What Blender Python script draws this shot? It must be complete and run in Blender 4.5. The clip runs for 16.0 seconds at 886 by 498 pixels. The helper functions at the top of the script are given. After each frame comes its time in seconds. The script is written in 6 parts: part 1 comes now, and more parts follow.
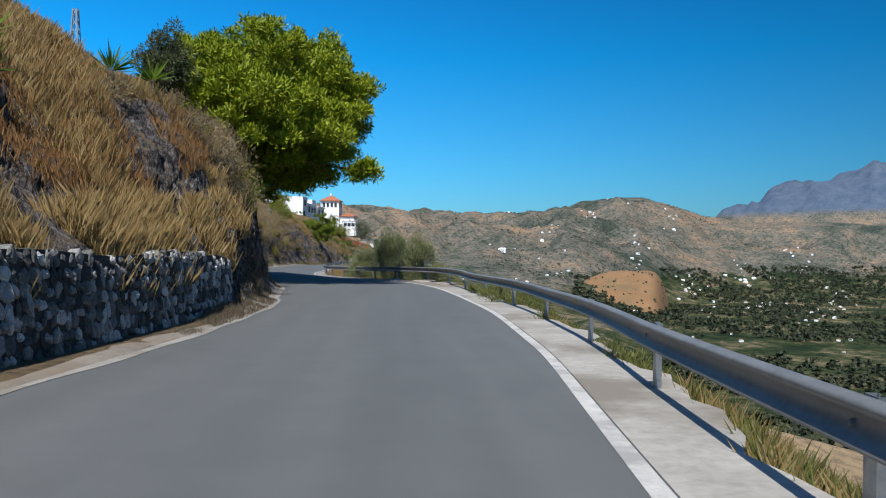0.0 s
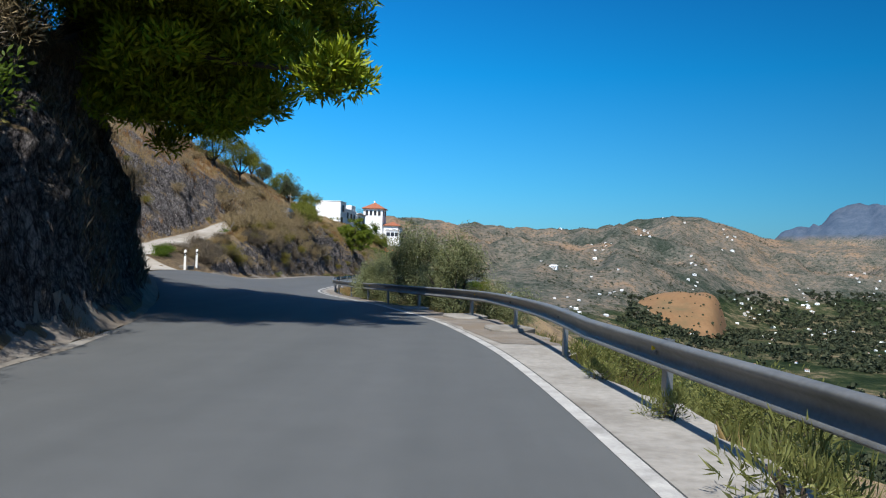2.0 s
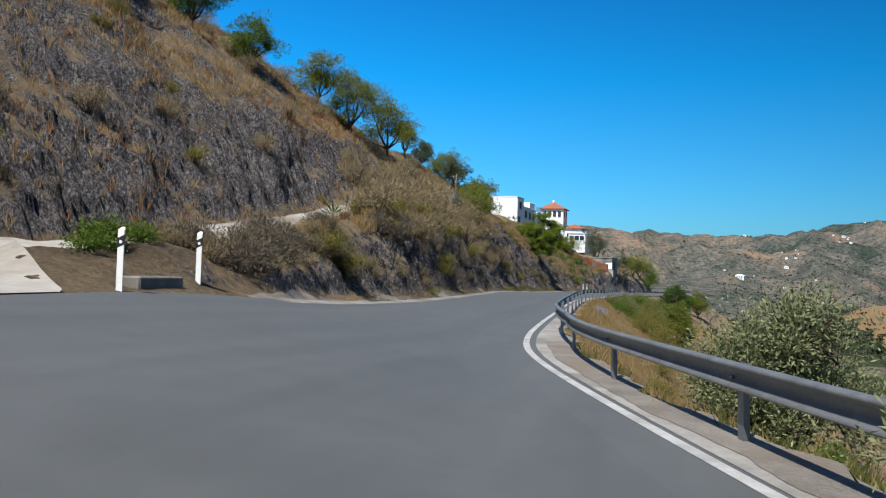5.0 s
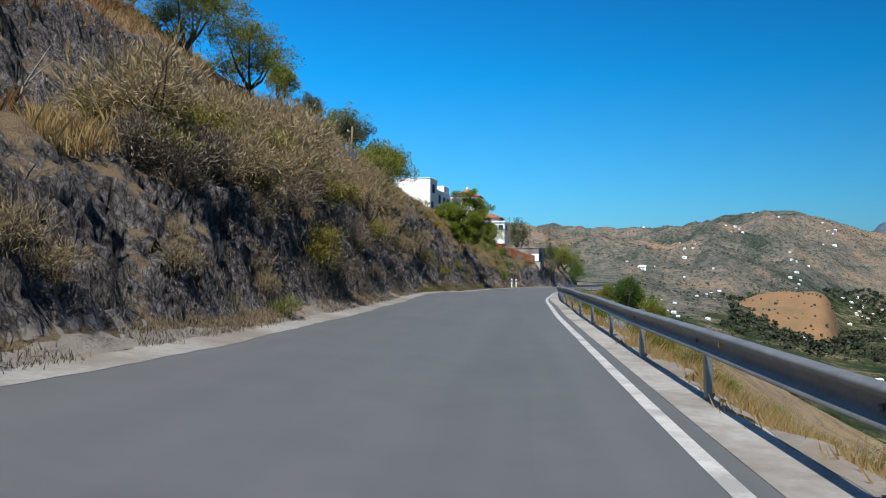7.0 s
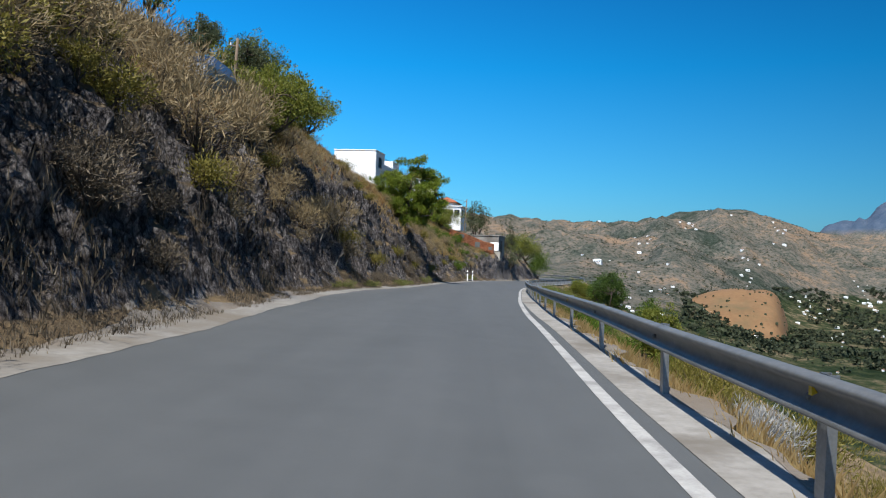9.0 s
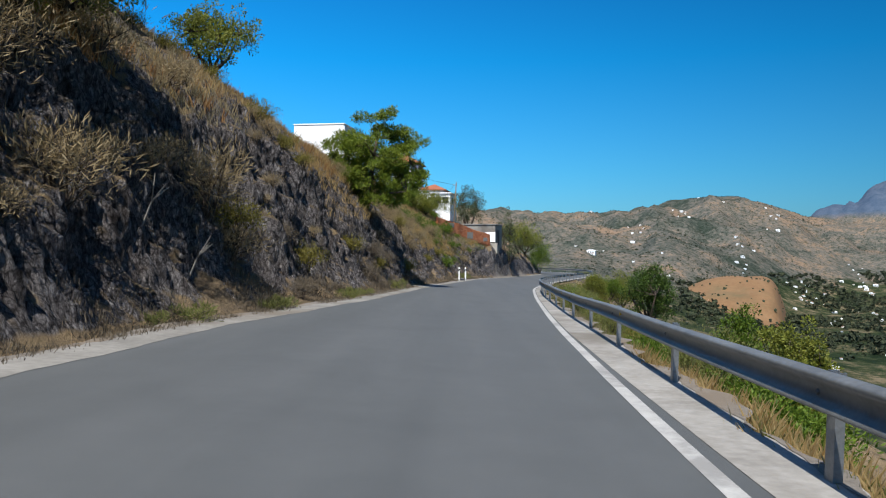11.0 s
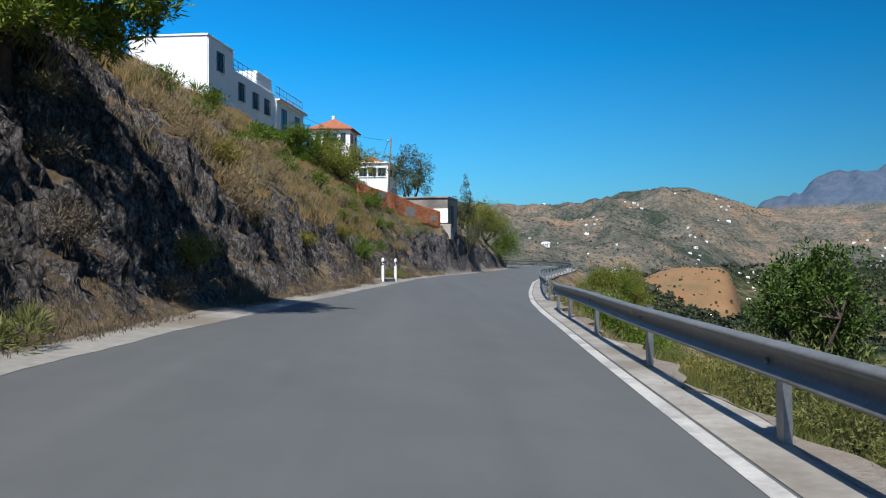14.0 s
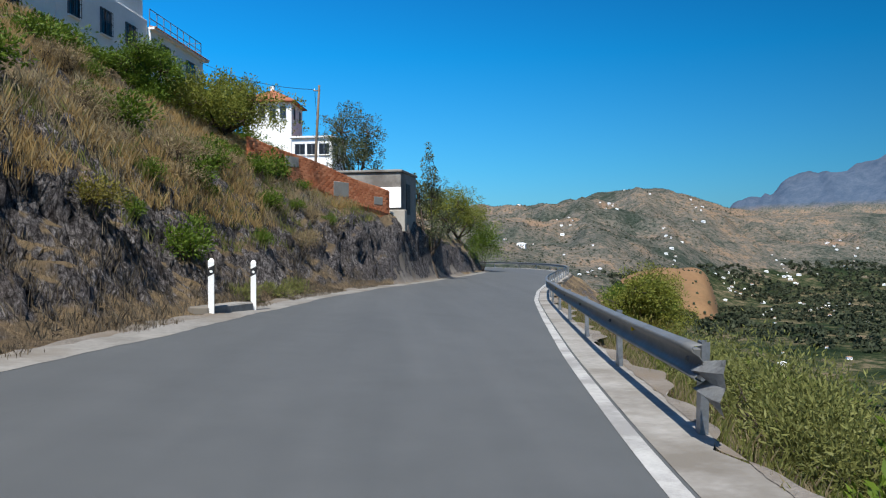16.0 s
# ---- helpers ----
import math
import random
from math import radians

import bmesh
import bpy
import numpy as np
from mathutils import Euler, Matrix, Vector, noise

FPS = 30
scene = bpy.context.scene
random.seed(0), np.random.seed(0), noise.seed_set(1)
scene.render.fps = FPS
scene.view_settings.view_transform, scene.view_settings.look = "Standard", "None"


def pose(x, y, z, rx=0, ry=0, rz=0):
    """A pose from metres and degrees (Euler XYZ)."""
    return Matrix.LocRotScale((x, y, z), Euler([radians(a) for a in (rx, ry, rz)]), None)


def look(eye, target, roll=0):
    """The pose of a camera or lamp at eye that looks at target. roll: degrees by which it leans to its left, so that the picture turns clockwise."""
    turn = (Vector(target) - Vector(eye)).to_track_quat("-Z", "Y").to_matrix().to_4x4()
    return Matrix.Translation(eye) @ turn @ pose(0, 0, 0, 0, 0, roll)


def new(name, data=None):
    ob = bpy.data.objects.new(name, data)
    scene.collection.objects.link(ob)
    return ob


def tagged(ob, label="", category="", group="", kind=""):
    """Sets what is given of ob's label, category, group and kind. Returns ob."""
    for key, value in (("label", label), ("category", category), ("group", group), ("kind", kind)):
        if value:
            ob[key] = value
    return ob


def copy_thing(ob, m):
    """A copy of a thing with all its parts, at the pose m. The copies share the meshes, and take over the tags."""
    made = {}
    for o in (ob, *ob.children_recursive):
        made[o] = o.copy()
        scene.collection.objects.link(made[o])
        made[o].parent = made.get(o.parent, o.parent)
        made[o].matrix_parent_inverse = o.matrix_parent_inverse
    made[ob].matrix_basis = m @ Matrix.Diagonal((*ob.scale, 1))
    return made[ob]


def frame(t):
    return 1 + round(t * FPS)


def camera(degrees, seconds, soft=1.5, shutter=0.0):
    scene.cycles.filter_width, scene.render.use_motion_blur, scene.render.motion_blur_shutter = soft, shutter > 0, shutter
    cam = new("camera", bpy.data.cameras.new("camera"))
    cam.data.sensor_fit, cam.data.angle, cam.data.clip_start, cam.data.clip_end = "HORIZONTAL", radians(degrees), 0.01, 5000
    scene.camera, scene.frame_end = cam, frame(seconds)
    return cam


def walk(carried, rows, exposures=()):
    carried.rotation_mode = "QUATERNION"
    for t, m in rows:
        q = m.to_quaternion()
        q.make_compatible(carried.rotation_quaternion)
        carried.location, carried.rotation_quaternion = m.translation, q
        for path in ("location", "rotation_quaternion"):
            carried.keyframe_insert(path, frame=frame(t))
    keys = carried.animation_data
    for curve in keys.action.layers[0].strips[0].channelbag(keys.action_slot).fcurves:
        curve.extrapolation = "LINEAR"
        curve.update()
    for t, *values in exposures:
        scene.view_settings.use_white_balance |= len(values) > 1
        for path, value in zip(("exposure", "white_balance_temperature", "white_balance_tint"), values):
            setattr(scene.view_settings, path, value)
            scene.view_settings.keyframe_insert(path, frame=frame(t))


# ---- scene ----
cam = camera(60.0, 16.0, 1.15)
PATH = [
    (0, (-0.857, -17.410, 1.513), (-0.227, -7.430, 1.511), 0.33),
    (0.5, (-0.494, -13.065, 1.431), (0.047, -3.080, 1.463), 0.84),
    (1, (-0.242, -8.672, 1.362), (0.225, 1.317, 1.434), 1.38),
    (1.5, (-0.032, -4.332, 1.330), (0.304, 5.661, 1.484), 1.74),
    (2, (0.000, 0.000, 1.300), (-0.021, 9.999, 1.476), 1.95),
    (2.5, (-0.076, 4.211, 1.273), (-0.540, 14.198, 1.492), 2.11),
    (3, (-0.441, 8.663, 1.243), (-1.355, 18.618, 1.504), 1.90),
    (3.5, (-1.092, 13.183, 1.289), (-2.447, 23.087, 1.565), 2.24),
    (4, (-2.139, 17.965, 1.278), (-3.894, 27.806, 1.555), 2.39),
    (4.5, (-3.729, 23.118, 1.182), (-5.772, 32.904, 1.437), 2.26),
    (5, (-5.492, 28.418, 1.043), (-7.666, 38.176, 1.268), 1.95),
    (5.5, (-7.056, 33.640, 0.904), (-9.160, 43.415, 1.103), 1.55),
    (6, (-8.050, 38.561, 0.807), (-9.833, 48.399, 0.997), 1.18),
    (6.5, (-8.635, 43.256, 0.745), (-9.953, 53.167, 0.939), 0.86),
    (7, (-8.950, 47.737, 0.698), (-9.919, 57.687, 0.914), 0.49),
    (7.5, (-9.087, 51.834, 0.663), (-9.770, 61.810, 0.797), 0.48),
    (8, (-9.114, 55.552, 0.640), (-9.612, 65.538, 0.817), 0.93),
    (8.5, (-9.111, 59.057, 0.614), (-9.545, 69.047, 0.736), 1.75),
    (9, (-9.127, 62.591, 0.602), (-9.522, 72.583, 0.686), 2.14),
    (9.5, (-9.163, 66.239, 0.601), (-9.553, 76.231, 0.673), 1.88),
    (10, (-9.197, 70.081, 0.593), (-9.587, 80.074, 0.661), 1.31),
    (10.5, (-9.208, 74.202, 0.558), (-9.573, 84.195, 0.615), 0.75),
    (11, (-9.171, 78.681, 0.476), (-9.458, 88.677, 0.498), 0.53),
    (11.5, (-9.103, 83.368, 0.363), (-9.275, 93.366, 0.334), 0.60),
    (12, (-8.988, 88.028, 0.249), (-9.043, 98.028, 0.246), 0.18),
    (12.5, (-8.819, 92.541, 0.140), (-8.780, 102.541, 0.161), 0.23),
    (13, (-8.666, 96.997, 0.029), (-8.522, 106.996, 0.035), 0.01),
    (13.5, (-8.426, 101.329, -0.120), (-8.198, 111.326, -0.154), -0.04),
    (14, (-8.081, 105.738, -0.235), (-7.757, 115.733, -0.289), -0.00),
    (14.5, (-7.647, 110.066, -0.285), (-7.229, 120.058, -0.322), -0.16),
    (15, (-7.181, 114.647, -0.346), (-6.664, 124.633, -0.371), -0.79),
    (15.5, (-6.684, 119.483, -0.449), (-6.097, 129.465, -0.514), -0.68),
    (16, (-6.195, 124.459, -0.583), (-5.543, 134.438, -0.618), -0.17),
]
walk(cam, [(t, look(eye, target, roll)) for t, eye, target, roll in PATH])

# ---------------------------------------------------------------- light
TO_SUN = Vector((-0.17, -0.51, 0.85)).normalized()
world = bpy.data.worlds.new("sky")
scene.world = world
world.use_nodes = True
_n = world.node_tree.nodes
_sky = _n.new("ShaderNodeTexSky")
_sky.sky_type = "NISHITA"
_sky.sun_disc = False
_sky.sun_elevation = math.asin(TO_SUN.z)
_sky.sun_rotation = math.atan2(TO_SUN.x, TO_SUN.y)
_sky.altitude = 400
_sky.air_density = 1.0
_sky.dust_density = 1.2
_sky.ozone_density = 3.0
_n["Background"].inputs["Strength"].default_value = 0.112
_tint = _n.new("ShaderNodeMix")
_tint.data_type, _tint.blend_type = "RGBA", "MULTIPLY"
_tint.inputs[0].default_value = 1.0
_way = _n.new("ShaderNodeTexCoord")
_up = _n.new("ShaderNodeSeparateXYZ")
_deep = _n.new("ShaderNodeValToRGB")
while len(_deep.color_ramp.elements) < 5:
    _deep.color_ramp.elements.new(0.9)
for _e, (_p, _c) in zip(_deep.color_ramp.elements, ((0.0, (0.30, 0.61, 0.86, 1)), (0.1, (0.163, 0.62, 0.883, 1)), (0.24, (0.030, 0.608, 0.95, 1)), (0.36, (0.030, 0.50, 0.86, 1)), (0.8, (0.40, 0.56, 0.74, 1)))):
    _e.position, _e.color = _p, _c
_side = _n.new("ShaderNodeMapRange")
for _k, _v in enumerate((-0.7, 0.7, 1.68, 0.52)):
    _side.inputs[_k + 1].default_value = _v
_lean = _n.new("ShaderNodeMix")
_lean.data_type, _lean.blend_type = "RGBA", "MULTIPLY"
_lean.inputs[0].default_value = 1.0
for _from, _to in ((_way.outputs["Generated"], _up.inputs[0]), (_up.outputs[2], _deep.inputs[0]), (_up.outputs[0], _side.inputs[0]), (_deep.outputs[0], _tint.inputs[7]),
                   (_sky.outputs[0], _tint.inputs[6]), (_tint.outputs[2], _lean.inputs[6]), (_side.outputs[0], _lean.inputs[7]), (_lean.outputs[2], _n["Background"].inputs[0])):
    world.node_tree.links.new(_from, _to)
sun_data = bpy.data.lights.new("sun", "SUN")
sun_data.energy = 5.0
sun_data.angle = radians(0.5)
sun_data.color = (1.0, 0.965, 0.90)
sun = new("sun", sun_data)
sun.matrix_world = look((0, 0, 80), Vector((0, 0, 80)) - TO_SUN)
scene.view_settings.exposure = 0.5


# ---------------------------------------------------------------- materials
def ramp(nt, fac, stops):
    r = nt.nodes.new("ShaderNodeValToRGB")
    e = r.color_ramp.elements
    while len(e) < len(stops):
        e.new(0.5)
    for el, (p, c) in zip(e, stops):
        el.position, el.color = p, (*c, 1)
    nt.links.new(fac, r.inputs[0])
    return r.outputs[0]


def noise_node(nt, vec, scale, detail=5, rough=0.6, distort=0.0):
    n = nt.nodes.new("ShaderNodeTexNoise")
    n.inputs["Scale"].default_value, n.inputs["Detail"].default_value = scale, detail
    n.inputs["Roughness"].default_value, n.inputs["Distortion"].default_value = rough, distort
    if vec is not None:
        nt.links.new(vec, n.inputs["Vector"])
    return n.outputs[0]


def mix(nt, fac, a, b, how="MIX"):
    m = nt.nodes.new("ShaderNodeMix")
    m.data_type, m.blend_type = "RGBA", how
    if isinstance(fac, float):
        m.inputs[0].default_value = fac
    else:
        nt.links.new(fac, m.inputs[0])
    for s, k in ((a, 6), (b, 7)):
        if isinstance(s, tuple):
            m.inputs[k].default_value = (*s, 1)
        else:
            nt.links.new(s, m.inputs[k])
    return m.outputs[2]


def maths(nt, op, a, b=None, clamp=False):
    m = nt.nodes.new("ShaderNodeMath")
    m.operation, m.use_clamp = op, clamp
    for s, k in ((a, 0), (b, 1)):
        if s is None:
            continue
        if isinstance(s, (int, float)):
            m.inputs[k].default_value = s
        else:
            nt.links.new(s, m.inputs[k])
    return m.outputs[0]


def base(name, rough=0.9, metal=0.0, spec=0.3):
    m = bpy.data.materials.new(name)
    m.use_nodes = True
    b = m.node_tree.nodes["Principled BSDF"]
    b.inputs["Roughness"].default_value, b.inputs["Metallic"].default_value = rough, metal
    b.inputs["Specular IOR Level"].default_value = spec
    return m, m.node_tree, b


def coords(nt):
    return nt.nodes.new("ShaderNodeNewGeometry").outputs["Position"]


def bump(nt, b, height, strength, dist):
    n = nt.nodes.new("ShaderNodeBump")
    n.inputs["Strength"].default_value, n.inputs["Distance"].default_value = strength, dist
    nt.links.new(height, n.inputs["Height"])
    nt.links.new(n.outputs[0], b.inputs["Normal"])


def surface(name, dark, light, scale, rough=0.9, metal=0.0, spec=0.3, bump_s=0.4, bump_d=0.02, fine=8.0, stain=None, objects=False):
    """A surface with a broad variation, a fine grain and a relief."""
    m, nt, b = base(name, rough, metal, spec)
    p = coords(nt)
    if objects:
        p = nt.nodes.new("ShaderNodeTexCoord").outputs["Object"]
    big = noise_node(nt, p, scale, 4)
    small = noise_node(nt, p, scale * fine, 4, 0.7)
    col = ramp(nt, maths(nt, "ADD", maths(nt, "MULTIPLY", big, 0.6), maths(nt, "MULTIPLY", small, 0.4)), [(0.32, dark), (0.68, light)])
    if stain:
        s = ramp(nt, noise_node(nt, p, scale * 0.35, 6, 0.65), [(0.48, (0, 0, 0)), (0.62, (1, 1, 1))])
        col = mix(nt, s, col, stain)
    nt.links.new(col, b.inputs["Base Color"])
    bump(nt, b, small, bump_s, bump_d)
    return m


def leafy(name, dark, light, trans=0.25, rough=0.6):
    """Leaves: each one a little different, with light coming through."""
    m, nt, b = base(name, rough, 0, 0.25)
    g = nt.nodes.new("ShaderNodeNewGeometry")
    col = ramp(nt, g.outputs["Random Per Island"], [(0.0, dark), (1.0, light)])
    wide = noise_node(nt, g.outputs["Position"], 0.9, 3)
    col = mix(nt, maths(nt, "MULTIPLY", wide, 0.5), col, tuple(0.55 * c for c in dark))
    nt.links.new(col, b.inputs["Base Color"])
    t = nt.nodes.new("ShaderNodeBsdfTranslucent")
    nt.links.new(col, t.inputs[0])
    mx = nt.nodes.new("ShaderNodeMixShader")
    mx.inputs[0].default_value = trans
    out = nt.nodes["Material Output"]
    nt.links.new(b.outputs[0], mx.inputs[1])
    nt.links.new(t.outputs[0], mx.inputs[2])
    nt.links.new(mx.outputs[0], out.inputs[0])
    return m


def hillside_material():
    """Dry grass and earth where it lies flat, split schist where it stands steep."""
    m, nt, b = base("hillside_soil_and_rock", 0.95, 0, 0.15)
    g = nt.nodes.new("ShaderNodeNewGeometry")
    p = g.outputs["Position"]
    sep = nt.nodes.new("ShaderNodeSeparateXYZ")
    nt.links.new(g.outputs["Normal"], sep.inputs[0])
    n1 = noise_node(nt, p, 0.5, 6, 0.65)
    steep = maths(nt, "SUBTRACT", 1.0, sep.outputs[2])
    steep = ramp(nt, maths(nt, "ADD", steep, maths(nt, "MULTIPLY", maths(nt, "SUBTRACT", n1, 0.5), 0.34)), [(0.22, (0, 0, 0)), (0.36, (1, 1, 1))])
    st = nt.nodes.new("ShaderNodeMapping")
    st.inputs["Scale"].default_value = (1.0, 1.0, 0.42)
    st.inputs["Rotation"].default_value = (0.35, 0.2, 0)
    nt.links.new(p, st.inputs[0])
    n2 = noise_node(nt, st.outputs[0], 3.2, 8, 0.72, 0.6)
    n3 = noise_node(nt, st.outputs[0], 12.0, 8, 0.85, 0.2)
    v = nt.nodes.new("ShaderNodeTexVoronoi")
    v.feature, v.inputs["Scale"].default_value = "DISTANCE_TO_EDGE", 7.5
    nt.links.new(st.outputs[0], v.inputs["Vector"])
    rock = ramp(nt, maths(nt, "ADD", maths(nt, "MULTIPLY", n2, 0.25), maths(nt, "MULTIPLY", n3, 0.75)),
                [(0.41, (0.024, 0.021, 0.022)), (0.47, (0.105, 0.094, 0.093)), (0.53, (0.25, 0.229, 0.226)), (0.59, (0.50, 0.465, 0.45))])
    rust = ramp(nt, noise_node(nt, p, 0.8, 5), [(0.48, (0, 0, 0)), (0.66, (1, 1, 1))])
    rock = mix(nt, maths(nt, "MULTIPLY", rust, 0.2), rock, (0.0919, 0.0601, 0.0389))
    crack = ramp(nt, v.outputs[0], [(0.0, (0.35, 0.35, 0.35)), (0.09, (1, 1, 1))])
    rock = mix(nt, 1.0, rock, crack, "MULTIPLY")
    n4 = noise_node(nt, p, 0.22, 5, 0.6)
    n5 = noise_node(nt, p, 6.0, 6, 0.75)
    soil = ramp(nt, maths(nt, "ADD", maths(nt, "MULTIPLY", n4, 0.5), maths(nt, "MULTIPLY", n5, 0.5)),
                [(0.32, (0.085, 0.065, 0.045)), (0.45, (0.20, 0.148, 0.094)), (0.56, (0.35, 0.255, 0.148)), (0.72, (0.22, 0.175, 0.095))])
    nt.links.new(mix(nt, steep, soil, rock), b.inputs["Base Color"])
    n6 = noise_node(nt, p, 26.0, 5, 0.75)
    h = maths(nt, "ADD", maths(nt, "ADD", maths(nt, "MULTIPLY", n2, 1.0), maths(nt, "MULTIPLY", n3, 0.6)), maths(nt, "MULTIPLY", n6, 0.4))
    bump(nt, b, h, 1.0, 0.42)
    return m


def far_hill_material():
    """Scrub, almond groves and bare earth, as seen across a valley; the high massif is painted haze-blue."""
    m, nt, b = base("far_hills", 1.0, 0, 0.05)
    p = coords(nt)
    a = noise_node(nt, p, 0.0042, 9, 0.66)
    c = noise_node(nt, p, 0.018, 7, 0.75)
    d = noise_node(nt, p, 0.12, 6, 0.8)
    f = maths(nt, "ADD", maths(nt, "ADD", maths(nt, "MULTIPLY", a, 0.42), maths(nt, "MULTIPLY", c, 0.3)), maths(nt, "MULTIPLY", d, 0.28))
    col = ramp(nt, f, [(0.43, (0.040, 0.052, 0.040)), (0.475, (0.092, 0.093, 0.078)), (0.52, (0.150, 0.130, 0.106)), (0.565, (0.235, 0.160, 0.108))])
    scrub = ramp(nt, noise_node(nt, p, 0.16, 4, 0.8), [(0.40, (0.38, 0.46, 0.40)), (0.50, (1, 1, 1)), (0.64, (1.0, 1.0, 1.0))])
    col = mix(nt, 1.0, col, scrub, "MULTIPLY")
    sep = nt.nodes.new("ShaderNodeSeparateXYZ")
    nt.links.new(p, sep.inputs[0])
    low = ramp(nt, maths(nt, "ADD", maths(nt, "MULTIPLY", maths(nt, "ADD", sep.outputs[2], 46.0), 0.03), maths(nt, "MULTIPLY", maths(nt, "SUBTRACT", c, 0.5), 2.4)), [(0.0, (1, 1, 1)), (0.35, (0, 0, 0))])
    green = ramp(nt, maths(nt, "ADD", maths(nt, "MULTIPLY", d, 0.4), maths(nt, "MULTIPLY", c, 0.6)), [(0.42, (0.011, 0.020, 0.009)), (0.49, (0.030, 0.042, 0.018)), (0.53, (0.070, 0.068, 0.036)), (0.58, (0.165, 0.130, 0.080))])
    col = mix(nt, low, col, green)
    # distance haze put into the massif's colour: blue over grey rock
    haze_blue = ramp(nt, maths(nt, "ADD", maths(nt, "MULTIPLY", d, 0.4), maths(nt, "MULTIPLY", c, 0.6)), [(0.38, (0.040, 0.066, 0.105)), (0.62, (0.090, 0.115, 0.155))])
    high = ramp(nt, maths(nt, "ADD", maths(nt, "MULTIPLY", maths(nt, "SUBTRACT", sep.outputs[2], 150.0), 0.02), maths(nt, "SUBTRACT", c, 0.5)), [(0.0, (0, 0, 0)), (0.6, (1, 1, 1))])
    col = mix(nt, high, col, haze_blue)
    nt.links.new(col, b.inputs["Base Color"])
    bump(nt, b, d, 0.6, 6.0)
    return m


def road_material():
    m, nt, b = base("worn_asphalt", 0.85, 0, 0.35)
    p = coords(nt)
    fine = noise_node(nt, p, 90.0, 3, 0.8)
    mid = noise_node(nt, p, 1.6, 6, 0.65)
    long = nt.nodes.new("ShaderNodeMapping")
    long.inputs["Scale"].default_value = (1.4, 0.07, 1.0)
    nt.links.new(p, long.inputs[0])
    tracks = noise_node(nt, long.outputs[0], 1.0, 4, 0.55)
    f = maths(nt, "ADD", maths(nt, "ADD", maths(nt, "MULTIPLY", fine, 0.25), maths(nt, "MULTIPLY", mid, 0.3)), maths(nt, "MULTIPLY", tracks, 0.45))
    col = ramp(nt, f, [(0.32, (0.064, 0.068, 0.070)), (0.50, (0.0775, 0.082, 0.084)), (0.68, (0.094, 0.098, 0.100))])
    patch = ramp(nt, noise_node(nt, p, 0.35, 5, 0.6, 0.4), [(0.52, (1, 1, 1)), (0.66, (0.94, 0.94, 0.94))])
    col = mix(nt, 1.0, col, patch, "MULTIPLY")
    nt.links.new(col, b.inputs["Base Color"])
    bump(nt, b, fine, 0.5, 0.008)
    return m


ASPHALT = road_material()
HILLSIDE = hillside_material()
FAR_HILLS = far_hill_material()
CONCRETE = surface("rough_concrete", (0.18, 0.168, 0.15), (0.32, 0.305, 0.28), 1.1, 0.9, stain=(0.15, 0.134, 0.112))
GUTTER = surface("dusty_gutter_concrete", (0.145, 0.137, 0.124), (0.265, 0.253, 0.232), 1.1, 0.9, stain=(0.15, 0.13, 0.105))
TRACK = surface("pale_concrete_track", (0.255, 0.233, 0.202), (0.368, 0.346, 0.311), 0.6, 0.9, stain=(0.212, 0.184, 0.148))
LINE_PAINT = surface("worn_white_line_paint", (0.27, 0.262, 0.25), (0.46, 0.453, 0.43), 4.0, 0.7, fine=9, stain=(0.24, 0.233, 0.222))
GALVANISED = surface("galvanised_steel", (0.085, 0.088, 0.087), (0.16, 0.163, 0.16), 2.5, 0.5, 0.12, 0.5, 0.06, 0.004)
WHITEWASH = surface("whitewashed_wall", (0.80, 0.80, 0.785), (0.90, 0.90, 0.89), 0.8, 0.85, bump_s=0.15)
ROOF_TILE = surface("terracotta_tile", (0.212, 0.0672, 0.0318), (0.368, 0.141, 0.0778), 2.2, 0.85)
BARK = surface("grey_brown_bark", (0.0318, 0.0247, 0.0198), (0.113, 0.0849, 0.0636), 5.0, 0.95, bump_s=0.9, bump_d=0.03)
PINE_LEAF = leafy("pine_needles", (0.10, 0.145, 0.004), (0.34, 0.385, 0.012), 0.03)
OLIVE_LEAF = leafy("olive_leaves", (0.113, 0.134, 0.053), (0.325, 0.346, 0.177), 0.3)
ALMOND_LEAF = leafy("almond_leaves", (0.113, 0.134, 0.0177), (0.297, 0.311, 0.0566), 0.4)
BROAD_LEAF = leafy("broad_green_leaves", (0.0566, 0.106, 0.0099), (0.177, 0.255, 0.0283), 0.4)
CAROB_LEAF = leafy("dark_carob_leaves", (0.028, 0.062, 0.010), (0.105, 0.165, 0.028), 0.25)
# dead litter, its colour darkened to carry the shade low on the bank
DEAD_LITTER_SHADED = leafy("grey_dead_litter_with_shade", (0.085, 0.066, 0.044), (0.21, 0.172, 0.122), 0.15)
DRY_LEAF = leafy("dry_scrub_twigs", (0.175, 0.128, 0.066), (0.43, 0.335, 0.185), 0.25)
YELLOW_LEAF = leafy("yellowing_broom", (0.12, 0.106, 0.0177), (0.297, 0.255, 0.0566), 0.3)
PINE_DARK = leafy("young_pine_needles", (0.075, 0.115, 0.008), (0.24, 0.29, 0.025), 0.10)
DRY_GRASS = leafy("dry_golden_grass", (0.37, 0.245, 0.095), (0.63, 0.48, 0.24), 0.45)
GREEN_GRASS = leafy("green_weeds", (0.106, 0.12, 0.0318), (0.283, 0.29, 0.0919), 0.4)
VERGE_DIRT = surface("grey_brown_verge_dirt", (0.105, 0.092, 0.078), (0.25, 0.222, 0.19), 1.4, 0.95, fine=14, bump_s=0.8, bump_d=0.04, stain=(0.17, 0.138, 0.105))


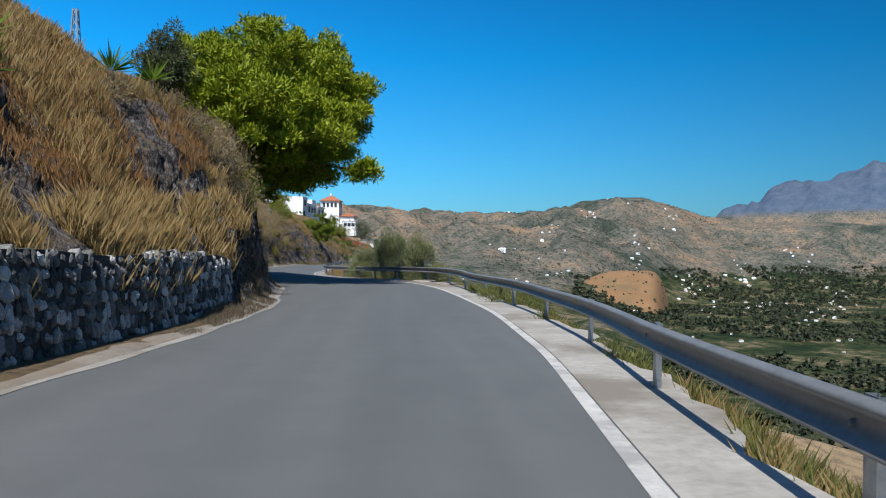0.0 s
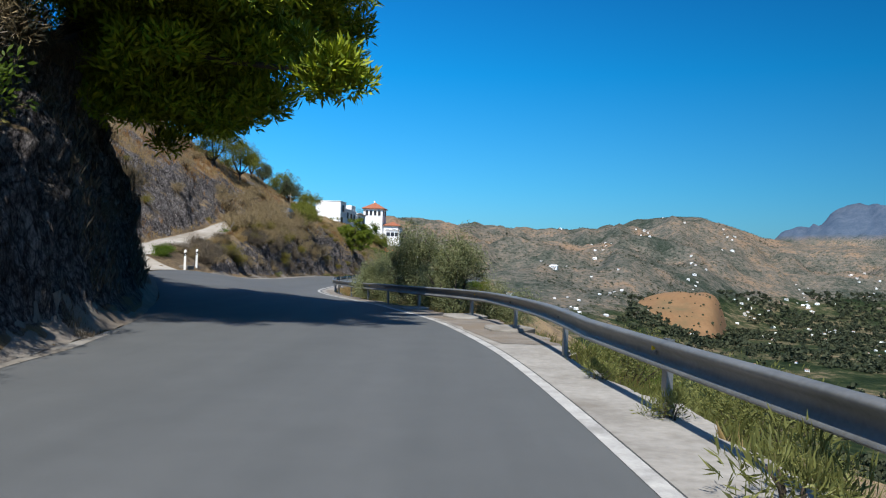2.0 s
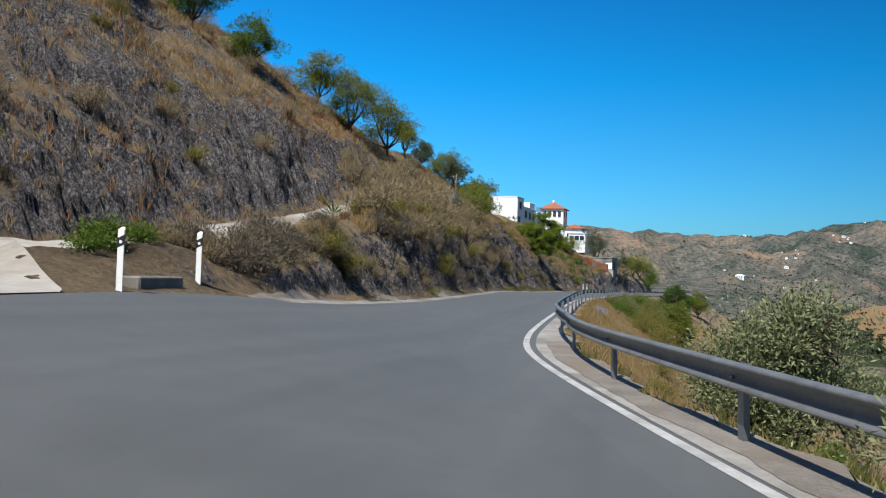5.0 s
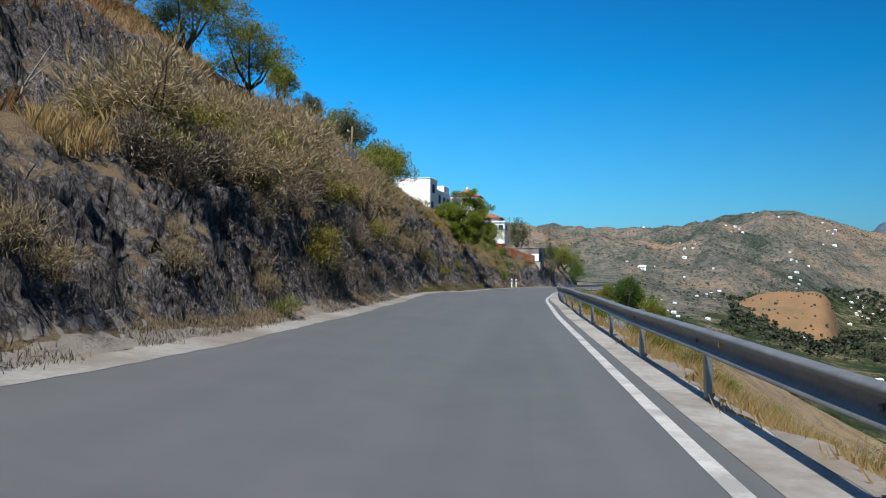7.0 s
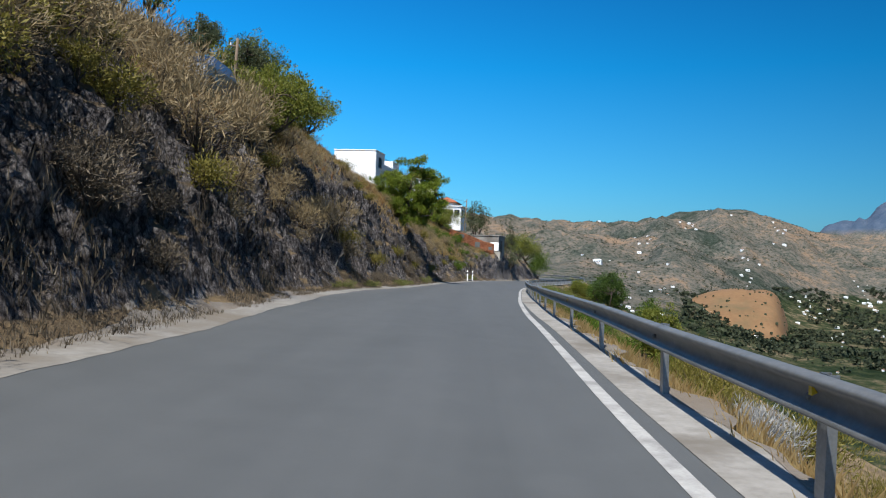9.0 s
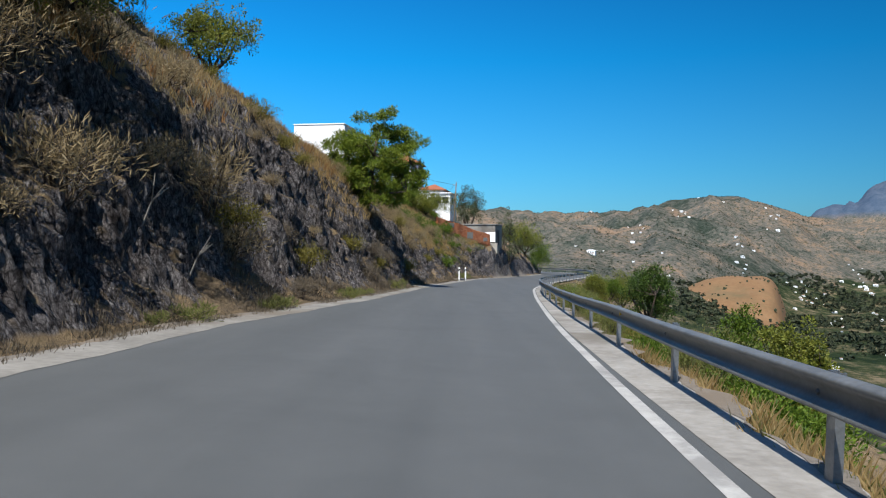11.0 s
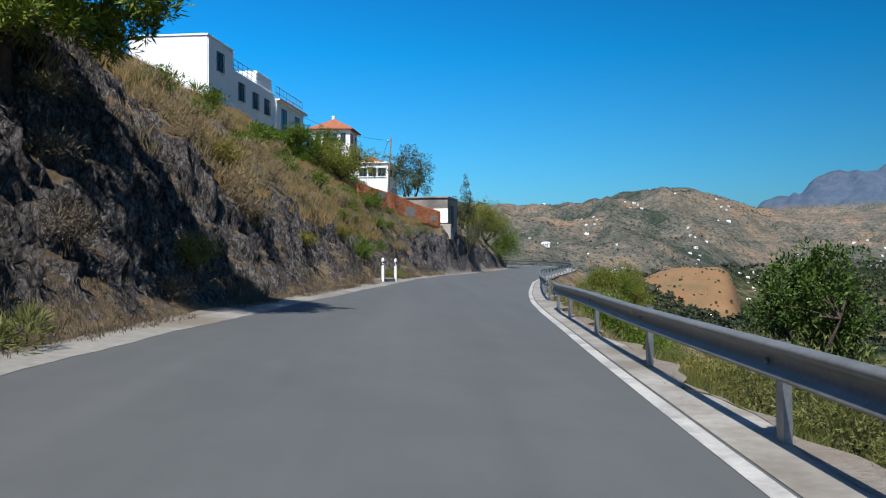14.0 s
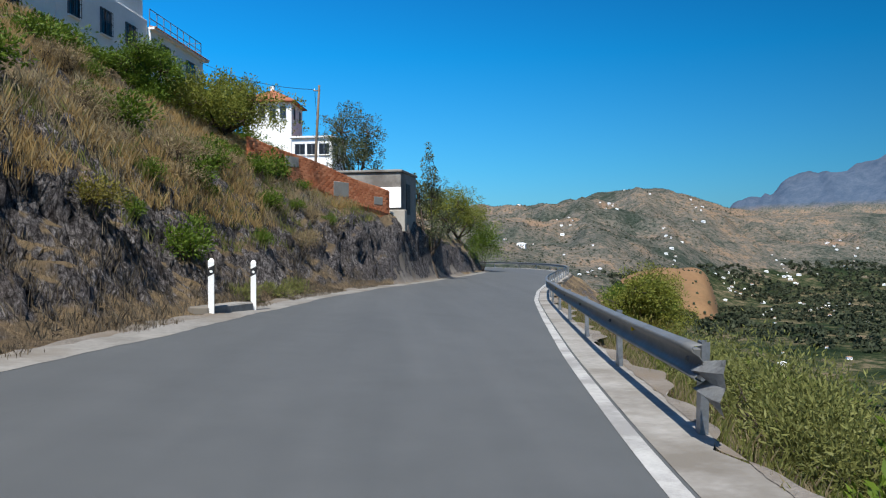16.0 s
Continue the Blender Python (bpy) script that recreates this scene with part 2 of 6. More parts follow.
# ---------------------------------------------------------------- the plan
def smooth_curve(pairs, lo, hi, step=0.5, width=4.0):
    ys = np.arange(lo, hi + step, step)
    a = np.array(pairs, float)
    xs = np.interp(ys, a[:, 0], a[:, 1])
    k = int(width / step)
    pad = np.pad(xs, k, mode="reflect", reflect_type="odd")
    ker = np.hanning(2 * k + 1)
    return ys, np.convolve(pad, ker / ker.sum(), "same")[k:-k]


Y_LO, Y_HI = -60.0, 232.0
# the white edge line beside the drop
_ys, _line = smooth_curve([(-60, -5.2), (-40, -2.3), (-30, -1.1), (-13, 0.63), (-7.3, 1.22), (0, 1.47), (5, 1.32), (8, 1.18), (11, 0.93), (14.2, 0.44), (17, 0.03), (19.6, -0.5),
                           (21.5, -1.05), (25.4, -1.95), (31.7, -3.7), (37, -5.3), (42, -6.75), (44.5, -7.26), (48, -7.55), (53, -7.66), (60, -7.72), (70, -7.8), (83, -7.6),
                           (88, -7.42), (94, -7.15), (103, -6.6), (111, -6.1), (116, -5.75), (124, -5.1), (129, -4.6), (134.6, -3.85), (142, -2.7),
                           (150, -1.4), (158, 0.2), (167, 2.3), (180, 5.6), (192, 8.9), (200, 10.3), (207, 10.6), (214, 9.0), (220, 5.0), (225, -1.0), (229, -9.0), (233, -20.0)], Y_LO, Y_HI, width=3.0)
# the inner edge under the bank
_, _edge = smooth_curve([(-60, -10.2), (-40, -7.4), (-30, -6.1), (-13, -4.5), (-8, -4.1), (-3, -3.75), (2, -3.75), (7, -4.4), (13, -5.1), (20, -7.2), (27, -10.0), (32, -12.3),
                         (40, -13.1), (46, -13.05), (51, -13.35), (55, -13.15), (58, -13.05), (64, -12.95), (70, -12.9), (76, -13.1), (80, -13.35), (84, -13.6), (90, -13.65), (100, -13.05), (108, -12.2), (112, -11.95), (117, -11.5), (125, -10.85),
                         (134, -9.9), (140, -9.2), (146, -8.6), (156, -6.9), (166, -4.6), (180, -1.4), (192, 1.6), (200, 3.2), (207, 3.6), (214, 2.2), (219, -1.5), (224, -7), (229, -16), (233, -27)], Y_LO, Y_HI, width=3.0)
# the road's height at the line, and how much the inner edge lies higher
_, _deck = smooth_curve([(-60, 0.9), (-17.4, 0.26), (-8.7, 0.11), (0, 0.05), (8.7, -0.01), (13.2, 0.03), (25, -0.15), (38.6, -0.44), (47.7, -0.55), (59, -0.64),
                         (70, -0.70), (78.7, -0.80), (92.5, -1.11), (101, -1.37), (110, -1.53), (119.5, -1.70), (124.5, -1.83), (144.5, -2.27), (165, -2.72), (185, -3.05), (205, -3.2), (232, -3.2)], Y_LO, Y_HI, width=5.0)
_, _lift = smooth_curve([(-60, 0.05), (14, 0.05), (20, 0.2), (27, 0.55), (33, 0.85), (40, 0.9), (46, 0.6), (52, 0.36), (60, 0.28), (150, 0.28), (180, 0.2), (232, 0.1)], Y_LO, Y_HI, width=4.0)


def line_x(y):
    return np.interp(y, _ys, _line)


def edge_x(y):
    return np.interp(y, _ys, _edge)


def deck_z(x, y):
    """Height of the carriageway, which leans up towards the bank."""
    lx, ex = line_x(y), edge_x(y)
    u = (lx - 1.5 - x) / np.maximum(lx - 1.5 - ex, 1.0)
    return np.interp(y, _ys, _deck) + np.interp(y, _ys, _lift) * np.clip(u, -0.1, 1.6)


def fbm(x, y, z, octaves=4, seed=0):
    """Cheap smooth noise on arrays, about -1 to 1."""
    rng = np.random.RandomState(seed + 11)
    out, amp, f = np.zeros(np.broadcast(x, y, z).shape), 1.0, 1.0
    for _ in range(octaves):
        for _ in range(3):
            d = rng.normal(size=3)
            d /= np.linalg.norm(d)
            ph = rng.uniform(0, 6.28, 2)
            q = d[0] * x + d[1] * y + d[2] * z
            e = np.roll(d, 1)
            out = out + amp * 0.5 * np.sin(f * q * 2.2 + ph[0] + 1.3 * np.sin(f * (e[0] * x + e[1] * y - e[2] * z) * 1.7 + ph[1]))
        amp *= 0.5
        f *= 2.03
    return out


def mesh_object(name, verts, faces, material, parent=None, smooth=False, label="", category="", kind="", group=""):
    me = bpy.data.meshes.new(name)
    me.from_pydata([tuple(v) for v in verts] if not isinstance(verts, np.ndarray) else verts.tolist(), [], faces if not isinstance(faces, np.ndarray) else faces.tolist())
    for m in material if isinstance(material, (list, tuple)) else [material]:
        me.materials.append(m)
    if smooth:
        me.polygons.foreach_set("use_smooth", np.ones(len(me.polygons), bool))
    me.update()
    ob = new(name, me)
    if parent is not None:
        ob.parent = parent
    return tagged(ob, label, category, group, kind)


def part(name, bm, material, parent, label=""):
    me = bpy.data.meshes.new(name)
    bm.normal_update()
    bm.to_mesh(me)
    bm.free()
    me.materials.append(material)
    ob = new(name, me)
    ob.parent = parent
    return tagged(ob, label)


def thing(name, at, label, category, group="", turn=0.0):
    ob = new(name)
    ob.empty_display_size = 0.2
    ob.matrix_world = pose(*at, 0, 0, turn)
    return tagged(ob, label, category, group)


def grid_faces(rows, cols):
    i = np.arange(rows - 1)[:, None] * cols + np.arange(cols - 1)[None, :]
    return np.stack([i, i + 1, i + cols + 1, i + cols], -1).reshape(-1, 4)


def box(bm, x0, x1, y0, y1, z0, z1, bevel=0.0):
    r = bmesh.ops.create_cube(bm, size=1.0)
    bmesh.ops.scale(bm, vec=(x1 - x0, y1 - y0, z1 - z0), verts=r["verts"])
    bmesh.ops.translate(bm, vec=((x0 + x1) / 2, (y0 + y1) / 2, (z0 + z1) / 2), verts=r["verts"])
    if bevel:
        bmesh.ops.bevel(bm, geom=list({e for v in r["verts"] for e in v.link_edges}), offset=bevel, segments=1, affect="EDGES", profile=0.5)


# ---------------------------------------------------------------- the bank on the inner side
D = np.array([0, 0.3, 0.6, 0.9, 1.2, 1.5, 1.8, 2.1, 2.4, 2.7, 3.0, 3.3, 3.6, 4.0, 4.4, 4.8, 5.2, 5.6, 6.0, 6.4, 6.8, 7.2, 7.6, 8.0, 8.5, 9, 9.5, 10, 10.7, 11.5, 12.5, 13.5, 15, 16.5, 18, 20, 22, 24.5, 27, 30, 34, 38, 43, 50, 60, 75, 95, 125, 170])
PROFILES = [  # y, then distance from the road's edge and height above it
    (-60, [(0, 0), (0.7, 0.05), (0.75, 0.1), (1.1, 0.3), (1.6, 1.6), (3, 2.3), (6, 4.5), (12, 9.0), (30, 20), (170, 70)]),
    (-3, [(0, 0), (0.5, 0.03), (0.95, 0.08), (1.05, 1.2), (1.2, 1.35), (2.0, 2.1), (3.4, 4.2), (5, 5.6), (8, 8), (12, 10.5), (30, 20), (170, 70)]),
    (3, [(0, 0), (0.4, 0.03), (0.8, 0.3), (1.3, 2.0), (2.2, 4.0), (3.2, 5.2), (5, 6.2), (8, 8), (12, 10.5), (30, 20), (170, 70)]),
    (14, [(0, 0), (0.3, 0.03), (0.7, 0.5), (1.2, 2.6), (1.8, 4.4), (3.2, 5.8), (5, 6.8), (8, 8.3), (12, 10.5), (30, 19), (170, 70)]),
    (25, [(0, 0), (0.3, 0.03), (0.7, 0.5), (1.2, 2.4), (2.0, 4.4), (4.2, 5.8), (7, 7.0), (10, 8.5), (14, 10.8), (30, 19), (170, 70)]),
    (29.5, [(0, 0), (0.3, 0.05), (0.7, 0.5), (1.3, 2.2), (2.2, 4.0), (5, 5.0), (8, 6.0), (12, 8.0), (16, 10.5), (30, 18.5), (170, 70)]),
    (32.5, [(0, 0), (2, 0.1), (4, 0.3), (5.5, 0.6), (7, 1.4), (9, 3.4), (13, 7.0), (17, 10.5), (30, 19.5), (170, 75)]),
    (38, [(0, 0), (2, 0.05), (4, 0.2), (6, 0.45), (8, 0.8), (9.2, 3.0), (12, 6.8), (17, 11.0), (30, 20.5), (170, 78)]),
    (41, [(0, 0), (0.5, 0.1), (1.2, 0.5), (2.6, 0.9), (3.4, 0.8), (4.2, 0.6), (7.6, 0.9), (8.8, 3.6), (11.5, 7.2), (16, 11), (30, 21), (170, 80)]),
    (47, [(0, 0), (0.5, 0.05), (0.8, 0.7), (1.4, 1.1), (3.2, 1.2), (3.8, 1.2), (7.2, 1.35), (8.3, 2.9), (12, 7.2), (16, 12.2), (25, 19.5), (30, 22), (170, 80)]),
    (54, [(0, 0), (0.5, 0.05), (0.9, 0.75), (1.7, 1.7), (2.6, 2.35), (3.4, 2.3), (3.7, 2.2), (7.1, 2.4), (7.9, 3.5), (10.5, 7.0), (13, 10.0), (17.5, 15), (25, 20.5), (170, 80)]),
    (62, [(0, 0), (0.5, 0.05), (0.9, 0.9), (1.8, 2.5), (2.7, 3.4), (3.2, 3.75), (3.7, 3.45), (6.9, 3.6), (7.8, 4.9), (9.5, 7.7), (11, 9.6), (14, 12.0), (18, 15.2), (25, 21), (170, 80)]),
    (74, [(0, 0), (0.5, 0.05), (0.9, 0.9), (2.2, 3.2), (3.1, 4.5), (3.9, 5.2), (6.2, 5.6), (7.2, 6.7), (9, 9.2), (11, 10.8), (14, 12.4), (17, 14.4), (22, 18), (30, 22), (170, 78)]),
    (88, [(0, 0), (0.6, 0.05), (1.0, 0.7), (2.5, 3.5), (3.3, 5.0), (4.2, 5.9), (6.0, 6.5), (8, 8.2), (13, 12.2), (17, 15), (22, 19), (30, 22.5), (170, 75)]),
    (99, [(0, 0), (0.8, 0.06), (1.6, 0.5), (2.3, 1.5), (2.9, 3.0), (3.6, 5.0), (5, 6.6), (8, 8.9), (13, 12.3), (25, 18.5), (170, 72)]),
    (105, [(0, 0), (0.7, 0.06), (1.3, 0.45), (2.0, 1.4), (2.7, 3.2), (3.4, 5.0), (4.8, 6.7), (8, 9.2), (13, 12.4), (25, 18.5), (170, 70)]),
    (120, [(0, 0), (0.6, 0.05), (1.0, 0.6), (2.6, 3.5), (3.6, 5.0), (5, 6.2), (8, 8.3), (13, 11), (25, 15.5), (170, 60)]),
    (134, [(0, 0), (0.7, 0.05), (1.2, 0.6), (2.8, 2.9), (4.0, 4.2), (6, 5.4), (9, 7.6), (13, 9.8), (20, 12.2), (35, 15), (170, 50)]),
    (150, [(0, 0), (0.8, 0.1), (1.7, 1.1), (3.1, 2.8), (4.6, 4.3), (7, 6.3), (10, 8.6), (13, 10.4), (18, 11.4), (35, 14), (170, 45)]),
    (159, [(0, 0), (0.8, 0.05), (1.3, 1.4), (2.2, 3.2), (3.7, 4.25), (5.1, 5.3), (7, 6.3), (10, 7.9), (14, 9.8), (20, 11.3), (35, 14), (170, 40)]),
    (165, [(0, 0), (0.45, 0.1), (0.75, 2.3), (1.1, 3.2), (1.8, 3.7), (4.2, 4.3), (7, 5.8), (10, 7.6), (14, 9.6), (20, 11.2), (35, 14), (170, 40)]),
    (175, [(0, 0), (0.5, 0.1), (0.8, 2.3), (1.3, 3.2), (4.2, 4.0), (7, 5.2), (11, 7.2), (16, 9.2), (25, 11.5), (40, 15), (170, 40)]),
    (190, [(0, 0), (0.6, 0.05), (1.2, 1.6), (2.6, 2.9), (5, 3.8), (9, 5.5), (14, 7.8), (22, 10.5), (40, 15), (170, 40)]),
    (232, [(0, 0), (0.6, 0.05), (1.2, 1.2), (2.6, 2.5), (5, 3.5), (9, 5.0), (14, 6.8), (22, 9.0), (40, 13), (170, 35)]),
]
_py = np.array([p[0] for p in PROFILES], float)
_ph = np.array([np.interp(D, *np.array(p[1], float).T) for p in PROFILES])


def bank_h(y, d):
    """Height above the road's inner edge, at a distance from it."""
    y, d = np.broadcast_arrays(np.asarray(y, float), np.asarray(d, float))
    k = np.clip(np.searchsorted(_py, y) - 1, 0, len(_py) - 2)
    u = np.clip((y - _py[k]) / (_py[k + 1] - _py[k]), 0, 1)
    j = np.clip(np.searchsorted(D, d, side="right") - 1, 0, len(D) - 2)
    w = np.clip((d - D[j]) / (D[j + 1] - D[j]), 0, 1)
    a = _ph[k, j] * (1 - w) + _ph[k, j + 1] * w
    b = _ph[k + 1, j] * (1 - w) + _ph[k + 1, j + 1] * w
    return a * (1 - u) + b * u


def track_weight(y, d):
    """1 on the side track's bed, 0 away from it."""
    t0 = np.interp(y, [28, 33, 38, 41, 47, 54, 62, 74, 88], [1.5, 1.0, 1.0, 3.9, 3.7, 3.7, 3.7, 3.8, 4.2])
    t1 = np.interp(y, [28, 33, 38, 41, 47, 54, 62, 74, 88], [3.0, 5.8, 8.0, 7.6, 7.2, 7.1, 6.9, 6.2, 6.0])
    e = np.minimum(d - t0, t1 - d)
    return np.clip(e / 0.4 + 0.5, 0, 1) * ((y > 28) & (y < 90))


def bank_point(y, d):
    """A place on the finished bank."""
    y, d = np.broadcast_arrays(np.asarray(y, float), np.asarray(d, float))
    ex = edge_x(y)
    h = bank_h(y, d)
    steep = np.clip((bank_h(y, d + 0.25) - bank_h(y, np.maximum(d - 0.25, 0))) / 0.5 - 0.35, 0, 1.5)
    calm = np.clip((d - 0.4) / 0.8, 0, 1) * (1 - track_weight(y, d))
    n1 = fbm(y * 0.9, d * 0.9, h * 0.7, 4, 1)
    n2 = fbm(y * 2.6, d * 1.0, h * 1.7, 3, 2)
    n3 = fbm(y * 0.25, d * 0.25, h * 0.1, 3, 3)
    rib = np.abs(fbm(y * 1.5 + 0.5 * h, h * 0.15, d * 0.1, 3, 4))
    wall = (y < 0.6) * np.clip((0.6 - y) / 1.5, 0, 1) * (d < 1.6)
    s1 = np.abs(fbm(y * 3.0 + 1.6 * h, h * 1.1, d * 0.4, 2, 5))
    s2 = np.abs(fbm(y * 5.2 + 1.5 * h, h * 1.3 - 0.8 * y, d, 2, 6))
    n4 = fbm(y * 9.0, d * 6.0, h * 6.5, 2, 9)
    col = np.floor(y / 0.17 + 0.5 * n1 + 1.1 * h)
    row = np.floor(h / 0.34 + 0.37 * np.mod(col * 0.618, 1.0) * 4 + 0.4 * n2)
    slab = np.mod(np.sin(col * 12.9898 + row * 78.233) * 43758.5453, 1.0) - 0.5
    out = calm * steep * (0.15 * slab + 0.09 * n1 + 0.05 * n2 - 0.06 * rib - 0.06 * s1 - 0.06 * s2 + 0.06 * n4 + 0.06) * (1 - wall)
    x = ex - d + out * 0.9
    z = deck_z(ex, y) + h + calm * (0.10 * n1 + 0.05 * n2) * (1 - wall) + np.clip(d - 6, 0, 8) / 8 * 0.45 * n3 + out * 0.35 - 0.05 * np.clip(1 - d / 0.3, 0, 1)
    return np.stack([x, y, z], -1)


_gy = np.concatenate([np.arange(-60, -20, 1.0), np.arange(-20, 150, 0.085), np.arange(150, 170, 0.3), np.arange(170, 232.1, 0.8)])
_gd = np.unique(np.round(np.concatenate([np.arange(0, 5, 0.1), np.arange(5, 6, 0.2), np.arange(6, 12, 0.3), np.arange(12, 24, 0.7), D[D > 24]]), 3))
_P = bank_point(_gy[:, None], _gd[None, :])
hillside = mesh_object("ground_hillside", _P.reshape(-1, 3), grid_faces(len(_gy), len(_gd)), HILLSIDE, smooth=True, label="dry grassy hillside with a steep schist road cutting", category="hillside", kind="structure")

_ty = np.arange(31.0, 90.1, 0.4)
_t0 = np.interp(_ty, [30, 33, 38, 41, 47, 54, 62, 74, 90], [1.0, 0.2, 0.2, 3.9, 3.8, 3.8, 3.8, 3.9, 4.3])
_t1 = np.interp(_ty, [30, 33, 38, 41, 47, 54, 62, 74, 90], [1.2, 5.6, 7.8, 7.5, 7.1, 7.0, 6.8, 6.1, 5.9])
_u = np.linspace(0, 1, 12)
_td = _t0[:, None] * (1 - _u) + _t1[:, None] * _u
_T = bank_point(_ty[:, None], _td)
_T[..., 2] += 0.05
side_track = mesh_object("road_side_track", _T.reshape(-1, 3), grid_faces(len(_ty), 12), TRACK, smooth=True, label="steep pale concrete side track climbing the hillside", category="track", kind="structure")

# ---------------------------------------------------------------- road, line, shoulder, slope below
_ry = np.arange(-60, 232.1, 0.5)


def strip(name, x0, x1, lift, material, cols=3, ys=_ry, **tags):
    a, b = x0(ys), x1(ys)
    u = np.linspace(0, 1, cols)
    x = a[:, None] * (1 - u) + b[:, None] * u
    y = np.repeat(ys[:, None], cols, 1)
    return mesh_object(name, np.stack([x, y, deck_z(x, y) + lift], -1).reshape(-1, 3), grid_faces(len(ys), cols), material, **tags)


road = strip("road", lambda y: edge_x(y) - 0.15, lambda y: line_x(y) + 0.35, 0.0, ASPHALT, 9, label="narrow worn grey asphalt mountain road", category="road", kind="structure")
gutter = strip("pavement_gutter", lambda y: edge_x(y) - 0.16, lambda y: edge_x(y) + 0.03 * np.sin(y * 0.8) + 0.03 * np.sin(2.1 * y), 0.006, GUTTER, 3,
               ys=np.concatenate([np.arange(-60, 12.1, 0.5)]), label="pale dusty concrete gutter under the bank", category="gutter", kind="structure")
gutter_b = strip("pavement_gutter", lambda y: edge_x(y) - 0.3, lambda y: edge_x(y) + 0.36 + 0.04 * np.sin(y * 0.8) + 0.02 * np.sin(2.1 * y) + 0.012 * np.sin(7.3 * y), 0.004, GUTTER, 3,
                 ys=np.arange(45, 200.1, 0.2), label="pale dusty concrete gutter under the bank", category="gutter", kind="structure")
edge_line = strip("road_edge_line", lambda y: line_x(y) - 0.07, lambda y: line_x(y) + 0.07, 0.005, LINE_PAINT, 2, label="faded solid white edge line on asphalt", category="road marking", kind="structure")


def rail_x(y):
    """The guard rail's posts."""
    y = np.asarray(y, float)
    return line_x(y) + np.interp(y, [-60, -10, -5, 3, 9, 14, 18, 21, 24, 28, 40, 45, 50, 60, 95, 105, 112, 118, 123, 130, 150, 190, 232], [0.8, 0.82, 0.92, 0.9, 0.75, 1.1, 1.35, 1.1, 0.75, 0.6, 0.75, 0.97, 0.70, 0.66, 0.72, 0.58, 0.48, 0.42, 0.42, 0.55, 0.5, 0.6, 0.6])


def shoulder_edge(y):
    y = np.asarray(y, float)
    return rail_x(y) + 0.17 + 0.12 * np.sin(y * 1.1) + 0.08 * np.sin(y * 2.7 + 1) + 0.05 * np.sin(y * 6.1)


shoulder = strip("pavement_shoulder", lambda y: line_x(y) + np.interp(y, [28, 50, 80, 95], [0.085, 0.24, 0.24, 0.10]), shoulder_edge, 0.006, CONCRETE, 5, label="pale broken concrete shoulder along the road", category="shoulder", kind="structure")
dirt_a = strip("ground_shoulder_dirt", lambda y: line_x(y) + np.interp(y, [12, 15, 30, 46], [0.34, 0.15, 0.30, 0.42]) + 0.05 * fbm(y * 0.8, 0 * y, 0 * y, 5, 61), lambda y: shoulder_edge(y) + 0.03, 0.012, VERGE_DIRT, 5, ys=np.arange(12.5, 46.1, 0.08), label="brown dirt where the shoulder has broken away", category="dirt", kind="structure")
dirt_b = strip("ground_shoulder_dirt", lambda y: rail_x(y) + 0.06 + 0.06 * fbm(y * 0.8, 0 * y, 0 * y, 5, 62), lambda y: shoulder_edge(y) + 0.03, 0.012, VERGE_DIRT, 4, ys=np.arange(48, 230.1, 0.1), label="brown dirt along the foot of the guard rail", category="dirt", kind="structure")
for _ys2 in (np.arange(-60, 30.1, 0.3), np.arange(44, 200.1, 0.3)):
    _vd = np.linspace(0.17, 0.66, 6)
    _V = bank_point(_ys2[:, None], _vd[None, :] * (0.85 + 0.25 * np.sin(_ys2 * 0.7))[:, None])
    _V[..., 2] += 0.014 + 0.012 * fbm(_V[..., 0] * 3, _V[..., 1] * 3, 0 * _V[..., 0], 2, 51) - 0.3 * np.clip(_vd - 0.45, 0, 1)
    mesh_object("ground_verge", _V.reshape(-1, 3), grid_faces(len(_ys2), 6), VERGE_DIRT, smooth=True, label="grey-brown dirt verge at the foot of the bank", category="verge", kind="structure")
E_OUT = np.array([-0.05, 0.0, 0.15, 0.4, 0.8, 1.3, 2, 3, 4.5, 6.5, 9, 13, 18, 25, 35, 50, 70, 100, 140, 200])
E_DROP = np.array([0.10, 0.12, 0.2, 0.38, 0.62, 0.95, 1.45, 2.1, 3.1, 4.4, 6.0, 8.6, 11.8, 16, 22, 30, 39, 50, 60, 70])


def slope_point(y, o):
    y, o = np.broadcast_arrays(np.asarray(y, float), np.asarray(o, float))
    x0 = shoulder_edge(y)
    dz = np.interp(o, E_OUT, E_DROP)
    n = fbm(y * 0.8, o * 0.8, 0 * o, 3, 7)
    return np.stack([x0 + o, y, deck_z(x0, y) - dz + 0.13 * n * np.clip(o, 0, 1) + 0.6 * fbm(y * 0.12, o * 0.12, 0 * o, 3, 8) * np.clip(o / 12, 0, 1)], -1)


_sy = np.concatenate([np.arange(-60, 160, 0.4), np.arange(160, 232.1, 1.0)])
_so = np.unique(np.concatenate([np.array([-0.05, 0.0]), np.arange(0.15, 6, 0.25), E_OUT[E_OUT > 6]]))
_S = slope_point(_sy[:, None], _so[None, :])
slope = mesh_object("ground_slope", _S.reshape(-1, 3), grid_faces(len(_sy), len(_so))[:, ::-1], HILLSIDE, label="dry weedy slope falling away below the road", category="slope", kind="structure")

# ---------------------------------------------------------------- valley and far hills
HOME = (0.0, 60.0)
_az = np.radians(np.concatenate([np.arange(-180, -14, 4.0), np.arange(-14, 44, 0.25), np.arange(44, 180.1, 4.0)]))
_rr = np.concatenate([np.array([60, 110, 160, 210, 260]), np.arange(300, 900, 14), np.arange(900, 2300, 30), np.arange(2300, 3300, 120), np.arange(3300, 4800, 100)])


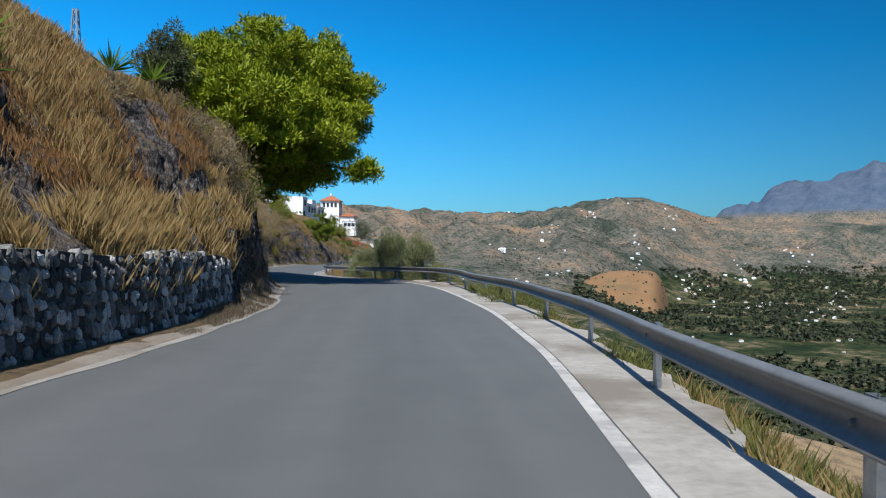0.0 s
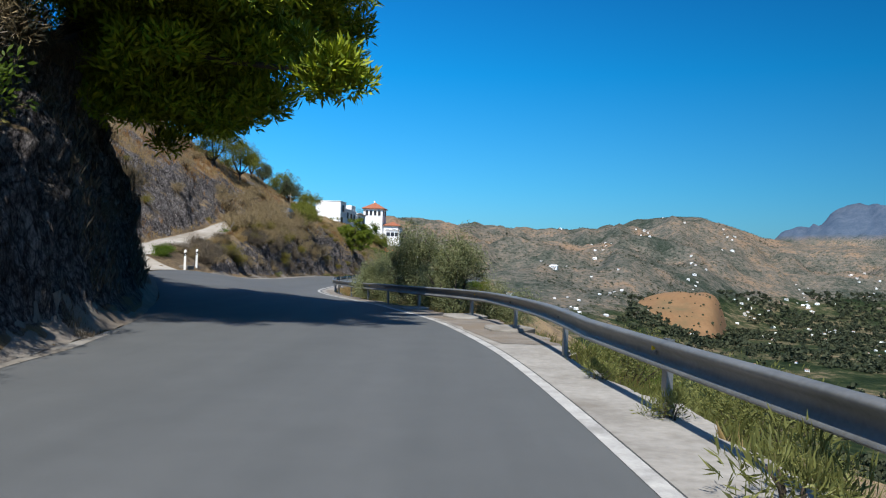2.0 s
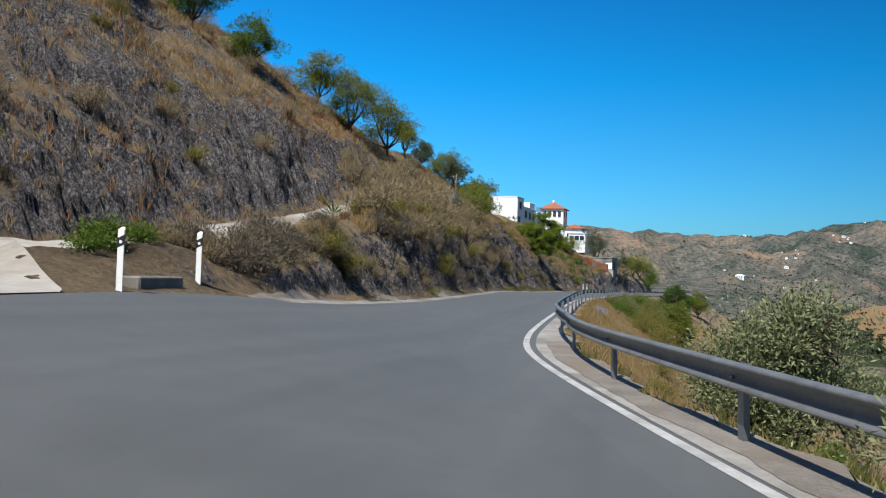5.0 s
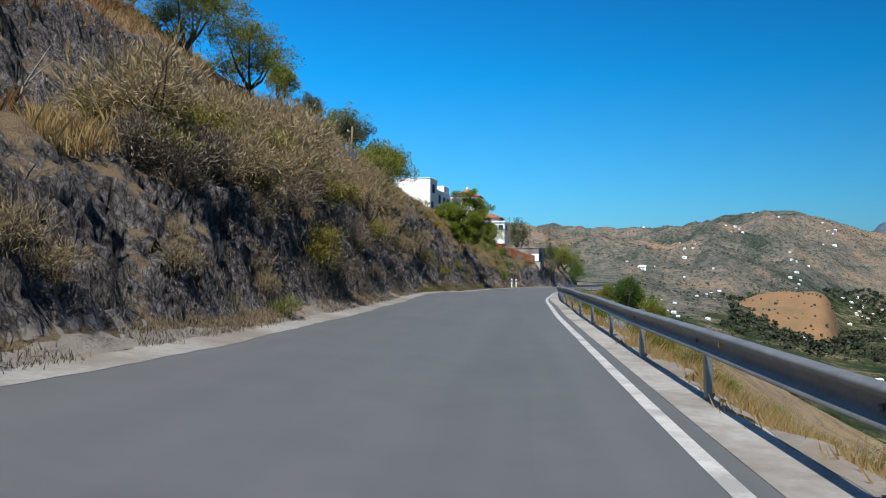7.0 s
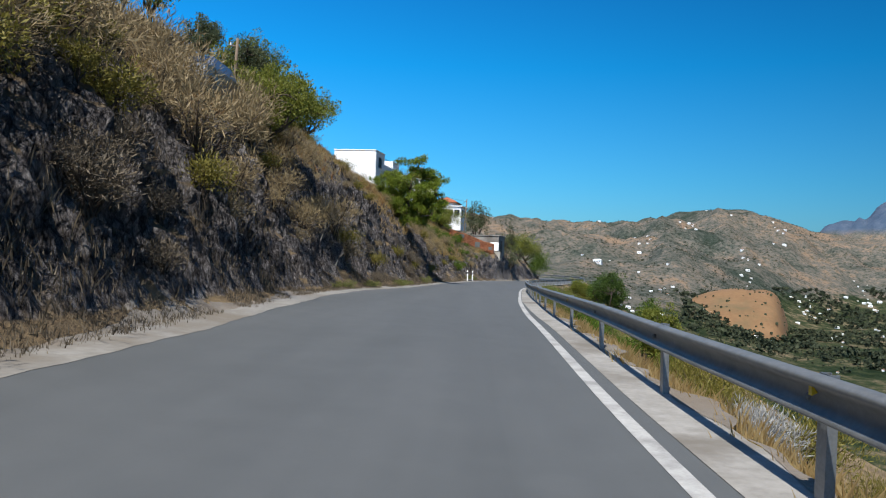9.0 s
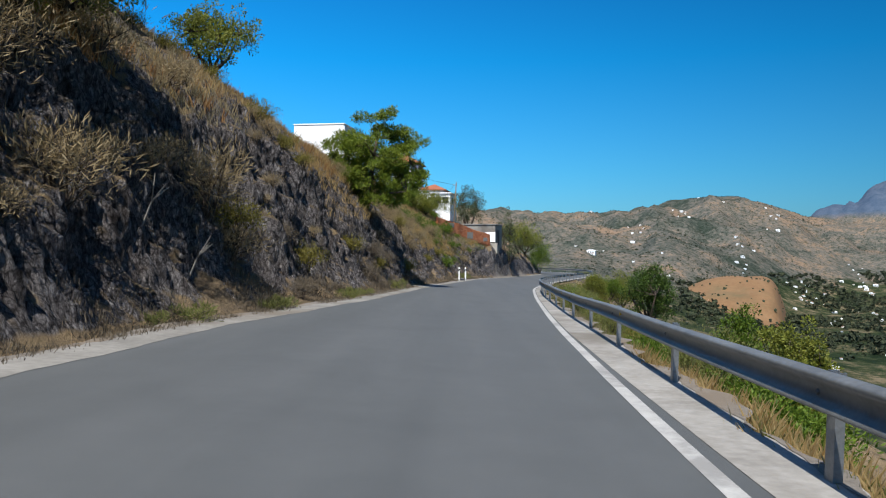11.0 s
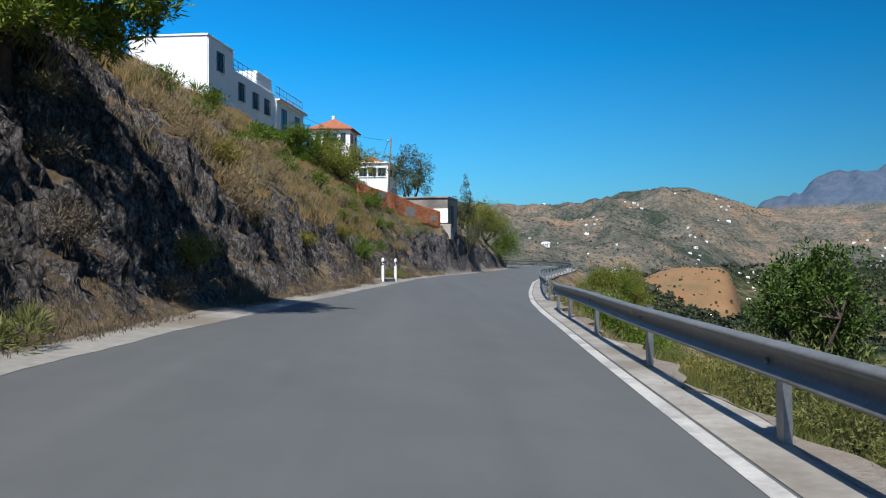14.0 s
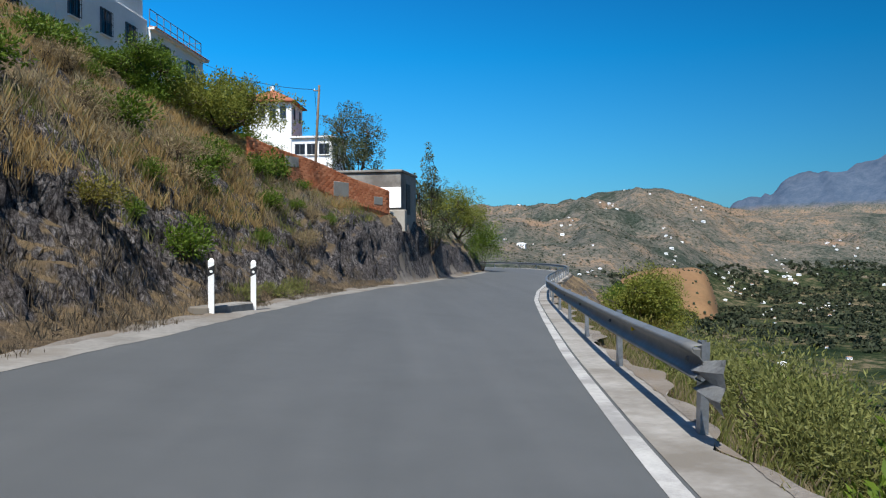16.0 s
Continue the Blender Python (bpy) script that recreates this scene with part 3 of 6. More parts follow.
def far_z(az, r):
    """Height of the valley and hills, by bearing in degrees from +y to the right, and distance."""
    sky = np.interp(az, [-180, -40, -14, -5, -1, 2.6, 7, 9.3, 11.5, 13.4, 14.9, 17.2, 19.0, 20, 21.4, 23.3, 26, 34, 60, 120, 180],
                    [3, 4, 3.6, 3.3, 3.1, 2.85, 2.7, 2.75, 2.9, 3.35, 3.6, 4.05, 3.95, 3.6, 3.2, 2.5, 2.2, 2.0, 2.0, 2.5, 3])
    crest = np.tan(np.radians(sky)) * 2000
    floor = np.interp(az, [-180, -20, 0, 12, 18, 22, 40, 180], [-30, -30, -45, -52, -62, -72, -75, -40])
    z = np.where(r < 300, np.interp(r, [60, 110, 200, 300], [-60, -66, -64, -60]), 0.0)
    k = np.clip((r - 300) / 1700, 0, 1)
    start = np.interp(az, [-180, -10, 5, 14, 20, 26, 40, 180], [0.08, 0.08, 0.10, 0.18, 0.34, 0.5, 0.55, 0.2])
    rise = np.clip((k - start) / (1 - start), 0, 1)
    rise = 0.75 * rise ** 1.15 + 0.25 * (0.5 - 0.5 * np.cos(np.pi * rise))
    body = floor + (crest - floor) * rise
    z = np.where(r >= 300, body, np.minimum(z, floor + 6))
    back = np.clip((r - 2000) / 900, 0, 1)
    z = z - back * (crest + 60)
    mount = np.interp(az, [-180, 18, 22.5, 24, 26, 28, 30.5, 33.5, 37, 42, 60, 90, 180], [0, 0, 90, 165, 235, 275, 325, 400, 430, 400, 250, 100, 0])
    peak = np.exp(-((r - 3900) / 500.0) ** 2)
    z = z + mount * peak * 1.0 + np.where(peak > 0.02, 60 * np.minimum(1, mount / 80) * peak, 0)
    hill = 14 * np.exp(-((az - 19.6) / 4.5) ** 4 - ((r - 470) / 90.0) ** 2)
    return z + hill


_AZ, _RR = np.degrees(_az)[:, None], _rr[None, :]
_X, _Y = HOME[0] + np.sin(_az)[:, None] * _rr, HOME[1] + np.cos(_az)[:, None] * _rr
_rough = np.clip((_RR - 550) / 500, 0, 1) * np.clip((2300 - _RR) / 250, 0.0, 1)
_crag = np.exp(-((_RR - 3900) / 600.0) ** 2)
_Z = far_z(_AZ, _RR)
_ridge = 1 - np.abs(fbm(_X * 0.0045, _Y * 0.0045, _Z * 0, 5, 21))
_gate = np.clip((_Z + 45) / 60, 0, 1)
_fade = np.clip(1 - np.abs(_RR - 2000) / 330, 0, 1)
_Z = _Z + _rough * _gate * (1 - 0.93 * _fade) * 44 * (_ridge - 0.45) + _rough * _gate * 7 * fbm(_X * 0.02, _Y * 0.02, _Z * 0, 3, 22) * (1 - 0.7 * _fade)
_Z = _Z + _crag * 45 * (np.abs(fbm(_X * 0.006, _Y * 0.006, _Z * 0, 5, 23)) - 0.4) * np.clip((_AZ - 22) / 4, 0, 1)
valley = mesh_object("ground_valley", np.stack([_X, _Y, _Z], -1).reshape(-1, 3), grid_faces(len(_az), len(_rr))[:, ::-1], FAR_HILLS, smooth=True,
                     label="wide valley of scrubby brown hills below a grey massif tinted haze-blue", category="landscape", kind="structure")

# the bare brown knoll in the valley
_ka, _kr = np.radians(np.linspace(9.0, 26.0, 90)), np.linspace(700, 1160, 60)
_KA, _KR = np.degrees(_ka)[:, None], _kr[None, :]
_kx, _ky = HOME[0] + np.sin(_ka)[:, None] * _kr, HOME[1] + np.cos(_ka)[:, None] * _kr
_kside = np.where(_KA < 18.6, np.exp(-(np.abs(_KA - 18.6) / 6.4) ** 2.6), np.exp(-(np.abs(_KA - 18.6) / 3.0) ** 7))
_kz = -100 + 73.0 * _kside * np.exp(-(np.abs(_KR - 940) / np.where(_KR < 940, 150.0, 110.0)) ** 2.4) + 3.0 * fbm(_kx * 0.02, _ky * 0.02, 0 * _kx, 3, 31)
KNOLL_EARTH = surface("bare_ochre_earth", (0.141, 0.0764, 0.0354), (0.226, 0.131, 0.0622), 0.03, 0.95, fine=9, stain=(0.12, 0.0884, 0.0424))
knoll = mesh_object("ground_knoll", np.stack([_kx, _ky, _kz], -1).reshape(-1, 3), grid_faces(90, 60)[:, ::-1], KNOLL_EARTH, smooth=True, label="bare ochre knoll standing out of the valley", category="hill", kind="structure")


# ---------------------------------------------------------------- building blocks for plants
RNG = np.random.RandomState(5)


def tube_data(path, radii, sides=5):
    """Vertices and faces of a tapered limb along a path."""
    path, radii = np.asarray(path, float), np.asarray(radii, float)
    verts, faces = [], []
    for i, p in enumerate(path):
        t = path[min(i + 1, len(path) - 1)] - path[max(i - 1, 0)]
        t = t / (np.linalg.norm(t) + 1e-9)
        a = np.cross(t, (0.3, 1, 0.2) if abs(t[2]) > 0.5 else (0, 0, 1))
        a /= np.linalg.norm(a) + 1e-9
        b = np.cross(t, a)
        for k in range(sides):
            w = 2 * math.pi * k / sides
            verts.append(p + radii[i] * (math.cos(w) * a + math.sin(w) * b))
    for i in range(len(path) - 1):
        for k in range(sides):
            a, b = i * sides + k, i * sides + (k + 1) % sides
            faces.append((a, b, b + sides, a + sides))
    n = len(verts)
    verts.append(path[-1])
    faces += [((len(path) - 1) * sides + k, (len(path) - 1) * sides + (k + 1) % sides, n) for k in range(sides)]
    return verts, faces


def limbs_object(name, limbs, material, parent):
    verts, faces = [], []
    for path, radii in limbs:
        v, f = tube_data(path, radii)
        o = len(verts)
        verts += v
        faces += [tuple(i + o for i in q) for q in f]
    return mesh_object(name, verts, faces, material, parent, smooth=True)


def unit(n, rng):
    v = rng.normal(size=(n, 3))
    return v / np.linalg.norm(v, axis=1, keepdims=True)


def leaf_quads(centres, along, length, width, rng):
    """One lance-shaped leaf of four corners at every centre."""
    n = len(centres)
    side = np.cross(along, unit(n, rng))
    side /= np.linalg.norm(side, axis=1, keepdims=True) + 1e-9
    ln, wd = length * rng.uniform(0.6, 1.3, (n, 1)), width * rng.uniform(0.7, 1.2, (n, 1))
    v = np.stack([centres, centres + along * ln * 0.5 + side * wd * 0.5, centres + along * ln, centres + along * ln * 0.5 - side * wd * 0.5], 1)
    return v.reshape(-1, 3), np.arange(n * 4).reshape(n, 4)


def clump_leaves(clumps, per, length, width, rng, up=0.2, outward=0.8):
    """Leaves in loose clumps: clumps are rows of x, y, z, radius."""
    c = np.repeat(clumps, per, 0)
    d = unit(len(c), rng)
    pos = c[:, :3] + d * c[:, 3:4] * rng.uniform(0.25, 1.0, (len(c), 1)) ** 0.6
    along = outward * d + 0.6 * unit(len(c), rng) + np.array([0, 0, up])
    along /= np.linalg.norm(along, axis=1, keepdims=True)
    return leaf_quads(pos, along, length, width, rng)


def shell_clumps(ellipsoids, n, radius, rng, fill=0.55, floor=-0.6):
    """Clumps over the outer part of several ellipsoids (x, y, z, rx, ry, rz)."""
    e = np.array(ellipsoids, float)
    w = (e[:, 3] * e[:, 4] * e[:, 5]) ** (2 / 3)
    pick = rng.choice(len(e), n, p=w / w.sum())
    d = unit(n, rng)
    d[:, 2] = np.where(d[:, 2] < floor, -d[:, 2], d[:, 2])
    r = rng.uniform(fill, 1.0, (n, 1)) * (1 + 0.16 * rng.normal(size=(n, 1)))
    return np.c_[e[pick, :3] + d * r * e[pick, 3:], radius * rng.uniform(0.6, 1.35, n)]


def tree(name, at, trunk, limbs, ellipsoids, clumps, clump_r, per, leaf, leaf_mat, label, category="tree", seed=1, bark=BARK, fill=0.55, floor=-0.6, up=0.2, pads=None):
    """A tree at its foot; trunk and limbs are (path, radii) in its own metres. Twigs reach from the limbs into the crown."""
    rng = np.random.RandomState(seed)
    ob = thing(name, at, label, category)
    limbs_object("trunk", [trunk], bark, ob)
    c = shell_clumps(ellipsoids, clumps, clump_r, rng, fill, floor)
    if pads:
        k, pr, pz = pads
        d = unit(len(c) * k, rng) * rng.uniform(0.3, 1.0, (len(c) * k, 1))
        size = np.repeat(rng.uniform(0.6, 1.25, (len(c), 1)), k, 0)
        c = np.c_[np.repeat(c[:, :3], k, 0) + d * np.array([pr, pr, pz]) * size, clump_r * rng.uniform(0.6, 1.2, len(c) * k)]
    joints = np.array([p for path, _ in [trunk, *limbs] for p in path[len(path) // 2:]])
    twigs = []
    for k in rng.choice(len(c), min(len(c), 60), replace=False):
        q = c[k, :3]
        j = joints[np.argmin(np.linalg.norm(joints - q, axis=1))]
        mid = (j + q) / 2 + rng.normal(size=3) * 0.12
        twigs.append(([j, mid, q], [0.035, 0.022, 0.008]))
    for limb in limbs:
        limbs_object("limb", [limb], bark, ob)
    tagged(limbs_object("twig", twigs, bark, ob), kind="stuff")
    v, f = clump_leaves(c, per, leaf[0], leaf[1], rng, up)
    mesh_object("crown", v, f, leaf_mat, ob)
    return ob


def bush(name, at, size, clumps, per, leaf, leaf_mat, label, category="bush", seed=1, twig_mat=None, stems=9, up=0.35, group="", fill=0.3):
    """A low bush: stems from one foot and a loose crown of leaves."""
    rng = np.random.RandomState(seed)
    ob = thing(name, at, label, category, group)
    rx, ry, rz = size
    c = shell_clumps([(0, 0, rz * 0.5, rx, ry, rz * 0.62)], clumps, 0.22 * (rx + ry), rng, fill, -0.35)
    c[:, 2] = np.maximum(c[:, 2], 0.06)
    st = []
    for k in range(stems):
        q = c[rng.randint(len(c)), :3] * np.array([1, 1, 1.08])
        st.append(([np.array([0.06 * rng.normal(), 0.06 * rng.normal(), -0.25]), q * np.array([0.45, 0.45, 0.6]) + 0.05 * rng.normal(size=3), q], [0.022, 0.014, 0.005]))
    limbs_object("stem", st, twig_mat or BARK, ob)
    v, f = clump_leaves(c, per, leaf[0], leaf[1], rng, up)
    mesh_object("foliage", v, f, leaf_mat, ob)
    return ob


def spread(ob, places):
    """Copies of a finished thing at (x, y, z, turn, scale, squash)."""
    for x, y, z, turn, s, q in places:
        copy_thing(ob, Matrix.LocRotScale((x, y, z), Euler((0, 0, turn)), (s, s, s * q)))


def bank_at(y, d, sink=0.0):
    p = bank_point(float(y), float(d))
    return (float(p[0]), float(p[1]), float(p[2]) - sink)


def slope_at(y, o, sink=0.0):
    p = slope_point(float(y), float(o))
    return (float(p[0]), float(p[1]), float(p[2]) - sink)


def bank_xy(x, y, sink=0.0):
    """The bank's surface under a place of the plan."""
    d = float(edge_x(y)) - x
    for _ in range(6):
        p = bank_point(float(y), max(d, 0.0))
        d += float(p[0]) - x
    return (x, y, float(p[2]) - sink)


# ---------------------------------------------------------------- guard rails
def beam_lift(y):
    """The beam stands a little higher on the first bend."""
    return np.interp(y, [-10, 0, 30, 45, 68, 82], [0.03, 0.05, 0.08, 0.10, 0.10, 0.06])


def w_beam(name, y0, y1, parent):
    """The corrugated beam, swept along the posts on the road side."""
    prof = [(0.0, 0.0), (-0.030, 0.004), (-0.056, 0.014), (-0.062, 0.028), (-0.036, 0.050), (-0.006, 0.086), (-0.003, 0.142), (-0.030, 0.176), (-0.072, 0.204), (-0.082, 0.228), (-0.062, 0.247), (0.0, 0.256)]
    prof = prof + [(a + 0.006, b) for a, b in reversed(prof)]
    ys = np.arange(y0, y1 + 0.01, 0.5)
    x = rail_x(ys) - 0.10
    z = deck_z(x, ys) + 0.385 + beam_lift(ys) + 0.006 * np.sin(ys * 0.7)
    t = np.gradient(np.stack([x, ys], 1), axis=0)
    t /= np.linalg.norm(t, axis=1, keepdims=True)
    nx, ny = t[:, 1], -t[:, 0]
    p = np.array(prof)
    v = np.stack([x[:, None] + nx[:, None] * p[:, 0], ys[:, None] + ny[:, None] * p[:, 0], z[:, None] + p[:, 1]], -1)
    m = len(prof)
    faces = [(i * m + k, i * m + (k + 1) % m, (i + 1) * m + (k + 1) % m, (i + 1) * m + k) for i in range(len(ys) - 1) for k in range(m)]
    faces += [tuple(range(m - 1, -1, -1)), tuple((len(ys) - 1) * m + k for k in range(m))]
    ob = mesh_object(name, v.reshape(-1, 3), faces, GALVANISED, parent, label="dented galvanised corrugated beam")
    for poly in ob.data.polygons:
        poly.use_smooth = True
    return ob


def c_post():
    """A folded channel post with its lips, top at 0.63 m, foot sunk in the ground."""
    out = [(-0.03, -0.06), (0.03, -0.06), (0.03, -0.035), (0.024, -0.035), (0.024, -0.054), (-0.024, -0.054), (-0.024, 0.054), (0.024, 0.054), (0.024, 0.035), (0.03, 0.035), (0.03, 0.06), (-0.03, 0.06)]
    bm = bmesh.new()
    lo = [bm.verts.new((x, y, -0.6)) for x, y in out]
    hi = [bm.verts.new((x, y, 0.63)) for x, y in out]
    n = len(out)
    for k in range(n):
        bm.faces.new((lo[k], lo[(k + 1) % n], hi[(k + 1) % n], hi[k]))
    bm.faces.new(hi)
    return bm


def spacer_block():
    bm = bmesh.new()
    box(bm, -0.09, -0.03, -0.045, 0.045, 0.43, 0.58, 0.006)
    bmesh.ops.create_uvsphere(bm, u_segments=8, v_segments=5, radius=0.022, matrix=Matrix.Translation((-0.11, 0, 0.50)))
    return bm


POST_STEEL = surface("weathered_post_steel", (0.156, 0.17, 0.184), (0.283, 0.297, 0.311), 4.0, 0.5, 0.7, 0.5, 0.1, 0.004)
TERMINAL_STEEL = surface("bare_flared_steel", (0.22, 0.225, 0.225), (0.38, 0.385, 0.38), 5.0, 0.5, 0.15, 0.5, 0.15, 0.006)
REFLECTOR_AMBER = surface("amber_reflector", (0.53, 0.354, 0.0141), (0.601, 0.438, 0.0354), 9.0, 0.25)
BLACK_PLASTIC = surface("black_plastic", (0.012, 0.012, 0.013), (0.03, 0.03, 0.032), 6.0, 0.5)


def guard_rail(y0, y1, posts, label):
    ob = thing("guard_rail", (float(rail_x(y0)), y0, float(deck_z(rail_x(y0), y0))), label, "guard rail")
    inv = ob.matrix_world.inverted()
    beam = w_beam("beam", y0, y1, ob)
    beam.matrix_parent_inverse = inv
    first = {}
    for y in posts:
        if y0 < y < y1 - 0.05:
            a = math.atan2(float(rail_x(y + 0.3) - rail_x(y - 0.3)), 0.6)
            for n, make, mat in (("post", c_post, POST_STEEL), ("spacer", spacer_block, GALVANISED)):
                if n not in first:
                    first[n] = part(n, make(), mat, ob)
                    q = first[n]
                else:
                    q = new(n, first[n].data)
                    q.parent = ob
                q.matrix_parent_inverse = inv
                x = float(rail_x(y))
                lean = 1.5 * math.sin(y * 3.1)
                q.matrix_basis = pose(x, y, float(deck_z(x, y) + beam_lift(y)), lean, lean * 0.7, -math.degrees(a))
    for k, y in enumerate(np.arange(posts[0] + 2.1, y1, 12.0)):
        if y > y0:
            bm = bmesh.new()
            vs = [bm.verts.new(c) for c in ((-0.185, -0.045, 0.50), (-0.185, 0.045, 0.50), (-0.115, 0.045, 0.54), (-0.115, -0.045, 0.54), (-0.185, -0.045, 0.60), (-0.185, 0.045, 0.60), (-0.115, 0.045, 0.58), (-0.115, -0.045, 0.58))]
            for f in ((0, 3, 2, 1), (4, 5, 6, 7), (0, 1, 5, 4), (1, 2, 6, 5), (2, 3, 7, 6), (3, 0, 4, 7)):
                bm.faces.new([vs[i] for i in f])
            r = part("reflector", bm, REFLECTOR_AMBER, ob, "small amber reflector")
            r.matrix_parent_inverse = inv
            x = float(rail_x(y))
            r.matrix_basis = pose(x - 0.05, float(y), float(deck_z(x, y) + beam_lift(y)) + 0.27, 0, 0, 0) @ Matrix.Scale(0.5, 4)
    return ob


def fishtail(rail, y, sign):
    """The flared end piece of a beam."""
    bm = bmesh.new()
    rows = []
    for i in range(6):
        u = i / 5
        row = []
        for k in range(9):
            v = k / 8
            wave = 0.05 * math.cos(v * 4 * math.pi) * (1 - 0.75 * u) + 0.012 * math.sin(5 * v + 4 * u)
            row.append(bm.verts.new((-0.055 + wave + 0.07 * u * u, sign * 0.36 * u, 0.325 - 0.06 * u + v * (0.256 + 0.12 * u))))
        rows.append(row)
    for i in range(5):
        for k in range(8):
            bm.faces.new((rows[i][k], rows[i][k + 1], rows[i + 1][k + 1], rows[i + 1][k]))
    r = bmesh.ops.solidify(bm, geom=bm.faces[:], thickness=0.006)
    ob = part("end_terminal", bm, TERMINAL_STEEL, rail, "flared fishtail end of bare steel")
    ob.matrix_parent_inverse = rail.matrix_world.inverted()
    x = float(rail_x(y))
    ob.matrix_basis = pose(x - 0.05, y, float(deck_z(x, y)), 0, 0, -math.degrees(math.atan2(float(rail_x(y + 0.5) - rail_x(y - 0.5)), 1.0)))
    return ob


# posts stand about four metres apart, not quite evenly
LONG_POSTS = [float(y) for y in np.interp(np.arange(-9, 33), [-9, 0, 5, 12, 16, 18, 19, 22, 26, 28, 32], [-43.2, -5.7, 15.3, 44.2, 59.7, 67.0, 70.6, 83.5, 100.3, 107.1, 122.0])] + [124.9]
NEXT_POSTS = [130.0 + 3.7 * k for k in range(27)]
rail_long = guard_rail(-44.0, 125.2, LONG_POSTS, "long galvanised steel guard rail on the road's drop side")
fishtail(rail_long, 125.1, 1)
rail_next = guard_rail(129.6, 229.0, NEXT_POSTS, "galvanised steel guard rail round the next bend with a flared end")
fishtail(rail_next, 129.7, -1)


# ---------------------------------------------------------------- marker posts
def marker_post(at, turn):
    ob = thing("marker_post", at, "white plastic roadside marker post with a black band", "marker post", "marker posts by the gutter", turn)
    bm = bmesh.new()
    sec = [(-0.06, -0.02), (0.06, -0.02), (0.03, 0.055), (-0.03, 0.055)]
    lo = [bm.verts.new((x, y, -0.1)) for x, y in sec]
    hi = [bm.verts.new((x, y, 1.0 + (0.05 if y > 0 else 0.0))) for x, y in sec]
    for k in range(4):
        bm.faces.new((lo[k], lo[(k + 1) % 4], hi[(k + 1) % 4], hi[k]))
    bm.faces.new(hi)
    bmesh.ops.bevel(bm, geom=bm.edges[:], offset=0.008, segments=1, affect="EDGES")
    part("body", bm, POST_WHITE, ob)
    bm = bmesh.new()
    sec = [(-0.0615, -0.0225), (0.0615, -0.0225), (0.032, 0.0575), (-0.032, 0.0575)]
    lo = [bm.verts.new((x, y, 0.70 + 0.06 * (x + 0.06) / 0.12)) for x, y in sec]
    hi = [bm.verts.new((x, y, 0.86 + 0.06 * (x + 0.06) / 0.12)) for x, y in sec]
    for k in range(4):
        bm.faces.new((lo[k], lo[(k + 1) % 4], hi[(k + 1) % 4], hi[k]))
    part("band", bm, BLACK_PLASTIC, ob, "slanting black band")
    bm = bmesh.new()
    bmesh.ops.create_cone(bm, cap_ends=True, segments=12, radius1=0.028, radius2=0.028, depth=0.008, matrix=pose(0, -0.026, 0.80, 90, 0, 0))
    part("reflector", bm, POST_WHITE, ob, "round white reflector")
    return ob


POST_WHITE = surface("white_plastic", (0.72, 0.72, 0.70), (0.84, 0.84, 0.82), 3.0, 0.45, bump_s=0.05)


def on_verge(x, y):
    e = float(edge_x(y))
    if x > e:
        return (x, y, float(deck_z(x, y)))
    return bank_xy(x, y)


for px, py in ((-13.34, 39.5), (-13.76, 42.65), (-9.62, 139.2), (-9.12, 140.8)):
    marker_post(on_verge(px, py), 8)


def culvert_slab(at, turn):
    ob = thing("culvert_slab", at, "weathered concrete culvert slab between marker posts", "slab", "", turn)
    bm = bmesh.new()
    box(bm, -0.22, 0.22, -0.85, 0.85, -0.12, 0.13, 0.03)
    for v in bm.verts:
        v.co += Vector((0.02 * math.sin(9 * v.co.y), 0.02 * math.sin(11 * v.co.z + v.co.x * 7), 0.02 * math.sin(6 * v.co.y + 1)))
    part("slab", bm, CONCRETE, ob)
    return ob


culvert_slab(on_verge(-13.75, 41.0), 8)
culvert_slab(on_verge(-9.6, 140.0), -18)

# pads of poured concrete at the feet of the posts where the shoulder has broken away
for k, (py, wx, wy) in enumerate(((LONG_POSTS[15], 0.55, 0.75), (LONG_POSTS[14], 0.5, 0.7), (LONG_POSTS[16], 0.42, 0.6))):
    bm = bmesh.new()
    ring = [(wx * (1 + 0.16 * math.sin(3 * a + k)) * math.cos(a), wy * (1 + 0.12 * math.sin(2 * a + 2 * k)) * math.sin(a)) for a in [2 * math.pi * i / 22 for i in range(22)]]
    lo = [bm.verts.new((x, y, -0.5)) for x, y in ring]
    hi = [bm.verts.new((x * 0.97, y * 0.97, 0.05 + 0.012 * math.sin(5 * x + 3 * y))) for x, y in ring]
    top = [bm.verts.new((x * 0.9, y * 0.9, 0.075 + 0.015 * math.sin(7 * x))) for x, y in ring]
    for a in range(22):
        b = (a + 1) % 22
        bm.faces.new((lo[a], lo[b], hi[b], hi[a]))
        bm.faces.new((hi[a], hi[b], top[b], top[a]))
    bm.faces.new(top)
    x = float(rail_x(py)) - 0.15
    ob = thing("concrete_pad", (x, py, float(deck_z(x, py))), "rough pale concrete pad round a guard rail post", "concrete pad", "concrete pads at the rail's foot")
    part("pad", bm, CONCRETE, ob)

# ---------------------------------------------------------------- retaining wall of dark stones


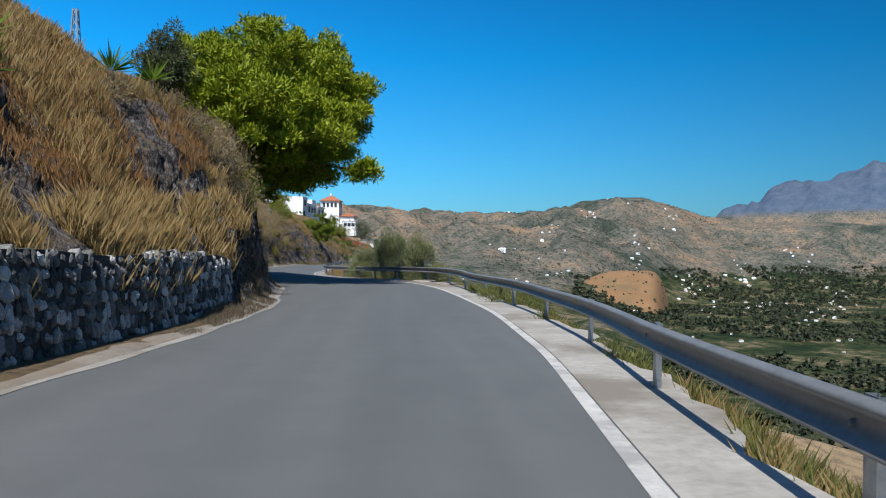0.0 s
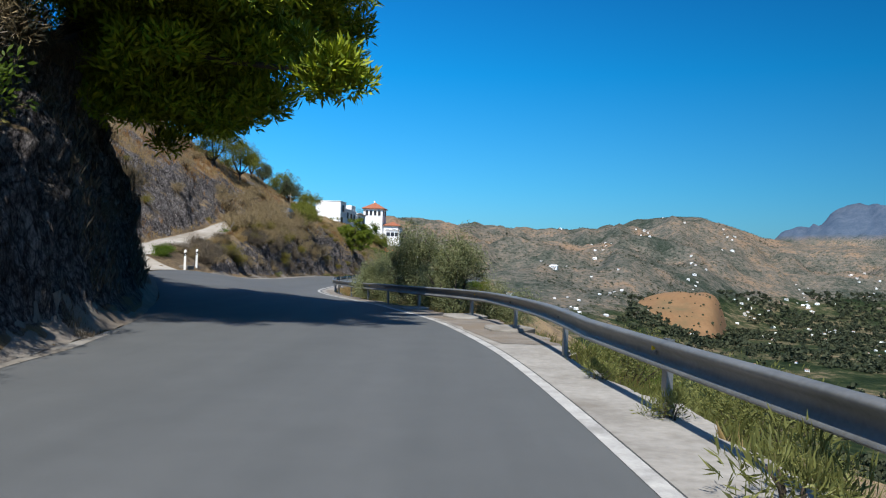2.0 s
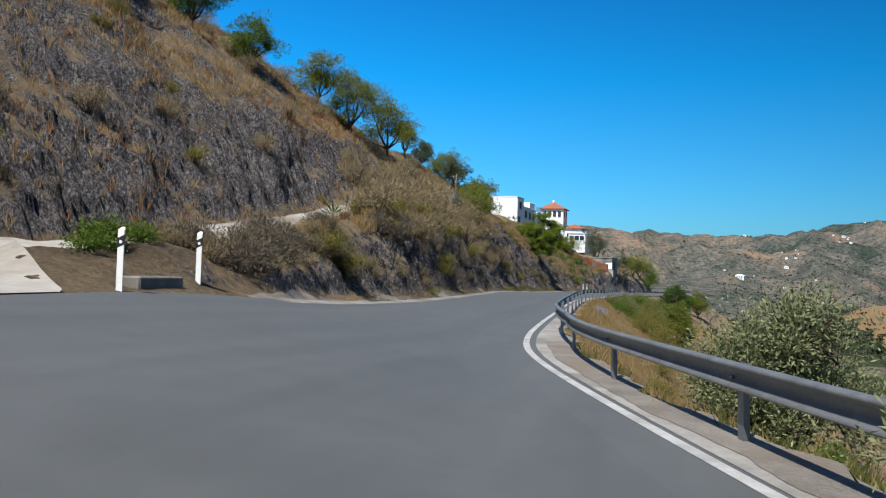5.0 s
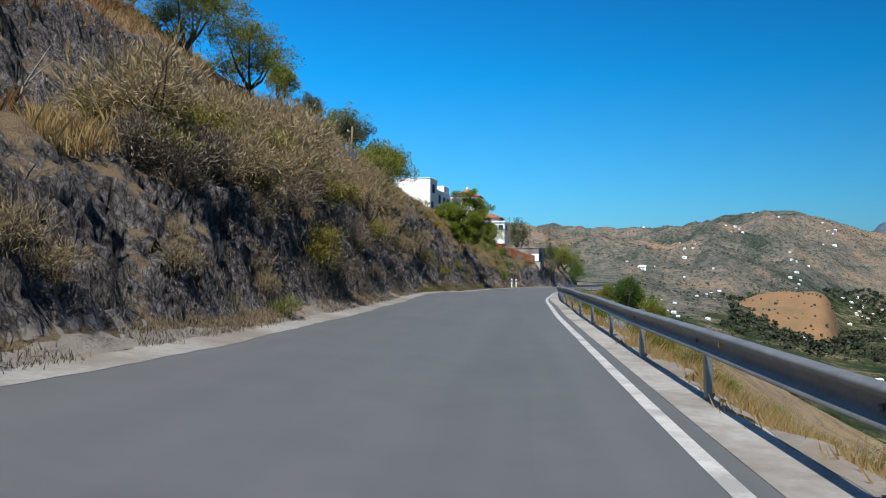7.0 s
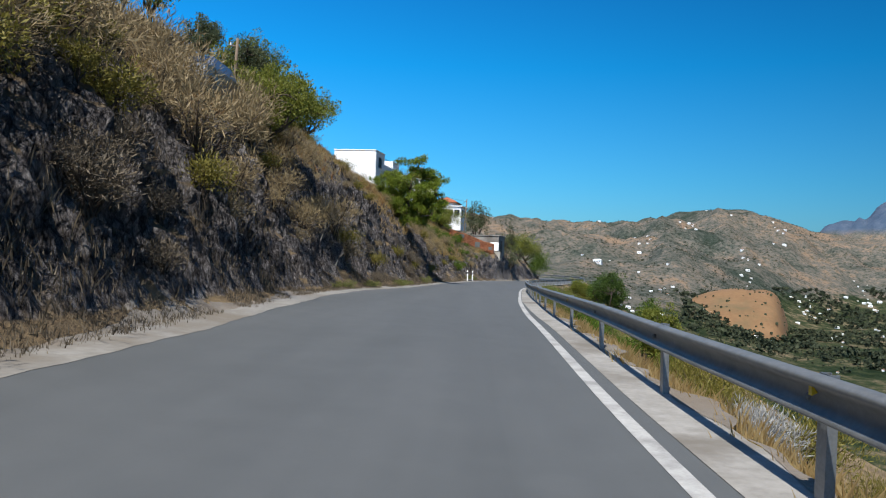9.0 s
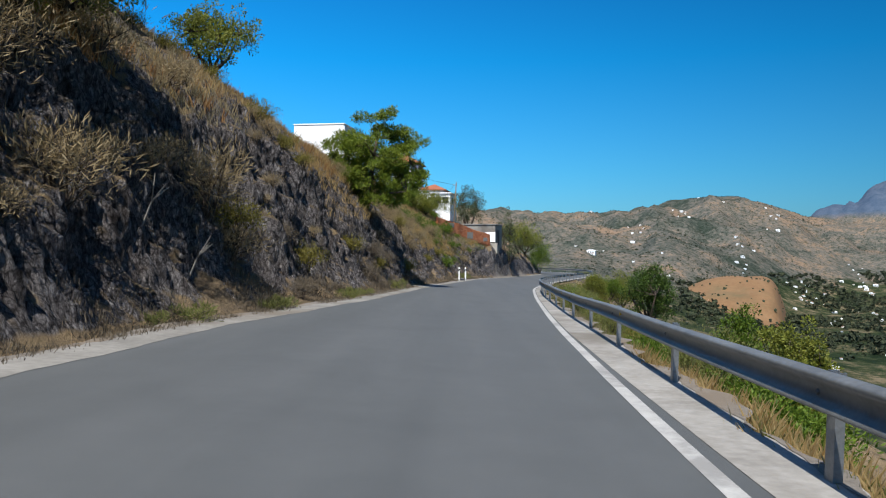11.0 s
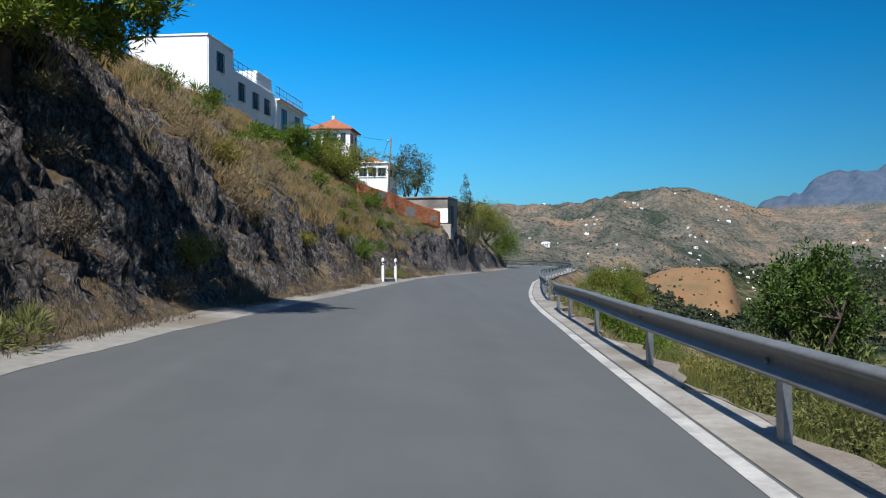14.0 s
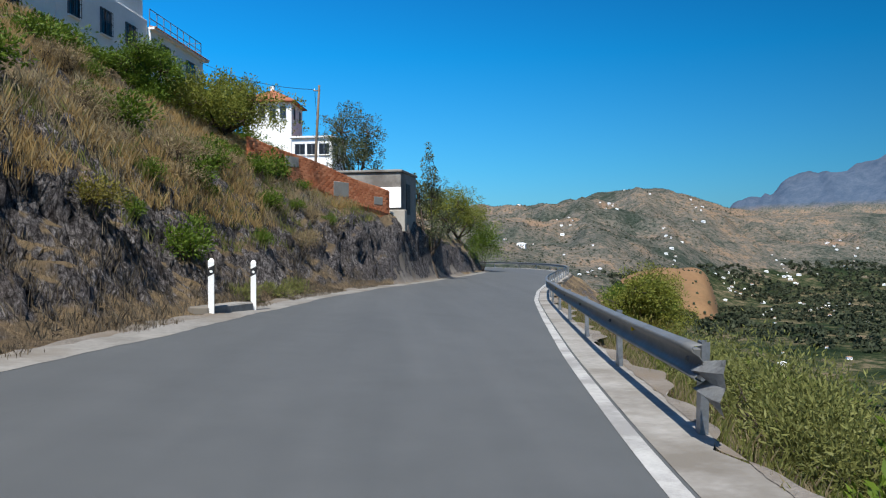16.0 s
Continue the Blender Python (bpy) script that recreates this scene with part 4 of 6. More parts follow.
def stone_material():
    m, nt, b = base("dark_schist_stone", 0.85, 0, 0.35)
    info = nt.nodes.new("ShaderNodeObjectInfo")
    g = nt.nodes.new("ShaderNodeNewGeometry")
    mp = nt.nodes.new("ShaderNodeMapping")
    mp.inputs["Scale"].default_value = (1, 1, 0.35)
    nt.links.new(g.outputs["Position"], mp.inputs[0])
    n = noise_node(nt, mp.outputs[0], 26.0, 7, 0.8, 0.6)
    pick = maths(nt, "FRACT", maths(nt, "ADD", info.outputs["Random"], g.outputs["Random Per Island"]))
    f = maths(nt, "ADD", maths(nt, "MULTIPLY", n, 0.6), maths(nt, "MULTIPLY", pick, 0.4))
    nt.links.new(ramp(nt, f, [(0.30, (0.035, 0.036, 0.036)), (0.46, (0.12, 0.123, 0.12)), (0.58, (0.27, 0.27, 0.265)), (0.72, (0.55, 0.545, 0.53))]), b.inputs["Base Color"])
    bump(nt, b, n, 0.8, 0.03)
    return m


STONE = stone_material()
MORTAR = surface("dark_mortar", (0.02, 0.02, 0.021), (0.065, 0.063, 0.06), 3.0, 0.95)


def wall_face(y):
    return edge_x(y) - 0.78


W0, W1, WH = -24.0, 0.5, 1.42
_wy = np.arange(W0, W1 + 0.01, 0.4)


def wall_top(y):
    return deck_z(edge_x(y), y) + WH + 0.04 * np.sin(y * 1.3) - 0.25 * np.clip((y + 0.6) / 1.2, 0, 1)


_rows = []
for y in _wy:
    xf, zb, zt = float(wall_face(y)), float(deck_z(edge_x(y), y)) - 0.2, float(wall_top(y)) - 0.14
    _rows += [(xf, y, zb), (xf - 0.10, y, zt), (xf - 0.6, y, zt), (xf - 0.6, y, zb)]
_f = [(i * 4 + k, i * 4 + (k + 1) % 4, (i + 1) * 4 + (k + 1) % 4, (i + 1) * 4 + k) for i in range(len(_wy) - 1) for k in range(4)]
_f += [(0, 1, 2, 3), tuple((len(_wy) - 1) * 4 + k for k in (3, 2, 1, 0))]
stone_wall = mesh_object("wall_retaining", _rows, _f, MORTAR, label="retaining wall of dark upright schist stones", category="wall", kind="structure")


def stone_mesh(seed, w, h):
    """A split slab standing on end, with a rough face."""
    rng = np.random.RandomState(seed)
    n = rng.randint(6, 9)
    a = np.sort(rng.uniform(0, 2 * math.pi, n) * 0.35 + np.arange(n) * 2 * math.pi / n * 0.85)
    ring = np.stack([np.cos(a) * w * rng.uniform(0.75, 1.1, n), np.sin(a) * h * rng.uniform(0.8, 1.1, n)], 1)
    v = [(-0.12, p[0], p[1]) for p in ring] + [(0.010 + 0.016 * rng.rand(), 0.95 * p[0], 0.93 * p[1]) for p in ring] + [(0.02 + 0.03 * rng.rand(), 0.60 * p[0] + 0.02 * rng.normal(), 0.55 * p[1]) for p in ring]
    v.append((0.025 + 0.028 * rng.rand(), 0.03 * rng.normal(), 0.04 * rng.normal()))
    f = []
    for r in (0, n):
        f += [(r + k, r + (k + 1) % n, r + n + (k + 1) % n, r + n + k) for k in range(n)]
    f += [(2 * n + k, 2 * n + (k + 1) % n, 3 * n) for k in range(n)]
    return v, f


_srng = np.random.RandomState(3)
_kinds = [stone_mesh(k, *wh) for k, wh in enumerate([(0.07, 0.13), (0.09, 0.12), (0.055, 0.11), (0.11, 0.11), (0.08, 0.16), (0.06, 0.08), (0.13, 0.12), (0.05, 0.14), (0.10, 0.09)])]
_stones = []
z_row = 0.10
while z_row < WH + 0.02:
    y = W0 + _srng.uniform(0, 0.2)
    while y < W1 - 0.08:
        k = _srng.randint(len(_kinds))
        w = max(abs(p[1]) for p in _kinds[k][0]) * 2
        y += w * 0.46
        zz = z_row + _srng.normal() * 0.028
        base_z = float(deck_z(edge_x(y), y))
        if base_z + zz < float(wall_top(y)) - 0.19:
            _stones.append((y, zz, k, _srng.uniform(-22, 22), _srng.uniform(0.85, 1.2)))
        y += w * 0.46 + _srng.uniform(-0.005, 0.02)
    z_row += 0.185
_near = sorted(range(len(_stones)), key=lambda i: abs(_stones[i][0] + 6.5))[:300]
_rest_v, _rest_f = [], []
STONE_PLACES = []
for i, (y, zz, k, tip, s) in enumerate(_stones):
    x = float(wall_face(y)) - 0.10 * zz / WH - 0.005
    m = pose(x, y, float(deck_z(edge_x(y), y)) + zz, tip, -4 - 0.3 * abs(tip), tip * 0.7 - 3 - math.degrees(math.atan2(float(wall_face(y + 0.5) - wall_face(y - 0.5)), 1.0))) @ Matrix.Scale(s, 4)
    if i in set(_near):
        STONE_PLACES.append((m, k))
    else:
        o = len(_rest_v)
        _rest_v += [tuple(m @ Vector(p)) for p in _kinds[k][0]]
        _rest_f += [tuple(q + o for q in f) for f in _kinds[k][1]]
mesh_object("stones", _rest_v, _rest_f, STONE, stone_wall, kind="stuff")


# ---------------------------------------------------------------- trees on the bank
def v3(*a):
    return np.array(a, float)


PINE_AT = bank_xy(-9.6, 17.5, 0.3)


def from_pine(x, y, z):
    """A place of the plan, seen from the pine's foot."""
    return v3(x - PINE_AT[0], y - PINE_AT[1], z - PINE_AT[2])


_p = from_pine
tree("pine_tree", PINE_AT, ([v3(0, 0, 0), v3(0.6, 0.0, 0.8), _p(-8.0, 17.6, 7.4), _p(-7.2, 18.2, 8.8), _p(-6.6, 18.6, 10.4)], [0.36, 0.32, 0.26, 0.18, 0.08]),
     [([v3(0.6, 0.0, 0.8), _p(-6.6, 15.6, 6.0), _p(-4.6, 14.8, 5.1), _p(-2.0, 13.8, 4.6)], [0.17, 0.12, 0.08, 0.03]),
      ([_p(-8.0, 17.6, 7.4), _p(-6.0, 17.8, 6.4), _p(-4.6, 18.0, 6.0)], [0.16, 0.11, 0.04]),
      ([_p(-8.0, 17.6, 7.4), _p(-5.6, 16.4, 7.6), _p(-3.2, 15.4, 7.4)], [0.16, 0.10, 0.04]),
      ([_p(-7.2, 18.2, 8.8), _p(-5.8, 20.6, 9.2), _p(-5.2, 22.6, 9.6)], [0.14, 0.09, 0.04]),
      ([_p(-8.0, 17.6, 7.4), _p(-7.8, 15.2, 7.6), _p(-7.4, 13.2, 7.6)], [0.14, 0.09, 0.04]),
      ([_p(-8.0, 17.6, 7.4), _p(-9.4, 17.6, 8.6), _p(-10.2, 17.6, 9.4)], [0.13, 0.09, 0.04])],
     [(*_p(x, y, z), rx, ry, rz) for x, y, z, rx, ry, rz in (
         (-6.6, 18.5, 8.8, 4.2, 5.0, 2.5), (-3.7, 15.5, 7.4, 1.9, 2.8, 1.9), (-5.3, 16.4, 5.6, 2.4, 2.8, 1.5), (-6.6, 18.6, 5.5, 2.2, 2.4, 1.2), (-5.6, 21.8, 8.9, 3.0, 2.8, 2.2),
         (-9.4, 17.5, 8.6, 2.4, 3.8, 2.2), (-7.5, 13.6, 7.6, 2.4, 2.3, 1.9), (-4.2, 18.2, 8.6, 2.2, 3.0, 2.0), (-6.4, 15.0, 8.5, 2.6, 2.4, 1.8), (-2.1, 13.8, 4.6, 0.65, 0.5, 0.3),
         (-3.0, 14.4, 4.85, 0.7, 0.7, 0.35), (-6.0, 17.0, 4.7, 2.3, 2.8, 1.0), (-4.4, 12.8, 6.3, 1.6, 1.8, 1.3), (-6.4, 12.0, 6.6, 2.0, 1.8, 1.4), (-7.6, 20.0, 6.4, 2.4, 2.6, 1.6), (-4.6, 15.0, 5.6, 2.0, 2.2, 1.1), (-5.0, 19.5, 7.6, 2.6, 2.6, 1.6))],
     1080, 0.28, 52, (0.22, 0.055), PINE_LEAF, "large leaning stone pine overhanging the road from the bank", seed=4, fill=0.35, floor=-0.85, up=0.5, pads=(8, 0.62, 0.26))

_b = bank_xy(-14.5, 117.6, 0.3)
_zc = 4.95 - _b[2]
tree("pine_tree", _b, ([v3(0, 0, 0), v3(0.1, -0.1, 1.0), v3(0.5, -0.2, 2.2), v3(0.7, -0.2, 3.4), v3(0.8, 0, 4.4)], [0.22, 0.19, 0.15, 0.10, 0.05]),
     [([v3(0.1, -0.1, 1.0), v3(1.2, -0.6, 1.5), v3(2.4, -0.8, 1.6)], [0.10, 0.07, 0.03]), ([v3(0.5, -0.2, 2.2), v3(-0.7, 0.2, 2.9), v3(-1.4, 0.2, 3.2)], [0.10, 0.06, 0.03]),
      ([v3(0.5, -0.2, 2.2), v3(1.6, 0.4, 2.8), v3(2.5, 0.3, 3.2)], [0.09, 0.06, 0.03]), ([v3(0.7, -0.2, 3.4), v3(0.4, -1.2, 3.9), v3(0.2, -1.8, 4.1)], [0.07, 0.05, 0.02])],
     [(0.7, 0, _zc + 1.2, 1.6, 1.6, 1.4), (2.1, 0.1, _zc + 0.3, 1.2, 1.5, 1.1), (-0.6, 0.1, _zc + 0.5, 1.3, 1.5, 1.2), (0.4, -0.9, _zc - 0.4, 1.7, 1.3, 1.2), (2.0, -0.4, _zc - 1.0, 1.2, 1.3, 0.9), (-0.7, 0, _zc - 0.9, 1.3, 1.4, 1.0),
      (0.9, 0.9, _zc - 0.8, 1.6, 1.4, 1.2), (1.0, -0.5, _zc - 1.7, 1.6, 1.2, 0.7), (2.6, 0.2, _zc - 0.5, 0.7, 1.0, 0.6)],
     150, 0.20, 54, (0.17, 0.034), PINE_DARK, "young pine with tufted boughs growing out of the road cutting", seed=9, fill=0.55, floor=-0.8, up=0.5, pads=(8, 0.46, 0.2))


def almond(at, height, width, leaf_mat, label, seed, lean=0.15, density=1.0, leaf=(0.10, 0.04), category="tree", bare=0.22):
    """A short-trunked tree of spreading limbs and a ragged crown."""
    rng = np.random.RandomState(seed)
    lx, ly = lean * rng.normal(), lean * rng.normal()
    h0 = height * bare
    fork = v3(lx * h0 * 2, ly * h0 * 2, h0)
    limbs, blobs = [], []
    for k in range(6):
        a = k * 1.05 + rng.uniform(-0.4, 0.4)
        r = width * 0.5 * rng.uniform(0.35, 0.72)
        end = v3(fork[0] + math.cos(a) * r, fork[1] + math.sin(a) * r, height * rng.uniform(0.34, 0.78))
        limbs.append(([fork, (fork + end) / 2 + v3(0.1 * rng.normal(), 0.1 * rng.normal(), -0.05 * height), end], [0.05 * height ** 0.5, 0.032 * height ** 0.5, 0.015]))
        blobs.append((*end, width * rng.uniform(0.26, 0.38), width * rng.uniform(0.26, 0.38), height * rng.uniform(0.16, 0.26)))
    blobs.append((fork[0], fork[1], height * 0.72, width * 0.34, width * 0.34, height * 0.27))
    return tree("tree", at, ([v3(0, 0, -0.3), fork * 0.5 + v3(0.05 * rng.normal(), 0, 0), fork], [0.075 * height ** 0.5, 0.062 * height ** 0.5, 0.055 * height ** 0.5]), limbs, blobs,
                int(95 * density * max(1, width / 3)), 0.11 * width ** 0.6 + 0.09, 75, (leaf[0], leaf[1] * 1.15), leaf_mat, label, category, seed, fill=0.35, floor=-0.8)


GREY_LEAF = leafy("grey_green_leaves", (0.0601, 0.0778, 0.0354), (0.163, 0.184, 0.0919), 0.35)
almond(bank_xy(-9.0, 10.6), 3.3, 1.7, GREY_LEAF, "slender grey-green tree on top of the bank", 31, 0.1, 1.6, (0.16, 0.035), bare=0.25)
for k, (x, y, h, w, mat, label) in enumerate((
        (-26.0, 86.0, 5.4, 6.2, ALMOND_LEAF, "leafy green almond tree on the dry slope"), (-24.6, 91.2, 5.0, 5.4, ALMOND_LEAF, "yellowing almond tree on the dry slope"),
        (-28.5, 84.5, 4.2, 4.2, ALMOND_LEAF, "small round olive on the hillside"), (-29.4, 75.0, 3.6, 4.0, BROAD_LEAF, "small dark tree on the skyline"),
        (-29.6, 68.0, 3.8, 4.0, BROAD_LEAF, "small dark tree on the skyline"), (-25.6, 100.0, 3.4, 2.8, ALMOND_LEAF, "thin almond tree with sparse leaves"),
        (-26.0, 107.7, 3.0, 2.6, GREY_LEAF, "pale olive tree on the slope"), (-19.8, 110.6, 3.6, 3.6, ALMOND_LEAF, "leaning almond tree with yellow-green leaves"),
        (-23.0, 108.0, 3.8, 4.0, ALMOND_LEAF, "old almond tree with dark crooked limbs"), (-21.2, 104.0, 3.2, 3.2, GREY_LEAF, "scraggy almond tree above the cutting"),
        (-29.8, 148.0, 4.6, 4.0, GREY_LEAF, "grey-green eucalyptus behind the cutting"), (-26.4, 151.0, 2.6, 2.4, GREY_LEAF, "pale small tree near the house"),
        (-16.0, 155.0, 17.2, 3.4, BROAD_LEAF, "leafy green fig beside the white house"), (-13.3, 157.2, 16.7, 5.4, ALMOND_LEAF, "spreading fig tree below the white house"), (-15.6, 172.0, 19.8, 2.8, BROAD_LEAF, "dark-trunked tree beside the villa"),
        (-8.1, 174.1, 18.5, 4.2, GREY_LEAF, "round airy almond tree behind the brick ruin"), (-3.4, 172.4, 15.7, 3.0, GREY_LEAF, "grey-green tree beyond the hut"),
        (-17.3, 92.5, 3.4, 4.4, ALMOND_LEAF, "yellowing tree leaning from the top of the cutting"), (-17.8, 95.5, 3.2, 3.8, ALMOND_LEAF, "yellowing tree leaning from the top of the cutting"),
        (0.6, 197.0, 15.4, 6.4, ALMOND_LEAF, "dense green-yellow tree on the inside of the bend"), (-1.4, 189.0, 14.2, 4.6, ALMOND_LEAF, "dense green tree on the inside of the bend"))):
    at = bank_xy(x, y)
    almond(at, h if h < 5.5 else h - 10 - at[2], w, mat, label, 40 + k, 0.2, 1.35, (0.12, 0.048), bare=0.15)


def cypress(at, h, r, seed):
    rng = np.random.RandomState(seed)
    return tree("cypress_tree", at, ([v3(0, 0, -0.2), v3(0, 0, h * 0.4), v3(0, 0, h * 0.9)], [0.1, 0.07, 0.02]), [], [(0, 0, h * f, r * w, r * w, h * 0.2) for f, w in ((0.25, 1.0), (0.5, 0.9), (0.72, 0.65), (0.9, 0.35))], 70, 0.2, 50, (0.10, 0.03), BROAD_LEAF, "dark narrow cypress on the hilltop", seed=seed)


cypress(bank_xy(-30.5, 62.0), 3.6, 0.6, 3)
cypress(bank_xy(-30.8, 64.0), 3.2, 0.55, 4)

# ---------------------------------------------------------------- trees below the road
for k, (at, h, w, mat, label, leaf) in enumerate((
        ((-1.3, 28.6), 2.75, 1.8, OLIVE_LEAF, "silvery olive tree rising over the guard rail", (0.075, 0.022)),
        ((0.5, 25.8), 2.4, 1.8, OLIVE_LEAF, "silvery olive tree rising over the guard rail", (0.075, 0.022)),
        ((-0.5, 27.2), 1.0, 2.6, OLIVE_LEAF, "silvery olive tree rising over the guard rail", (0.075, 0.022)),
        ((1.9, 27.3), 0.9, 2.2, OLIVE_LEAF, "low silvery olive on the slope below the road", (0.075, 0.022)),
        ((-2.6, 33.0), 1.6, 2.6, OLIVE_LEAF, "silvery olive tree just below the road", (0.075, 0.022)),
        ((-3.5, 38.5), 0.9, 2.2, OLIVE_LEAF, "small olive tree just below the road", (0.075, 0.022)),
        ((3.3, 153.0), -1.65, 2.4, ALMOND_LEAF, "yellow-green young tree below the bend", (0.10, 0.04)),
        ((9.0, 168.0), -1.7, 4.4, ALMOND_LEAF, "rounded green bushy tree below the bend", (0.10, 0.04)),
        ((6.4, 163.0), -2.4, 3.0, BROAD_LEAF, "rounded green bushy tree below the bend", (0.10, 0.04)),
        ((1.5, 108.0), -1.5, 2.4, BROAD_LEAF, "young green tree below the guard rail", (0.11, 0.05)), ((0.6, 101.0), -1.6, 2.0, ALMOND_LEAF, "young green tree below the guard rail", (0.11, 0.05)))):
    o = at[0] - float(shoulder_edge(at[1]))
    foot = slope_at(at[1], o, 0.1)
    almond(foot, h - foot[2], w, mat, label, 80 + k, 0.12, 4.4 if mat is OLIVE_LEAF else 2.6, leaf, bare=0.14)


_foot = slope_at(124.8, 1.8 - float(shoulder_edge(124.8)), 0.2)
_zc = -1.75 - _foot[2]
tree("carob_tree", _foot, ([v3(0, 0, 0), v3(0.1, 0, _zc * 0.5), v3(0, 0.1, _zc)], [0.2, 0.16, 0.08]),
     [([v3(0.1, 0, _zc * 0.5), v3(s * 0.6, c * 0.6, _zc * 0.75), v3(s * 1.2, c * 1.2, _zc * 0.95)], [0.1, 0.07, 0.03]) for s, c in ((1, 0.2), (-0.9, 0.4), (0.1, -1), (-0.2, 1))],
     [(0, 0, _zc, 1.35, 1.35, 1.45), (-0.7, -0.2, _zc + 0.1, 0.85, 0.9, 0.9), (0.75, 0.1, _zc - 0.2, 0.9, 0.9, 0.9), (0.15, -0.3, _zc + 0.75, 0.8, 0.8, 0.7), (-0.3, 0, _zc - 0.9, 1.1, 1.1, 0.8), (0.7, -0.2, _zc - 1.2, 0.9, 0.9, 0.8)],
     210, 0.26, 70, (0.12, 0.06), CAROB_LEAF, "dense rounded dark green carob below the guard rail", seed=88, fill=0.5, floor=-0.9)


# ---------------------------------------------------------------- bushes and weeds, built once and set out again
def first_at(y, d):
    return bank_at(y, d, 0.05)


# scrub in the same darkened leaves, shade included in their colour
shaded_scrub = bush("scrub_bush", first_at(48.4, 1.2), (0.6, 0.6, 0.6), 44, 34, (0.12, 0.018), DEAD_LITTER_SHADED, "brown tangled scrub at the foot of the bank, coloured darker for shade", seed=15, stems=16, up=0.4, group="scrub on the bank")
grey = bush("scrub_bush", first_at(62.8, 4.3), (0.75, 0.75, 0.8), 46, 34, (0.16, 0.016), DRY_LEAF, "grey-brown dry scrub on the cutting", seed=2, stems=16, up=0.5, group="scrub on the bank")
grey_b = bush("scrub_bush", first_at(78.0, 2.6), (0.6, 0.7, 0.55), 40, 30, (0.14, 0.018), DRY_LEAF, "grey-brown dry scrub on the cutting", seed=3, stems=14, up=0.5, group="scrub on the bank")
broom = bush("broom_bush", first_at(67.0, 1.1), (0.55, 0.55, 0.7), 42, 40, (0.09, 0.028), YELLOW_LEAF, "yellow-green broom growing from the rock", seed=5, group="broom on the bank")
green = bush("green_bush", first_at(42.0, 2.4), (0.5, 0.5, 0.5), 36, 40, (0.09, 0.035), BROAD_LEAF, "fresh green bush at the foot of the bank", seed=6, group="green bushes on the bank")
weed = bush("weed_clump", first_at(105.0, 0.5), (0.32, 0.32, 0.24), 20, 36, (0.11, 0.014), GREEN_GRASS, "low green weed beside the gutter", "weed", seed=7, stems=4, up=0.7, group="weeds by the road")

_r = np.random.RandomState(17)


def bank_rows(pairs, smin, smax, qmin=0.7, qmax=1.1):
    out = []
    for y, d in pairs:
        x, yy, z = bank_at(y, d, 0.04)
        out.append((x, yy, z, _r.uniform(0, 6.28), _r.uniform(smin, smax), _r.uniform(qmin, qmax)))
    return out


def scattered(n, y0, y1, d0, d1):
    return [(_r.uniform(y0, y1), _r.uniform(d0, d1)) for _ in range(n)]


spread(grey, bank_rows(scattered(16, 61, 80, 1.9, 5.0), 1.1, 1.9) + bank_rows(scattered(26, 64, 100, 1.6, 5.0), 0.8, 1.7) + bank_rows(scattered(22, 66, 92, 3.2, 8.0), 0.9, 1.9) + bank_rows(scattered(9, 96, 120, 1.6, 5.5), 0.4, 0.8) + bank_rows(scattered(12, 120, 134, 1.6, 5.5), 0.6, 1.2)
       + bank_rows(scattered(20, 4, 26, 1.2, 4.0), 0.7, 1.3) + bank_rows(scattered(14, 44, 62, 0.7, 2.2), 0.35, 0.65) + bank_rows(scattered(20, 44, 56, 1.5, 3.2), 0.4, 0.7) + bank_rows(scattered(30, 46, 110, 8, 22), 0.7, 1.5) + bank_rows(scattered(24, 128, 160, 1.5, 9), 0.6, 1.2))
spread(grey_b, bank_rows(scattered(16, 62, 98, 1.4, 4.0), 0.6, 1.3) + bank_rows(scattered(6, 100, 130, 1.4, 4.0), 0.4, 0.8) + bank_rows(scattered(14, 30, 60, 9, 22), 0.7, 1.4) + bank_rows(scattered(12, 130, 158, 1, 6), 0.6, 1.1) + bank_rows(scattered(10, -14, 6, 3, 7), 0.5, 0.9))
spread(broom, bank_rows(scattered(16, 60, 80, 1.8, 4.6), 0.7, 1.3) + bank_rows([(70.5, 2.6), (68.5, 2.9), (74.0, 2.4), (72.0, 3.2), (66.4, 0.9), (52.2, 1.3), (53.0, 1.0), (78, 1.6), (110.5, 1.9), (104.0, 1.7), (114, 1.3), (120, 1.0), (131, 1.6), (9.0, 1.3), (8.4, 2.0), (7.2, 1.6), (98.5, 2.3), (71, 2.0), (127, 2.8), (138, 2.0), (6.0, 2.6)], 0.7, 1.25)
       + bank_rows(scattered(18, 64, 130, 2.5, 9), 0.5, 1.2) + bank_rows(scattered(14, 40, 62, 8.5, 18), 0.6, 1.2))
spread(green, bank_rows([(41.2, 2.2), (43.4, 2.6), (141.5, 1.6), (143.5, 2.2), (147, 3.5), (150, 4.2), (152, 3.0), (149.4, 5.0), (155, 4.4), (157.5, 3.6), (146, 6.0), (9.5, 1.5)], 0.8, 1.6)
       + bank_rows([(150, 9.0), (153, 9.6), (156, 9.8), (159, 9.2), (162, 9.6), (165, 9.0), (154, 8.0), (160, 8.0), (166, 8.2), (168, 9.2)], 1.2, 2.0) + bank_rows(scattered(16, 136, 160, 4, 10), 0.9, 1.9) + bank_rows(scattered(8, 140, 160, 2, 6), 0.6, 1.2))
